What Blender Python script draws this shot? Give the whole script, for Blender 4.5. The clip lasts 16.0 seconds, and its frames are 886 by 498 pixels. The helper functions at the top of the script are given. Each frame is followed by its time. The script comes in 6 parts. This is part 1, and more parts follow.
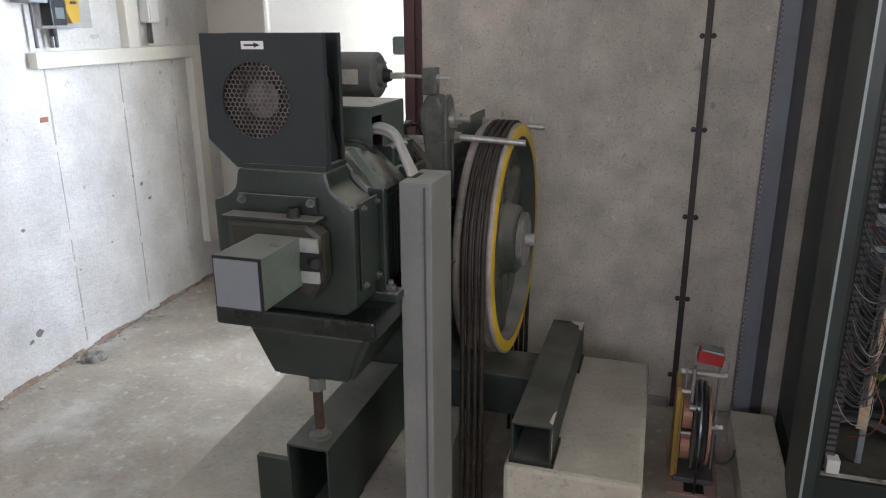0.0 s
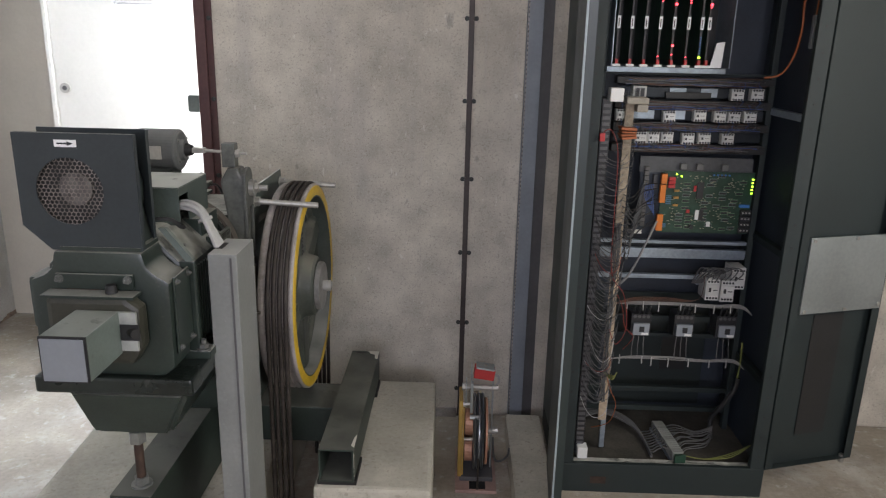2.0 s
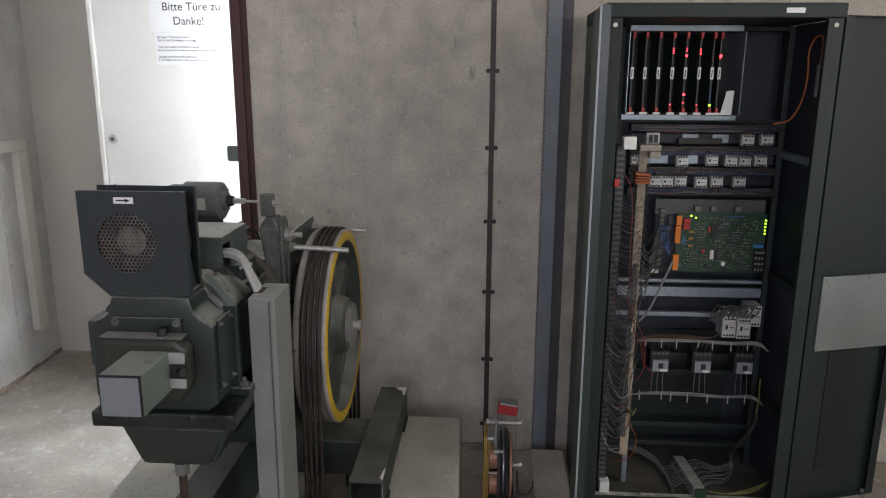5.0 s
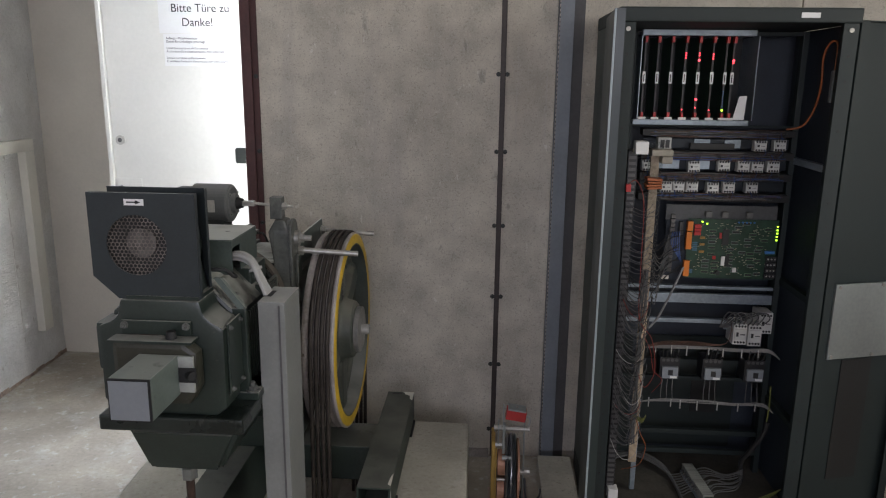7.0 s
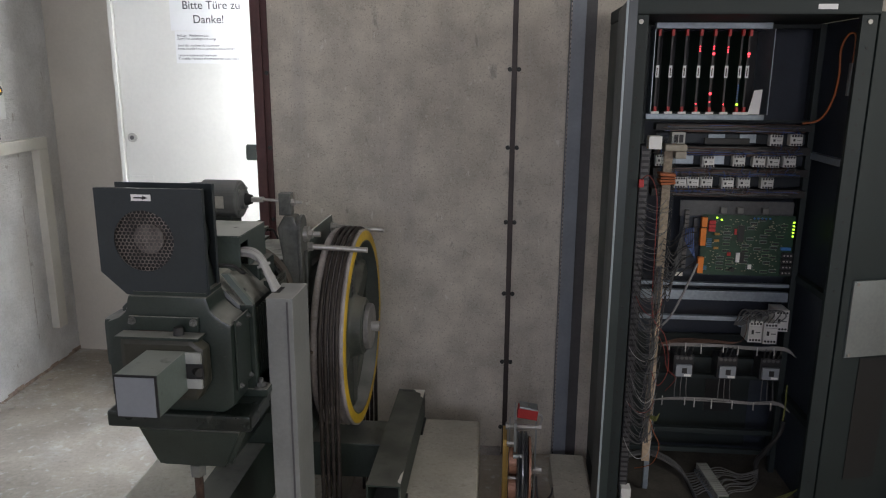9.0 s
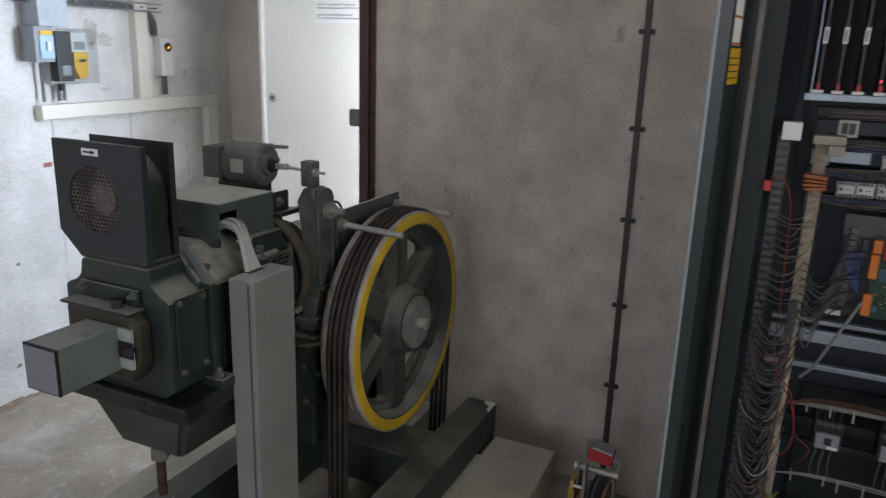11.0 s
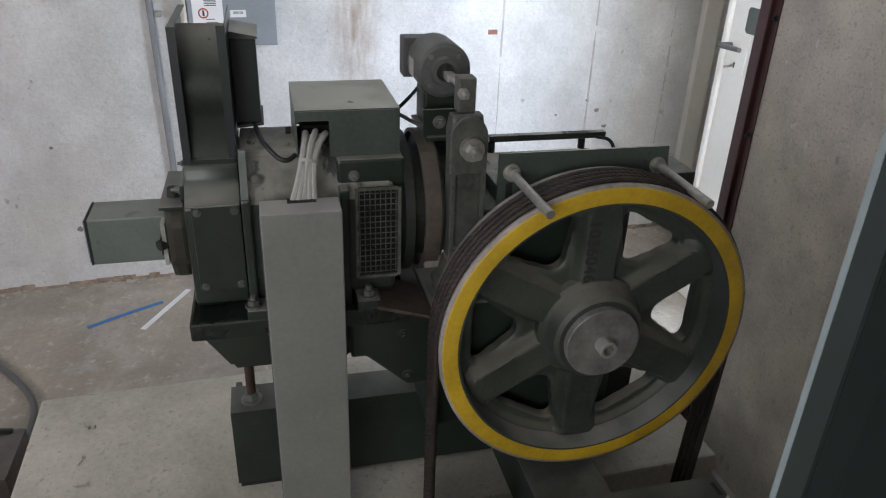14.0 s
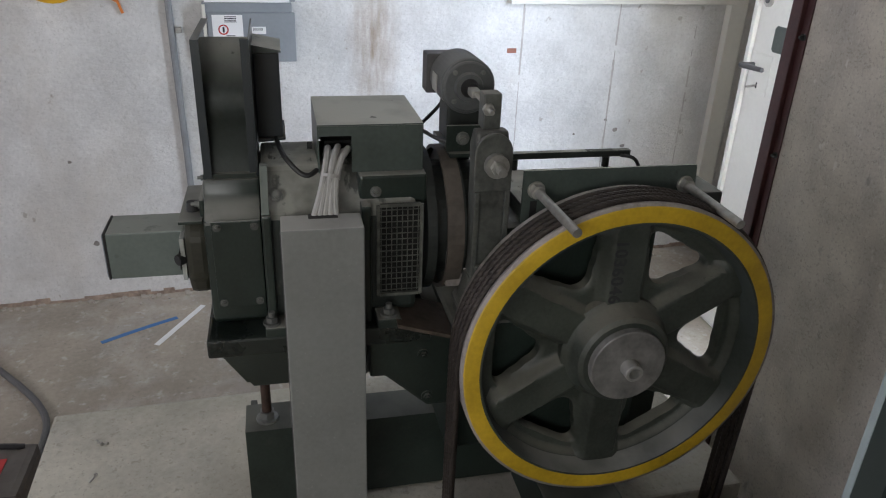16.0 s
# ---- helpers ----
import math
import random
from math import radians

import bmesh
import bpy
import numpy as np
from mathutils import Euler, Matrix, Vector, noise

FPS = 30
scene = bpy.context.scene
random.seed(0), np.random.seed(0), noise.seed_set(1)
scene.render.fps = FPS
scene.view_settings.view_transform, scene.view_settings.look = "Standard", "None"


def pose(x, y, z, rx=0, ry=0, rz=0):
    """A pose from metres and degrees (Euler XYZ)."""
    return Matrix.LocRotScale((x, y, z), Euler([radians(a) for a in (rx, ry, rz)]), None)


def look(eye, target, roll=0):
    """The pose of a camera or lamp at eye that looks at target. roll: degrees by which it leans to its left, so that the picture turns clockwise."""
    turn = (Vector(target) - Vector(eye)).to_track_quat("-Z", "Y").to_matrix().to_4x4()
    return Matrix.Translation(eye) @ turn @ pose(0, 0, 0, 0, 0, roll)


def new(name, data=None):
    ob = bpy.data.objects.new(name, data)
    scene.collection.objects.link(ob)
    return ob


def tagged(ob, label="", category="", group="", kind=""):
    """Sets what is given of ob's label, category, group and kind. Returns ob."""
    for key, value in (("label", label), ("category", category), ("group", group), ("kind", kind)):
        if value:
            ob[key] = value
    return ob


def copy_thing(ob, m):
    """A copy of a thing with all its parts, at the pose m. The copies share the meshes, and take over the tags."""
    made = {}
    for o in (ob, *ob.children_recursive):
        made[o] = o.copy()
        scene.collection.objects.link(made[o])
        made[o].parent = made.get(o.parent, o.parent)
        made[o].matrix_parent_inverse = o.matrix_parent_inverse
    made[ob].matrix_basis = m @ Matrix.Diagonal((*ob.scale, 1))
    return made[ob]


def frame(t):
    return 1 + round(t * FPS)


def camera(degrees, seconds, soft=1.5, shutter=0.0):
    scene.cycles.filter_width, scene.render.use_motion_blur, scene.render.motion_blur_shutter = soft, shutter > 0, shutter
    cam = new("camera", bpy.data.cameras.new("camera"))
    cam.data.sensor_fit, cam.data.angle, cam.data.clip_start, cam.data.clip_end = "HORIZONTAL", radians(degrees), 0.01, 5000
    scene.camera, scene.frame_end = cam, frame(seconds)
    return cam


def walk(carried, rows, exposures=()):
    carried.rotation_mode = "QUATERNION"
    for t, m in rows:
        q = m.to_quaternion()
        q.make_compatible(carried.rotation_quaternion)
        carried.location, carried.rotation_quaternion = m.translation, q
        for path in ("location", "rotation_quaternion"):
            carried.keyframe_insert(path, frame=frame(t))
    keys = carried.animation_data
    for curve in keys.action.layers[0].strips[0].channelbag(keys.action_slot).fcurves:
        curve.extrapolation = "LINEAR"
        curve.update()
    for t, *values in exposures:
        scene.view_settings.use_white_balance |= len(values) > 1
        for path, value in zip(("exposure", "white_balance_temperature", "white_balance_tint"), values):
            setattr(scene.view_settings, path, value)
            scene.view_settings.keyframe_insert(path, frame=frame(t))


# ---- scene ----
cam = camera(62.4, 16.0, soft=1.1, shutter=0.3)
PATH = [
    (0, (0.561, 0.983, 1.346), (0.001, 2.811, 0.756), -0.3),
    (0.5, (0.568, 0.972, 1.355), (0.052, 2.812, 0.763), -0.2),
    (1, (0.588, 0.912, 1.4), (0.196, 2.783, 0.811), 0.4),
    (1.5, (0.625, 0.816, 1.476), (0.408, 2.72, 0.905), 1.0),
    (2, (0.625, 0.74, 1.524), (0.59, 2.662, 0.973), 1.3),
    (2.5, (0.635, 0.687, 1.552), (0.627, 2.615, 1.02), 0.7),
    (3, (0.634, 0.636, 1.571), (0.617, 2.569, 1.059), 0.5),
    (3.5, (0.633, 0.623, 1.577), (0.587, 2.561, 1.082), 0.4),
    (4, (0.632, 0.618, 1.58), (0.559, 2.558, 1.098), 0.3),
    (4.5, (0.641, 0.62, 1.58), (0.544, 2.561, 1.109), 0.3),
    (5, (0.645, 0.624, 1.582), (0.529, 2.567, 1.119), 0.3),
    (7.5, (0.619, 0.644, 1.58), (0.494, 2.588, 1.126), 0.8),
    (8, (0.619, 0.646, 1.58), (0.492, 2.588, 1.119), 0.9),
    (8.2, (0.618, 0.646, 1.577), (0.491, 2.588, 1.116), 0.9),
    (10.3, (0.88, 0.879, 1.561), (0.409, 2.771, 1.11), 0.0),
    (10.5, (0.971, 0.972, 1.549), (0.409, 2.835, 1.086), 0.5),
    (11, (1.08, 1.152, 1.529), (0.28, 2.907, 1.001), 1.9),
    (11.5, (1.192, 1.399, 1.545), (0.05, 2.933, 0.959), 2.8),
    (12, (1.334, 1.694, 1.546), (-0.135, 2.893, 0.91), 2.1),
    (12.5, (1.343, 1.945, 1.528), (-0.309, 2.812, 0.81), 1.4),
    (13, (1.263, 2.15, 1.527), (-0.436, 2.814, 0.707), 1.6),
    (13.5, (1.253, 2.264, 1.545), (-0.459, 2.789, 0.655), 1.8),
    (14, (1.28, 2.313, 1.558), (-0.452, 2.753, 0.66), 2.1),
    (14.5, (1.285, 2.313, 1.557), (-0.462, 2.72, 0.671), 2.4),
    (15, (1.278, 2.3, 1.553), (-0.475, 2.706, 0.68), 2.4),
    (15.5, (1.263, 2.295, 1.548), (-0.495, 2.703, 0.685), 2.3),
    (16, (1.253, 2.299, 1.544), (-0.509, 2.712, 0.691), 2.3),
]
walk(cam, [(t, look(eye, target, roll)) for t, eye, target, roll in PATH],
     exposures=((0, 0.44, 6450, 10), (1.0, 0.48, 6450, 10), (2.0, 0.85, 6400, 10), (2.5, 0.82, 6400, 10), (3.5, 0.71, 6400, 10), (5, 0.37, 6350, 10), (8, 0.26, 6350, 10), (10.5, 0.0, 6350, 10), (11.5, 0.02, 6150, 10),
                (12.5, -0.25, 6150, 10), (13.5, 0.28, 6250, 10), (14.5, 0.37, 6250, 10), (16, 0.2, 6250, 10)))


# ---- world and light ----
world = bpy.data.worlds.new("sky")
scene.world = world
world.use_nodes = True
wn = world.node_tree
sky = wn.nodes.new("ShaderNodeTexSky")
sky.sky_type = "NISHITA"
sky.sun_disc = False
sky.sun_elevation = radians(40)
sky.sun_rotation = radians(20)
wn.links.new(sky.outputs[0], wn.nodes["Background"].inputs[0])
wn.nodes["Background"].inputs[1].default_value = 0.12


def window_light(name, m, w, h, watts, colour):
    d = bpy.data.lights.new(name, "AREA")
    d.shape, d.size, d.size_y, d.energy, d.color = "RECTANGLE", w, h, watts, colour
    ob = new(name, d)
    ob.matrix_world = m
    return ob


# daylight in the window behind the shaft partition; unseen fill lamps behind and beside the camera
window_light("daylight_north", pose(0.55, 3.985, 1.55, -90, 0, 0), 1.7, 1.3, 178, (0.84, 0.93, 1.09))
window_light("daylight_south", pose(0.5, -1.56, 1.75, 90, 0, 0), 1.8, 0.9, 28, (0.98, 0.94, 1.08))
window_light("daylight_east", pose(3.17, 1.0, 1.75, 0, 90, 0), 0.9, 1.8, 30, (1.0, 0.96, 0.89))


# ---- materials ----
def flecks(nt, tc, out, layers):
    """Thresholded noise layers over a colour: (scale, threshold, softness, strength, colour, stretch)."""
    n, l = nt.nodes, nt.links
    for sc, lo, soft_, amount, colour, stretch in layers:
        mp_ = n.new("ShaderNodeMapping")
        mp_.inputs["Scale"].default_value = stretch
        l.new(tc.outputs["Object"], mp_.inputs["Vector"])
        t = n.new("ShaderNodeTexNoise")
        t.inputs["Scale"].default_value, t.inputs["Detail"].default_value, t.inputs["Roughness"].default_value = sc, 5, 0.6
        l.new(mp_.outputs[0], t.inputs["Vector"])
        r = n.new("ShaderNodeMapRange")
        r.inputs[1].default_value, r.inputs[2].default_value, r.inputs[4].default_value = lo, lo + soft_, amount
        l.new(t.outputs[0], r.inputs[0])
        mx = n.new("ShaderNodeMix")
        mx.data_type = "RGBA"
        l.new(r.outputs[0], mx.inputs[0])
        l.new(out, mx.inputs[6])
        mx.inputs[7].default_value = (*colour, 1)
        out = mx.outputs[2]
    return out


def material(name, base, rough=0.6, metal=0.0, var=0.12, scale=9.0, fine=90.0, bump=0.15, dust=0.0, dust_col=(0.42, 0.41, 0.37), vary=0.0, stain=None, stain_scale=2.0, stain_lo=0.55, speck=()):
    """A procedural surface: mottled base, fine grain with relief, dust and painted top light on upward faces, optional
    stains.
    """
    m = bpy.data.materials.new(name)
    m.use_nodes = True
    nt = m.node_tree
    n, l = nt.nodes, nt.links
    b = n["Principled BSDF"]
    tc = n.new("ShaderNodeTexCoord")
    big = n.new("ShaderNodeTexNoise")
    big.inputs["Scale"].default_value, big.inputs["Detail"].default_value = scale, 6
    sm = n.new("ShaderNodeTexNoise")
    sm.inputs["Scale"].default_value, sm.inputs["Detail"].default_value = fine, 4
    for t in (big, sm):
        l.new(tc.outputs["Object"], t.inputs["Vector"])
    mix = n.new("ShaderNodeMath")
    mix.operation = "MULTIPLY_ADD"
    l.new(sm.outputs[0], mix.inputs[0])
    mix.inputs[1].default_value = 0.45
    l.new(big.outputs[0], mix.inputs[2])
    ramp = n.new("ShaderNodeMapRange")
    ramp.inputs[1].default_value, ramp.inputs[2].default_value = 0.45, 1.0
    ramp.inputs[3].default_value, ramp.inputs[4].default_value = 1 - var * 1.6, 1 + var * 1.6
    l.new(mix.outputs[0], ramp.inputs[0])
    col = n.new("ShaderNodeVectorMath")
    col.operation = "SCALE"
    col.inputs[0].default_value = base
    l.new(ramp.outputs[0], col.inputs["Scale"])
    out = col.outputs[0]
    if vary:
        oi = n.new("ShaderNodeObjectInfo")
        r2 = n.new("ShaderNodeMapRange")
        r2.inputs[3].default_value, r2.inputs[4].default_value = 1 - vary, 1 + vary
        l.new(oi.outputs["Random"], r2.inputs[0])
        c2 = n.new("ShaderNodeVectorMath")
        c2.operation = "SCALE"
        l.new(out, c2.inputs[0])
        l.new(r2.outputs[0], c2.inputs["Scale"])
        out = c2.outputs[0]
    if stain:
        st = n.new("ShaderNodeTexNoise")
        st.inputs["Scale"].default_value, st.inputs["Detail"].default_value, st.inputs["Roughness"].default_value = stain_scale, 8, 0.65
        l.new(tc.outputs["Object"], st.inputs["Vector"])
        sr = n.new("ShaderNodeMapRange")
        sr.inputs[1].default_value, sr.inputs[2].default_value = stain_lo, stain_lo + 0.2
        sr.inputs[4].default_value = 0.75
        l.new(st.outputs[0], sr.inputs[0])
        mc = n.new("ShaderNodeMix")
        mc.data_type = "RGBA"
        l.new(sr.outputs[0], mc.inputs[0])
        l.new(out, mc.inputs[6])
        mc.inputs[7].default_value = (*stain, 1)
        out = mc.outputs[2]
    rough_out = None
    if dust:
        ge = n.new("ShaderNodeNewGeometry")
        sep = n.new("ShaderNodeSeparateXYZ")
        l.new(ge.outputs["Normal"], sep.inputs[0])
        up = n.new("ShaderNodeMapRange")
        up.inputs[1].default_value, up.inputs[2].default_value = 0.35, 0.95
        l.new(sep.outputs[2], up.inputs[0])
        dn = n.new("ShaderNodeMapRange")
        dn.inputs[1].default_value, dn.inputs[2].default_value = 0.35, 0.6
        dn.inputs[3].default_value = 0.45
        l.new(big.outputs[0], dn.inputs[0])
        mu = n.new("ShaderNodeMath")
        mu.operation = "MULTIPLY"
        l.new(up.outputs[0], mu.inputs[0])
        l.new(dn.outputs[0], mu.inputs[1])
        mu2 = n.new("ShaderNodeMath")
        mu2.operation = "MULTIPLY"
        l.new(mu.outputs[0], mu2.inputs[0])
        mu2.inputs[1].default_value = dust
        md = n.new("ShaderNodeMix")
        md.data_type = "RGBA"
        l.new(mu2.outputs[0], md.inputs[0])
        l.new(out, md.inputs[6])
        md.inputs[7].default_value = (*dust_col, 1)
        out = md.outputs[2]
        rr = n.new("ShaderNodeMapRange")
        rr.inputs[3].default_value, rr.inputs[4].default_value = rough, 0.95
        l.new(mu2.outputs[0], rr.inputs[0])
        rough_out = rr.outputs[0]
    l.new(out, b.inputs["Base Color"])
    if rough_out:
        l.new(rough_out, b.inputs["Roughness"])
    else:
        rv = n.new("ShaderNodeMapRange")
        rv.inputs[3].default_value, rv.inputs[4].default_value = max(rough - 0.1, 0.02), min(rough + 0.1, 1)
        l.new(big.outputs[0], rv.inputs[0])
        l.new(rv.outputs[0], b.inputs["Roughness"])
    b.inputs["Metallic"].default_value = metal
    if speck:
        out = flecks(nt, tc, out, speck)
        l.new(out, b.inputs["Base Color"])
    if bump:
        bu = n.new("ShaderNodeBump")
        bu.inputs["Strength"].default_value = bump
        bu.inputs["Distance"].default_value = 0.004
        l.new(mix.outputs[0], bu.inputs["Height"])
        l.new(bu.outputs[0], b.inputs["Normal"])
    return m


def glow(name, colour, strength):
    m = bpy.data.materials.new(name)
    m.use_nodes = True
    b = m.node_tree.nodes["Principled BSDF"]
    b.inputs["Base Color"].default_value = (*colour, 1)
    b.inputs["Emission Color"].default_value = (*colour, 1)
    b.inputs["Emission Strength"].default_value = strength
    return m


def glassy(name, tint, rough=0.06):
    m = bpy.data.materials.new(name)
    m.use_nodes = True
    nt = m.node_tree
    b = nt.nodes["Principled BSDF"]
    tr = nt.nodes.new("ShaderNodeBsdfTransparent")
    tr.inputs[0].default_value = (*tint, 1)
    mx = nt.nodes.new("ShaderNodeMixShader")
    mx.inputs[0].default_value = 0.12
    b.inputs["Base Color"].default_value = (0.12, 0.12, 0.12, 1)
    b.inputs["Roughness"].default_value = rough
    nt.links.new(tr.outputs[0], mx.inputs[1])
    nt.links.new(b.outputs[0], mx.inputs[2])
    nt.links.new(mx.outputs[0], nt.nodes["Material Output"].inputs[0])
    return m


CONCRETE_FLOOR = material("concrete_floor", (0.34, 0.30, 0.245), 0.85, 0, 0.18, 3.5, 60, 0.7, stain=(0.52, 0.51, 0.48), stain_scale=3.0, stain_lo=0.5,
    speck=((1.7, 0.5, 0.16, 0.65, (0.24, 0.21, 0.17), (1, 1, 1)), (22, 0.58, 0.1, 0.45, (0.58, 0.57, 0.54), (1, 1, 1)), (55, 0.60, 0.08, 0.6, (0.20, 0.18, 0.15), (1, 1, 1)), (7, 0.6, 0.08, 0.45, (0.24, 0.21, 0.17), (1, 1, 1)), (120, 0.6, 0.06, 0.5, (0.20, 0.175, 0.145), (1, 1, 1))))
SLAB = material("slab_concrete", (0.44, 0.42, 0.355), 0.85, 0, 0.16, 5, 70, 0.6, stain=(0.28, 0.255, 0.21), stain_scale=4, stain_lo=0.62,
    speck=((40, 0.60, 0.08, 0.5, (0.22, 0.20, 0.16), (1, 1, 1)), (110, 0.60, 0.06, 0.5, (0.24, 0.22, 0.18), (1, 1, 1)), (3, 0.5, 0.12, 0.4, (0.34, 0.32, 0.26), (1, 1, 1)), (8, 0.6, 0.15, 0.35, (0.56, 0.54, 0.49), (1, 1, 1))))
PLASTER = material("white_plaster", (0.61, 0.605, 0.59), 0.85, 0, 0.11, 5, 80, 0.6, stain=(0.54, 0.51, 0.46), stain_scale=1.6, stain_lo=0.6,
    speck=((2.2, 0.5, 0.16, 0.4, (0.52, 0.475, 0.41), (1, 1, 0.6)), (5, 0.56, 0.1, 0.35, (0.50, 0.49, 0.47), (1, 1, 0.5)), (60, 0.60, 0.07, 0.35, (0.42, 0.405, 0.38), (1, 1, 0.75)), (9, 0.64, 0.1, 0.4, (0.50, 0.47, 0.42), (1, 1, 1)), (130, 0.60, 0.06, 0.45, (0.40, 0.385, 0.36), (1, 1, 1)), (16, 0.68, 0.03, 0.7, (0.33, 0.30, 0.26), (1, 1, 0.7))))
nt_ = PLASTER.node_tree
tc_ = [q for q in nt_.nodes if q.type == "TEX_COORD"][0]
b_ = nt_.nodes["Principled BSDF"]
src_ = b_.inputs["Base Color"].links[0].from_socket
mp_ = nt_.nodes.new("ShaderNodeMapping")
mp_.vector_type = "TEXTURE"
mp_.inputs["Location"].default_value = (-1.667, 2.68, 1.04)
mp_.inputs["Scale"].default_value = (0.5, 0.15, 0.48)
nt_.links.new(tc_.outputs["Object"], mp_.inputs["Vector"])
gr_ = nt_.nodes.new("ShaderNodeTexGradient")
gr_.gradient_type = "SPHERICAL"
nt_.links.new(mp_.outputs[0], gr_.inputs[0])
no_ = nt_.nodes.new("ShaderNodeTexNoise")
no_.inputs["Scale"].default_value, no_.inputs["Detail"].default_value = 45, 6
ms_ = nt_.nodes.new("ShaderNodeMapping")
ms_.inputs["Scale"].default_value = (1, 1, 0.22)
nt_.links.new(tc_.outputs["Object"], ms_.inputs["Vector"])
nt_.links.new(ms_.outputs[0], no_.inputs["Vector"])
mu_ = nt_.nodes.new("ShaderNodeMath")
mu_.operation = "MULTIPLY"
nt_.links.new(gr_.outputs["Fac"], mu_.inputs[0])
nt_.links.new(no_.outputs[0], mu_.inputs[1])
ma_ = nt_.nodes.new("ShaderNodeMapRange")
ma_.inputs[1].default_value, ma_.inputs[2].default_value, ma_.inputs[4].default_value = 0.10, 0.62, 0.95
nt_.links.new(mu_.outputs[0], ma_.inputs[0])
mi_ = nt_.nodes.new("ShaderNodeMix")
mi_.data_type = "RGBA"
nt_.links.new(ma_.outputs[0], mi_.inputs[0])
nt_.links.new(src_, mi_.inputs[6])
mi_.inputs[7].default_value = (0.30, 0.23, 0.165, 1)
nt_.links.new(mi_.outputs[2], b_.inputs["Base Color"])
# trowelled relief with small pits
old_bump = b_.inputs["Normal"].links[0].from_node
rel = nt_.nodes.new("ShaderNodeTexNoise")
rel.inputs["Scale"].default_value, rel.inputs["Detail"].default_value, rel.inputs["Roughness"].default_value = 34, 6, 0.68
trowel = nt_.nodes.new("ShaderNodeMapping")
trowel.inputs["Scale"].default_value = (1, 0.4, 1)
nt_.links.new(tc_.outputs["Object"], trowel.inputs["Vector"])
nt_.links.new(trowel.outputs[0], rel.inputs["Vector"])
pit = nt_.nodes.new("ShaderNodeTexVoronoi")
pit.inputs["Scale"].default_value = 55
nt_.links.new(tc_.outputs["Object"], pit.inputs["Vector"])
pr = nt_.nodes.new("ShaderNodeMapRange")
pr.inputs[1].default_value, pr.inputs[2].default_value, pr.inputs[3].default_value, pr.inputs[4].default_value = 0.05, 0.28, -0.10, 0.0
nt_.links.new(pit.outputs[0], pr.inputs[0])
su = nt_.nodes.new("ShaderNodeMath")
su.operation = "ADD"
nt_.links.new(rel.outputs[0], su.inputs[0])
nt_.links.new(pr.outputs[0], su.inputs[1])
bu2 = nt_.nodes.new("ShaderNodeBump")
bu2.inputs["Strength"].default_value, bu2.inputs["Distance"].default_value = 0.6, 0.013
nt_.links.new(su.outputs[0], bu2.inputs["Height"])
nt_.links.new(old_bump.outputs[0], bu2.inputs["Normal"])
nt_.links.new(bu2.outputs[0], b_.inputs["Normal"])
BEIGE_WALL = material("beige_wall_paint", (0.60, 0.56, 0.49), 0.85, 0, 0.05, 3, 70, 0.3)
PANEL = material("fibre_cement_panel", (0.50, 0.462, 0.395), 0.8, 0, 0.16, 9, 150, 0.4, stain=(0.54, 0.50, 0.44), stain_scale=4, stain_lo=0.55,
    speck=((7, 0.56, 0.14, 0.35, (0.34, 0.315, 0.295), (1, 1, 0.12)), (22, 0.6, 0.1, 0.35, (0.50, 0.475, 0.45), (1, 1, 0.06)), (75, 0.58, 0.06, 0.4, (0.60, 0.565, 0.505), (1, 1, 0.7)), (2.2, 0.52, 0.25, 0.3, (0.33, 0.30, 0.27), (1, 1, 0.4)), (18, 0.66, 0.06, 0.5, (0.17, 0.16, 0.15), (1, 1, 0.45)), (130, 0.57, 0.07, 0.4, (0.22, 0.20, 0.175), (1, 1, 1)), (3.4, 0.56, 0.12, 0.35, (0.36, 0.315, 0.26), (1, 1, 0.35)), (34, 0.68, 0.03, 0.5, (0.72, 0.70, 0.66), (1, 1, 0.5))))
CEIL = material("ceiling_paint", (0.7, 0.69, 0.66), 0.9)
BROWN = material("red_brown_paint", (0.065, 0.024, 0.023), 0.5, 0, 0.2)
SEAM = material("dark_brown_strip", (0.045, 0.034, 0.032), 0.55, 0, 0.2)
BLUEGREY = material("blue_grey_steel", (0.19, 0.21, 0.24), 0.5, 0, 0.08)
DARKGREY = material("dark_column", (0.09, 0.088, 0.09), 0.6)
# dust on the machine paints is brightened to paint in light on upward faces
GREEN = material("machine_green_paint", (0.021, 0.030, 0.025), 0.32, 0, 0.25, 8, 140, 0.06, dust=0.75, dust_col=(0.36, 0.355, 0.32),
    speck=((14, 0.62, 0.08, 0.35, (0.045, 0.046, 0.04), (1, 1, 0.5)), (60, 0.66, 0.06, 0.4, (0.07, 0.07, 0.062), (1, 1, 1))))
BLOWER = material("blower_grey_green", (0.025, 0.032, 0.036), 0.34, 0, 0.12, 6, 140, 0.03, dust=0.6, dust_col=(0.32, 0.315, 0.29))
LEVER = material("dusty_lever_casting", (0.082, 0.086, 0.078), 0.42, 0, 0.35, 14, 130, 0.1, dust=0.6, dust_col=(0.26, 0.25, 0.23),
    speck=((25, 0.58, 0.12, 0.5, (0.12, 0.116, 0.105), (1, 1, 0.7)),))
# pale top: dust, plus the window's grazing reflection put into the dust colour
BOXTOP = material("dusty_lit_box_top", (0.060, 0.076, 0.068), 0.42, 0, 0.2, 6, 120, 0.06, dust=1.0, dust_col=(0.55, 0.555, 0.51),
    speck=((16, 0.62, 0.05, 0.7, (0.035, 0.04, 0.037), (1, 1, 1)),))
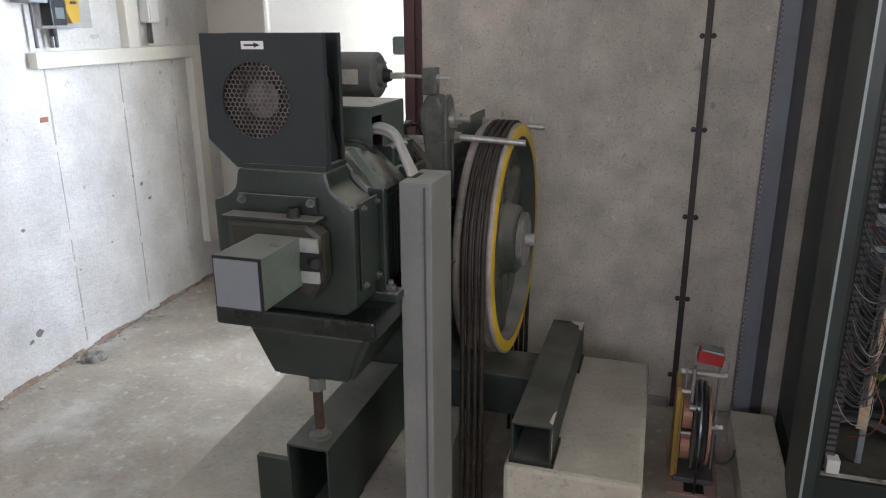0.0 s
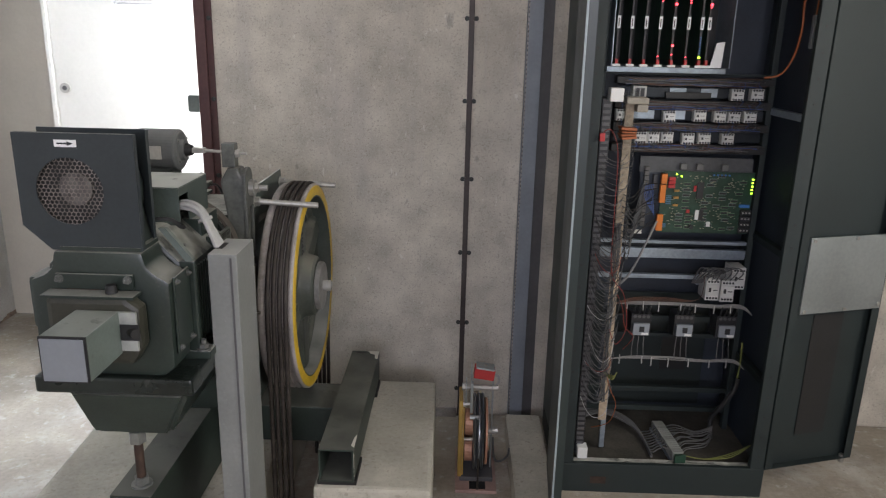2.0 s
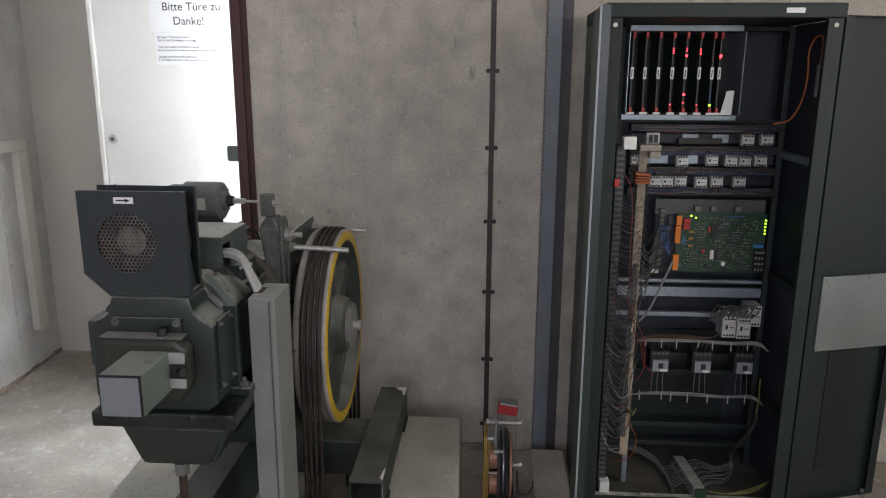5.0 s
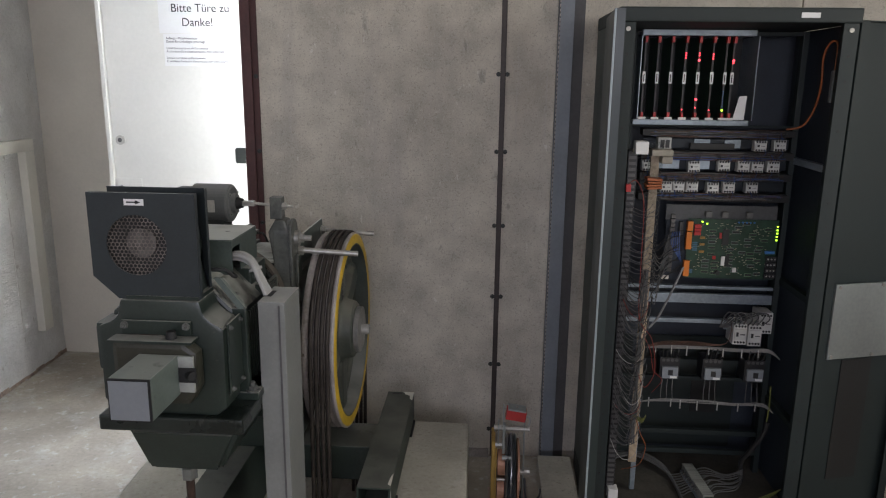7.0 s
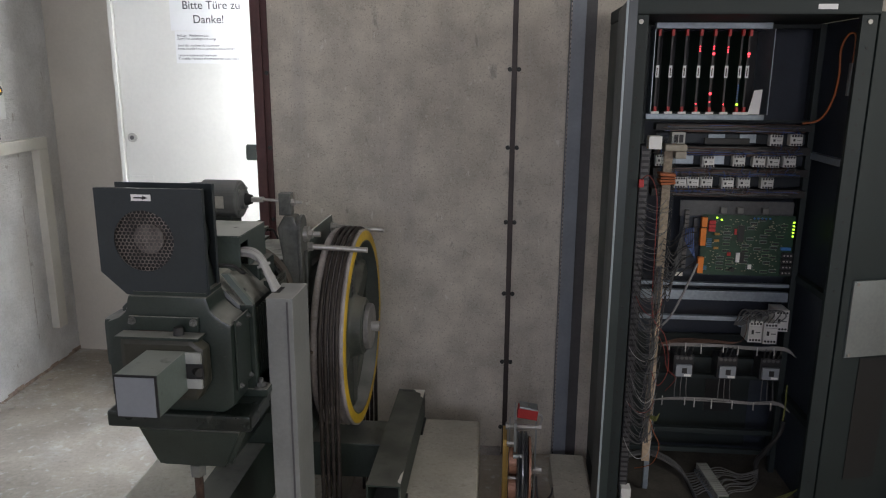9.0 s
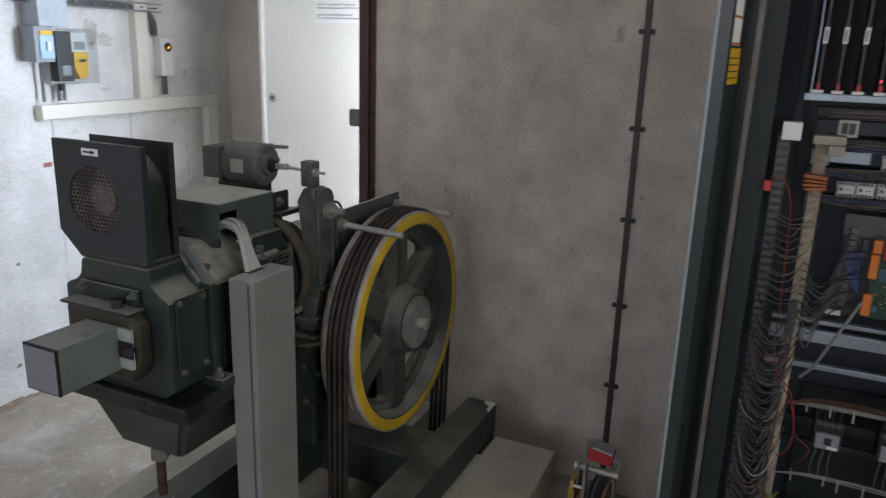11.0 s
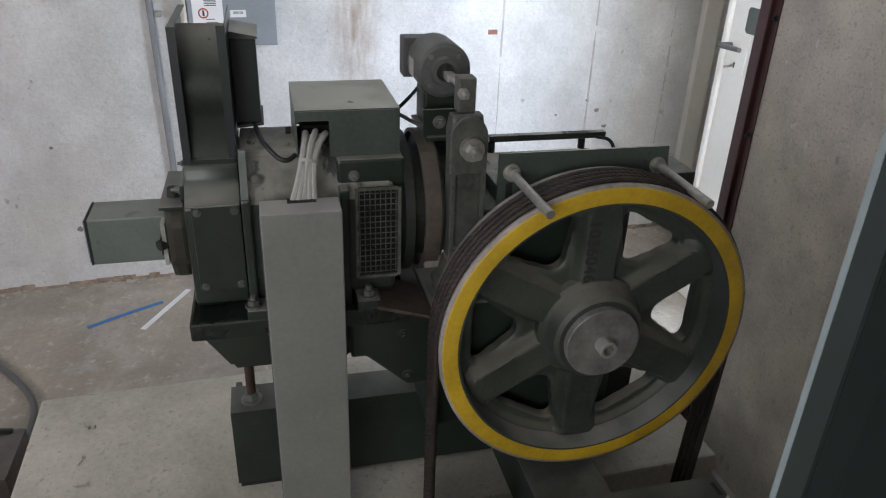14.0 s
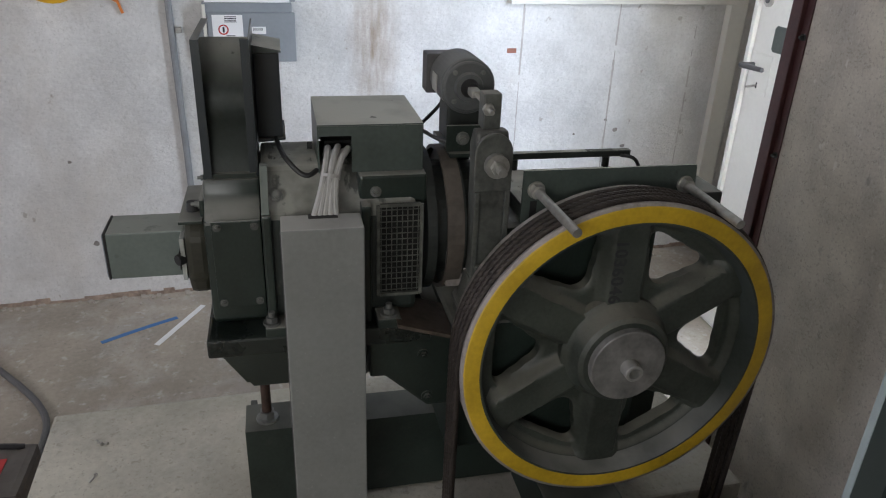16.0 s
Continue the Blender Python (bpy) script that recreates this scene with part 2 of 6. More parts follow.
GREEN_WORN = material("worn_green_beam", (0.019, 0.029, 0.023), 0.5, 0, 0.25, 9, 120, 0.1, dust=0.5, dust_col=(0.20, 0.195, 0.17), speck=((16, 0.6, 0.1, 0.4, (0.045, 0.048, 0.04), (1, 1, 1)),))
DUSTY = material("dusty_green_casting", (0.026, 0.034, 0.030), 0.42, 0, 0.3, 14, 120, 0.1, dust=0.95, dust_col=(0.54, 0.535, 0.48),
    speck=((18, 0.56, 0.06, 0.75, (0.028, 0.033, 0.03), (0.5, 1.4, 1)), (9, 0.63, 0.08, 0.5, (0.16, 0.16, 0.145), (1, 1, 1))))
SHEAVE = material("sheave_grey_green", (0.047, 0.054, 0.045), 0.45, 0, 0.35, 9, 130, 0.12, dust=0.75, dust_col=(0.25, 0.235, 0.195), speck=((12, 0.58, 0.12, 0.4, (0.085, 0.085, 0.07), (1, 1, 1)), (50, 0.64, 0.06, 0.4, (0.03, 0.035, 0.03), (1, 1, 1))))
DARK = material("dark_green_black", (0.018, 0.022, 0.02), 0.5, 0, 0.2)
BLACK = material("black_rubber", (0.012, 0.012, 0.012), 0.6)
BOXGREY = material("light_grey_green_sheet", (0.12, 0.145, 0.132), 0.42, 0, 0.14, 7, 120, 0.05, dust=0.6, dust_col=(0.36, 0.37, 0.33), speck=((30, 0.62, 0.08, 0.4, (0.05, 0.058, 0.052), (1, 1, 1)),))
LILAC = material("lilac_grey_lid", (0.20, 0.215, 0.235), 0.45, 0, 0.06)
# the trunk's dust term also paints its brightly lit top
TRUNK = material("grey_cable_trunk", (0.205, 0.212, 0.204), 0.5, 0, 0.10, 5, 120, 0.06, dust=0.8, dust_col=(0.48, 0.475, 0.44), speck=((9, 0.6, 0.15, 0.3, (0.16, 0.16, 0.15), (1, 1, 0.4)), (150, 0.66, 0.05, 0.5, (0.33, 0.33, 0.31), (1, 1, 1))))
YELLOW = material("yellow_rim_paint", (0.55, 0.36, 0.02), 0.5, 0, 0.15, 12, 110, 0.08, stain=(0.22, 0.16, 0.05), stain_scale=16, stain_lo=0.63)
RIM = material("worn_cast_rim", (0.31, 0.28, 0.26), 0.5, 0.0, 0.25, 12, 140, 0.1, speck=((30, 0.58, 0.1, 0.6, (0.15, 0.13, 0.12), (1, 1, 1)),))
BOLT = material("painted_bolt", (0.16, 0.165, 0.155), 0.4, 0.4, 0.3)
ROPE = material("oily_wire_rope", (0.042, 0.034, 0.029), 0.5, 0.4, 0.3, 40, 300, 0.5)
STEEL = material("dull_steel", (0.40, 0.39, 0.36), 0.42, 0.6, 0.25)
ZINC = material("zinc_plate", (0.34, 0.37, 0.37), 0.38, 0.75, 0.1, 5)
RUST = material("rusty_rod", (0.055, 0.034, 0.025), 0.7, 0.4, 0.3, 30)
WHITE_PLASTIC = material("white_plastic", (0.70, 0.70, 0.68), 0.45, 0, 0.04)
OFFWHITE = material("cream_paint", (0.66, 0.64, 0.57), 0.5, 0, 0.05, 3, 60, 0.05)
DOOR_WHITE = material("white_gloss_door", (0.74, 0.73, 0.69), 0.38, 0, 0.04, 3, 60, 0.05, stain=(0.5, 0.46, 0.38), stain_scale=5, stain_lo=0.68)
PAPER = material("paper", (0.78, 0.78, 0.78), 0.8, 0, 0.02)
INK = material("ink", (0.03, 0.03, 0.035), 0.8, 0, 0.0, bump=0)
GREYBOX = material("grey_box", (0.23, 0.25, 0.27), 0.5, 0, 0.06)
CAB_GREEN = material("cabinet_green", (0.0125, 0.020, 0.020), 0.62, 0, 0.12, 6, 120, 0.03)
# the cabinet green again, lightened to paint in the sheen on its left side
CAB_SIDE = material("cabinet_green_sheen", (0.021, 0.031, 0.030), 0.38, 0, 0.1, 5, 120, 0.03)
CAB_EDGE = material("cabinet_edge_highlight", (0.26, 0.31, 0.32), 0.4, 0, 0.1)
# lighter and bluer than the paint, with glare haze put into the colour
CAB_DARK = material("cabinet_inside", (0.026, 0.034, 0.048), 0.5, 0, 0.15)
RAIL_STEEL = material("mounting_rail", (0.30, 0.35, 0.40), 0.38, 0.5, 0.2)
WIRE_GREY = material("grey_wire", (0.095, 0.095, 0.096), 0.5, 0, 0.15)
WIRE_WHITE = material("white_cable", (0.40, 0.395, 0.38), 0.5, 0, 0.12)
WIRE_BLACK = material("black_wire", (0.02, 0.02, 0.02), 0.5)
WIRE_RED = material("red_wire", (0.20, 0.035, 0.028), 0.5)
WIRE_ORANGE = material("orange_wire", (0.30, 0.085, 0.025), 0.5)
WIRE_BLUE = material("blue_wire", (0.03, 0.07, 0.22), 0.5)
YELGREEN = material("yellow_green_wire", (0.13, 0.14, 0.035), 0.5)
PCB = material("circuit_board_green", (0.016, 0.046, 0.028), 0.4, 0, 0.25, 30)
CHIP = material("chip_black", (0.02, 0.02, 0.022), 0.4)
ORANGE = material("orange_plastic", (0.60, 0.17, 0.02), 0.45, 0, 0.05)
RED = material("red_plastic", (0.42, 0.03, 0.03), 0.45, 0, 0.08)
BLUE = material("blue_plastic", (0.04, 0.16, 0.42), 0.5, 0, 0.05)
SIGNYEL = material("yellow_plastic", (0.72, 0.42, 0.02), 0.5, 0, 0.05)
BRASS = material("brass_bracket", (0.42, 0.28, 0.08), 0.45, 0.5, 0.15)
COPPER = material("copper_red_casting", (0.42, 0.22, 0.14), 0.5, 0.2, 0.15)
LED_RED = glow("led_red", (1.0, 0.04, 0.06), 4)
LED_GREEN = glow("led_green", (0.5, 1.0, 0.05), 1.5)
CLEAR = glassy("clear_plastic", (0.92, 0.94, 0.94))


# ---- mesh helpers ----
def thing(name, loc, label="", category="", group="", kind=""):
    e = new(name)
    e.empty_display_size = 0.05
    e.location = loc
    return tagged(e, label, category, group, kind)


def finish(name, bm, mat, parent=None, label="", smooth=False):
    me = bpy.data.meshes.new(name)
    bmesh.ops.recalc_face_normals(bm, faces=bm.faces[:])
    if smooth:
        for f in bm.faces:
            f.smooth = True
        for e in bm.edges:
            if len(e.link_faces) == 2 and e.calc_face_angle(0) > 0.6:
                e.smooth = False
    bm.to_mesh(me)
    bm.free()
    me.materials.append(mat)
    ob = new(name, me)
    if parent:
        ob.parent = parent
        if parent.type == "EMPTY":
            ob.matrix_parent_inverse = Matrix.Translation(-parent.location)
    if label:
        ob["label"] = label
    return ob


part = finish


def add_box(bm, x0, x1, y0, y1, z0, z1, bev=0.0, m=None, seg=2):
    vs = [bm.verts.new((x, y, z)) for x in (x0, x1) for y in (y0, y1) for z in (z0, z1)]
    fs = [bm.faces.new([vs[i] for i in q]) for q in ((0, 1, 3, 2), (4, 6, 7, 5), (0, 4, 5, 1), (2, 3, 7, 6), (0, 2, 6, 4), (1, 5, 7, 3))]
    if bev:
        es = list({e for f in fs for e in f.edges})
        r = bmesh.ops.bevel(bm, geom=es, offset=bev, segments=seg, affect="EDGES", profile=0.6)
        vs = list({v for f in r["faces"] for v in f.verts} | {v for v in vs if v.is_valid})
    if m is not None:
        bmesh.ops.transform(bm, matrix=m, verts=[v for v in vs if v.is_valid])
    return vs


def box(x0, x1, y0, y1, z0, z1, bev=0.0, m=None):
    bm = bmesh.new()
    add_box(bm, x0, x1, y0, y1, z0, z1, bev, m)
    return bm


def add_cyl(bm, a, b, r, r2=None, n=20, caps=True):
    a, b = Vector(a), Vector(b)
    r2 = r if r2 is None else r2
    q = (b - a).to_track_quat("Z", "Y").to_matrix()
    ra, rb = [], []
    for i in range(n):
        d = q @ Vector((math.cos(2 * math.pi * i / n), math.sin(2 * math.pi * i / n), 0))
        ra.append(bm.verts.new(a + d * r))
        rb.append(bm.verts.new(b + d * r2))
    for i in range(n):
        j = (i + 1) % n
        bm.faces.new((ra[i], ra[j], rb[j], rb[i]))
    if caps:
        bm.faces.new(ra[::-1])
        bm.faces.new(rb)
    return ra + rb


def cyl(a, b, r, r2=None, n=20):
    bm = bmesh.new()
    add_cyl(bm, a, b, r, r2, n)
    return bm


def add_lathe(bm, c, axis, prof, n=48, closed=True):
    """Turns a profile of (along the axis, radius) round the axis through c."""
    q = Vector(axis).to_track_quat("Z", "Y").to_matrix()
    c = Vector(c)
    rings = []
    for h, r in prof:
        rings.append([bm.verts.new(c + q @ Vector((r * math.cos(2 * math.pi * i / n), r * math.sin(2 * math.pi * i / n), h))) for i in range(n)])
    pairs = list(zip(rings, rings[1:])) + ([(rings[-1], rings[0])] if closed else [])
    for a, b in pairs:
        for i in range(n):
            j = (i + 1) % n
            bm.faces.new((a[i], a[j], b[j], b[i]))


def add_prism(bm, pts, axis, lo, hi):
    """A polygon of points in the plane across the axis ('x', 'y' or 'z'), pulled from lo to hi."""
    def at(p, h):
        return {"x": (h, p[0], p[1]), "y": (p[0], h, p[1]), "z": (p[0], p[1], h)}[axis]
    a = [bm.verts.new(at(p, lo)) for p in pts]
    b = [bm.verts.new(at(p, hi)) for p in pts]
    k = len(pts)
    for i in range(k):
        bm.faces.new((a[i], a[(i + 1) % k], b[(i + 1) % k], b[i]))
    bm.faces.new(a[::-1])
    bm.faces.new(b)
    return a + b


def prism(pts, axis, lo, hi, bev=0.0):
    bm = bmesh.new()
    add_prism(bm, pts, axis, lo, hi)
    if bev:
        bmesh.ops.recalc_face_normals(bm, faces=bm.faces[:])
        bmesh.ops.bevel(bm, geom=bm.edges[:], offset=bev, segments=2, affect="EDGES", profile=0.6)
    return bm


def add_tube(bm, pts, r, n=8, steps=6):
    """A round tube through points, smoothed."""
    p = [Vector(q) for q in pts]
    line = []
    for i in range(len(p) - 1):
        p0, p1, p2, p3 = p[max(i - 1, 0)], p[i], p[i + 1], p[min(i + 2, len(p) - 1)]
        for k in range(steps):
            t = k / steps
            line.append(0.5 * (2 * p1 + (p2 - p0) * t + (2 * p0 - 5 * p1 + 4 * p2 - p3) * t * t + (3 * p1 - p0 - 3 * p2 + p3) * t ** 3))
    line.append(p[-1])
    rings = []
    ref = Vector((0.31, 0.52, 0.79))
    for i, c in enumerate(line):
        d = (line[min(i + 1, len(line) - 1)] - line[max(i - 1, 0)]).normalized()
        u = d.cross(ref)
        if u.length < 0.05:
            u = d.cross(Vector((1, 0, 0)))
        u.normalize()
        v = d.cross(u)
        rings.append([bm.verts.new(c + r * (math.cos(2 * math.pi * k / n) * u + math.sin(2 * math.pi * k / n) * v)) for k in range(n)])
    for a, b in zip(rings, rings[1:]):
        for k in range(n):
            j = (k + 1) % n
            bm.faces.new((a[k], a[j], b[j], b[k]))
    bm.faces.new(rings[0][::-1])
    bm.faces.new(rings[-1])


def tube(pts, r, n=8, steps=6):
    bm = bmesh.new()
    add_tube(bm, pts, r, n, steps)
    return bm


def bolt(parent, at, axis, r=0.009, h=0.008, shank=0.012, mat=None):
    """A hexagonal head with a washer and a stub of thread."""
    bm = bmesh.new()
    a, d = Vector(at), Vector(axis).normalized()
    add_cyl(bm, a - d * 0.003, a + d * 0.002, r * 1.45, n=16)
    add_cyl(bm, a + d * 0.002, a + d * (0.002 + h), r, n=6)
    add_cyl(bm, a + d * (0.002 + h), a + d * (0.002 + h + shank), r * 0.55, n=10)
    return part("bolt", bm, mat or BOLT, parent)


def structure(name, bm, mat, label):
    return tagged(finish(name, bm, mat), label, kind="structure")


def since(known):
    """Top-level objects made after the set of known ones."""
    return [ob for ob in bpy.data.objects if ob.parent is None and ob.name not in known]


def move(obs, m):
    for ob in obs:
        ob.matrix_basis = m @ ob.matrix_basis


# ---- the room ----
LX, BACKY, RX, CEILZ = -1.667, -1.6, 3.2, 2.55
PY = 3.52  # face of the shaft partition
# the west wall stands 3.3 degrees out of square with the machine
WEST = Matrix.Translation((LX, 1.75, 0)) @ Matrix.Rotation(radians(3.3), 4, "Z") @ Matrix.Translation((-LX, -1.75, 0))
structure("floor", box(-2.3, 3.4, -1.8, 4.9, -0.15, 0), CONCRETE_FLOOR, "dusty bare concrete floor with pale scuffs")
structure("wall_west", box(LX - 0.2, LX, -1.8, 4.75, 0, CEILZ), PLASTER, "rough white-painted plaster wall with stains").matrix_basis = WEST
bm = box(-2.0, -1.192, 4.52, 4.72, 0, CEILZ)
add_box(bm, -1.191, -1.171, 4.02, 4.72, 0, CEILZ)
add_box(bm, -1.17, -0.36, 3.98, 4.2, 2.075, CEILZ)
add_box(bm, -0.36, -0.31, 3.98, 4.2, 0, CEILZ)
add_box(bm, -0.31, 1.42, 3.98, 4.2, 0, 0.88)
add_box(bm, -0.31, 1.42, 3.98, 4.2, 2.22, CEILZ)
add_box(bm, 1.42, 3.4, 3.98, 4.2, 0, CEILZ)
structure("wall_north", bm, BEIGE_WALL, "beige painted wall round the machine room door")
# openings in the south and east walls are assumed, cut to fit the fill lamps
bm = box(-0.4, 1.4, -1.8, -1.6, 0, 1.3)
add_box(bm, -0.4, 1.4, -1.8, -1.6, 2.2, CEILZ)
add_box(bm, -1.5, -0.4, -1.8, -1.6, 0, CEILZ)
add_box(bm, 1.4, 3.4, -1.8, -1.6, 0, CEILZ)
structure("wall_south", bm, BEIGE_WALL, "plain unseen beige wall with an assumed window opening")
bm = box(RX, RX + 0.2, -1.6, 3.98, 0, 1.3)
add_box(bm, RX, RX + 0.2, -1.6, 3.98, 2.2, CEILZ)
add_box(bm, RX, RX + 0.2, -1.6, 0.1, 1.3, 2.2)
add_box(bm, RX, RX + 0.2, 1.9, 3.98, 1.3, 2.2)
structure("wall_east", bm, BEIGE_WALL, "plain unseen beige wall with an assumed window opening")
structure("ceiling", box(-2.3, 3.4, -1.8, 4.9, CEILZ, CEILZ + 0.15), CEIL, "pale painted ceiling")

# shaft partition of fibre-cement panels
partition = tagged(finish("wall_partition", box(-0.31, RX, PY + 0.012, PY + 0.05, 0.0, CEILZ), PANEL), "grey fibre-cement shaft partition in bolted panels", kind="structure")
for x0, x1 in ((-0.309, 0.657), (0.663, 0.859), (0.918, 1.74), (1.745, RX)):
    part("panel", box(x0, x1, PY, PY + 0.0115, 0.012, CEILZ - 0.01, 0.0015), PANEL, partition)
bm = box(-0.352, -0.312, PY - 0.016, PY + 0.06, 0.0, CEILZ - 0.005, 0.003)
add_box(bm, -0.312, -0.289, PY - 0.004, PY - 0.0005, 0.0, CEILZ - 0.005)
trim = structure("trim_corner", bm, BROWN, "red-brown painted steel corner angle")
for z in np.arange(0.13, 2.4, 0.29):
    bolt(trim, (-0.299, PY - 0.005, z), (0, -1, 0), 0.006, 0.006, 0.004, DARK)
seam = structure("trim_seam", box(0.650, 0.670, PY - 0.007, PY - 0.0005, 0.0, CEILZ - 0.005, 0.002), SEAM, "brown cover strip over a panel joint")
for z in np.arange(0.126, 2.4, 0.2945):
    for dx in (-0.017, 0.017):
        bolt(seam, (0.660 + dx, PY - 0.003, z), (0, -1, 0), 0.006, 0.005, 0.003, DARK)
structure("baseboard", box(-0.285, 0.645, PY - 0.02, PY - 0.0005, 0.0, 0.035, 0.003), RIM, "low steel angle at the partition foot")
bm = box(0.861, 0.915, PY - 0.045, PY - 0.041, 0, CEILZ - 0.004)
add_box(bm, 0.861, 0.865, PY - 0.041, PY + 0.01, 0, CEILZ - 0.004)
col = structure("trim_column", bm, BLUEGREY, "blue-grey painted steel angle column")
part("worn_edge", box(0.8605, 0.8645, PY - 0.0465, PY - 0.0452, 0, CEILZ - 0.004), RIM, col, "worn pale edge")
bm = bmesh.new()
for k in range(150):
    add_box(bm, 0.8612, 0.8638, PY - 0.0472, PY - 0.0467, 0.02 + 0.0165 * k, 0.027 + 0.0165 * k)
part("perforation", bm, BLACK, col)["kind"] = "stuff"
# flat dark strip between the blue-grey angle and the cabinet
structure("column", box(0.9155, 0.958, PY - 0.012, PY - 0.002, 0, CEILZ - 0.004), DARKGREY, "dark strip beside the cabinet")

# raised concrete
structure("plinth_machine", prism([(-0.487, 1.667), (0.115, 1.69), (0.063, 3.36), (-0.562, 3.335)], "z", 0, 0.28, 0.008), SLAB, "pale concrete machine plinth on the floor")
tagged(finish("concrete_block", prism([(0.242, 2.518), (0.574, 2.518), (0.567, 3.197), (0.236, 3.197)], "z", 0, 0.31, 0.012), SLAB), "worn pale concrete block with rounded edges", "block")
tagged(finish("concrete_pad", prism([(0.842, 2.2), (0.975, 2.2), (0.975, 3.375), (0.842, 3.375)], "z", 0, 0.09, 0.004), SLAB), "flat grey concrete pad beside the cabinet", "slab")

# ---- beams that carry the machine ----
rail = thing("support_rail", (-0.108, 2.185, 0.28), "green hollow steel rail under the motor on black pads", "steel beam")


def hollow(x0, x1, y0, y1, z0, z1, t):
    bm = bmesh.new()
    o = [(x0, z0), (x1, z0), (x1, z1), (x0, z1)]
    i = [(x0 + t, z0 + t), (x1 - t, z0 + t), (x1 - t, z1 - t), (x0 + t, z1 - t)]
    ring = [[[bm.verts.new((p[0], y, p[1])) for p in s] for s in (o, i)] for y in (y0, y1)]
    for k in range(4):
        j = (k + 1) % 4
        bm.faces.new((ring[0][0][k], ring[0][0][j], ring[1][0][j], ring[1][0][k]))
        bm.faces.new((ring[0][1][k], ring[1][1][k], ring[1][1][j], ring[0][1][j]))
        for e in (0, 1):
            bm.faces.new((ring[e][0][k], ring[e][0][j], ring[e][1][j], ring[e][1][k]))
    return bm


part("tube", hollow(-0.156, -0.060, 2.185, 3.15, 0.292, 0.497, 0.005), GREEN_WORN, rail, "dusty green square steel tube, open at the end")
part("pad", box(-0.154, -0.062, 2.19, 2.36, 0.28, 0.292), BLACK, rail, "black rubber pad")
part("pad", box(-0.154, -0.062, 2.95, 3.12, 0.28, 0.292), BLACK, rail)
part("end_plate", box(-0.235, -0.158, 2.19, 2.205, 0.285, 0.452, 0.002), GREEN_WORN, rail)
beam = thing("support_beam", (0.31, 2.54, 0.31), "green hollow steel beam with chipped corners on the concrete block", "steel beam")
part("tube", hollow(0.259, 0.357, 2.526, 3.195, 0.323, 0.425, 0.005), GREEN_WORN, beam, "olive green square tube with chipped paint")
part("pad", box(0.253, 0.363, 2.532, 2.66, 0.31, 0.323), BLACK, beam, "black rubber pad")
part("pad", box(0.253, 0.363, 3.06, 3.175, 0.31, 0.323), BLACK, beam)
part("cross_tube", box(-0.0595, 0.2585, 2.80, 2.97, 0.285, 0.405, 0.004), GREEN_WORN, beam, "green cross tube under the sheave")
part("chip", prism([(0.315, 3.194), (0.357, 3.194), (0.357, 3.125), (0.347, 3.135), (0.343, 3.165), (0.325, 3.175), (0.321, 3.188)], "z", 0.4253, 0.4260), OFFWHITE, beam, "bare spot where the paint has chipped")
part("slot", box(0.277, 0.313, 3.176, 3.186, 0.4253, 0.4258), BLACK, beam)
part("chip", prism([(0.347, 2.55), (0.357, 2.54), (0.357, 2.61), (0.351, 2.595)], "z", 0.4253, 0.4258), OFFWHITE, beam)
part("chip", prism([(2.529, 0.34), (2.534, 0.36), (2.530, 0.415), (2.527, 0.40)], "x", 0.3573, 0.3578), OFFWHITE, beam)

# ---- traction machine ----
mach = thing("traction_machine", (-0.1, 2.5, 0.5), "dark green geared lift hoist machine with dust on top", "hoist machine")
# tapered bedplate
bm = prism([(2.144, 0.776), (2.56, 0.776), (2.56, 0.8145), (2.144, 0.8145)], "x", -0.268, 0.072, 0.006)
part("bed_flange", bm, material("oily_bed_green", (0.016, 0.021, 0.018), 0.28, 0, 0.3, 10, 120, 0.05, speck=((20, 0.6, 0.1, 0.5, (0.06, 0.06, 0.052), (1, 1, 1)),)), mach)
bm = bmesh.new()
lo = [bm.verts.new(p) for p in ((-0.19, 2.207, 0.643), (-0.012, 2.207, 0.643), (-0.012, 2.442, 0.643), (-0.19, 2.442, 0.643))]
hi = [bm.verts.new(p) for p in ((-0.212, 2.156, 0.776), (0.056, 2.156, 0.776), (0.056, 2.54, 0.776), (-0.212, 2.54, 0.776))]
for k in range(4):
    bm.faces.new((lo[k], lo[(k + 1) % 4], hi[(k + 1) % 4], hi[k]))
bm.faces.new(lo[::-1])
bm.faces.new(hi)
bmesh.ops.recalc_face_normals(bm, faces=bm.faces[:])
bmesh.ops.bevel(bm, geom=bm.edges[:], offset=0.012, segments=3, affect="EDGES")
part("bed_casting", bm, GREEN, mach, "tapered green bed casting")
part("bracket", prism([(2.44, 0.70), (2.47, 0.70), (2.555, 0.62), (2.64, 0.62), (2.64, 0.79), (2.44, 0.79)], "x", -0.15, 0.068, 0.006), GREEN, mach)
part("drip_plate", prism([(2.49, 0.835), (2.60, 0.80), (2.60, 0.793), (2.49, 0.828)], "x", -0.03, 0.10), material("rusty_sheet", (0.075, 0.058, 0.045), 0.6, 0.2, 0.4, 20), mach, "bent rusty drip plate")
part("pedestal", box(-0.15, 0.066, 2.60, 3.02, 0.497, 0.80, 0.01), GREEN, mach, "dark green gear casing pedestal")
for y, z in ((2.555, 0.645), (2.545, 0.745), (2.61, 0.70)):
    bolt(mach, (0.070, y, z), (1, 0, 0), 0.008, 0.006, 0.004, GREEN)
jack = part("jack_rod", cyl((-0.100, 2.232, 0.50), (-0.100, 2.232, 0.655), 0.0105, n=16), RUST, mach, "rusty threaded levelling rod")
bm = cyl((-0.100, 2.232, 0.4975), (-0.100, 2.232, 0.503), 0.024, n=24)
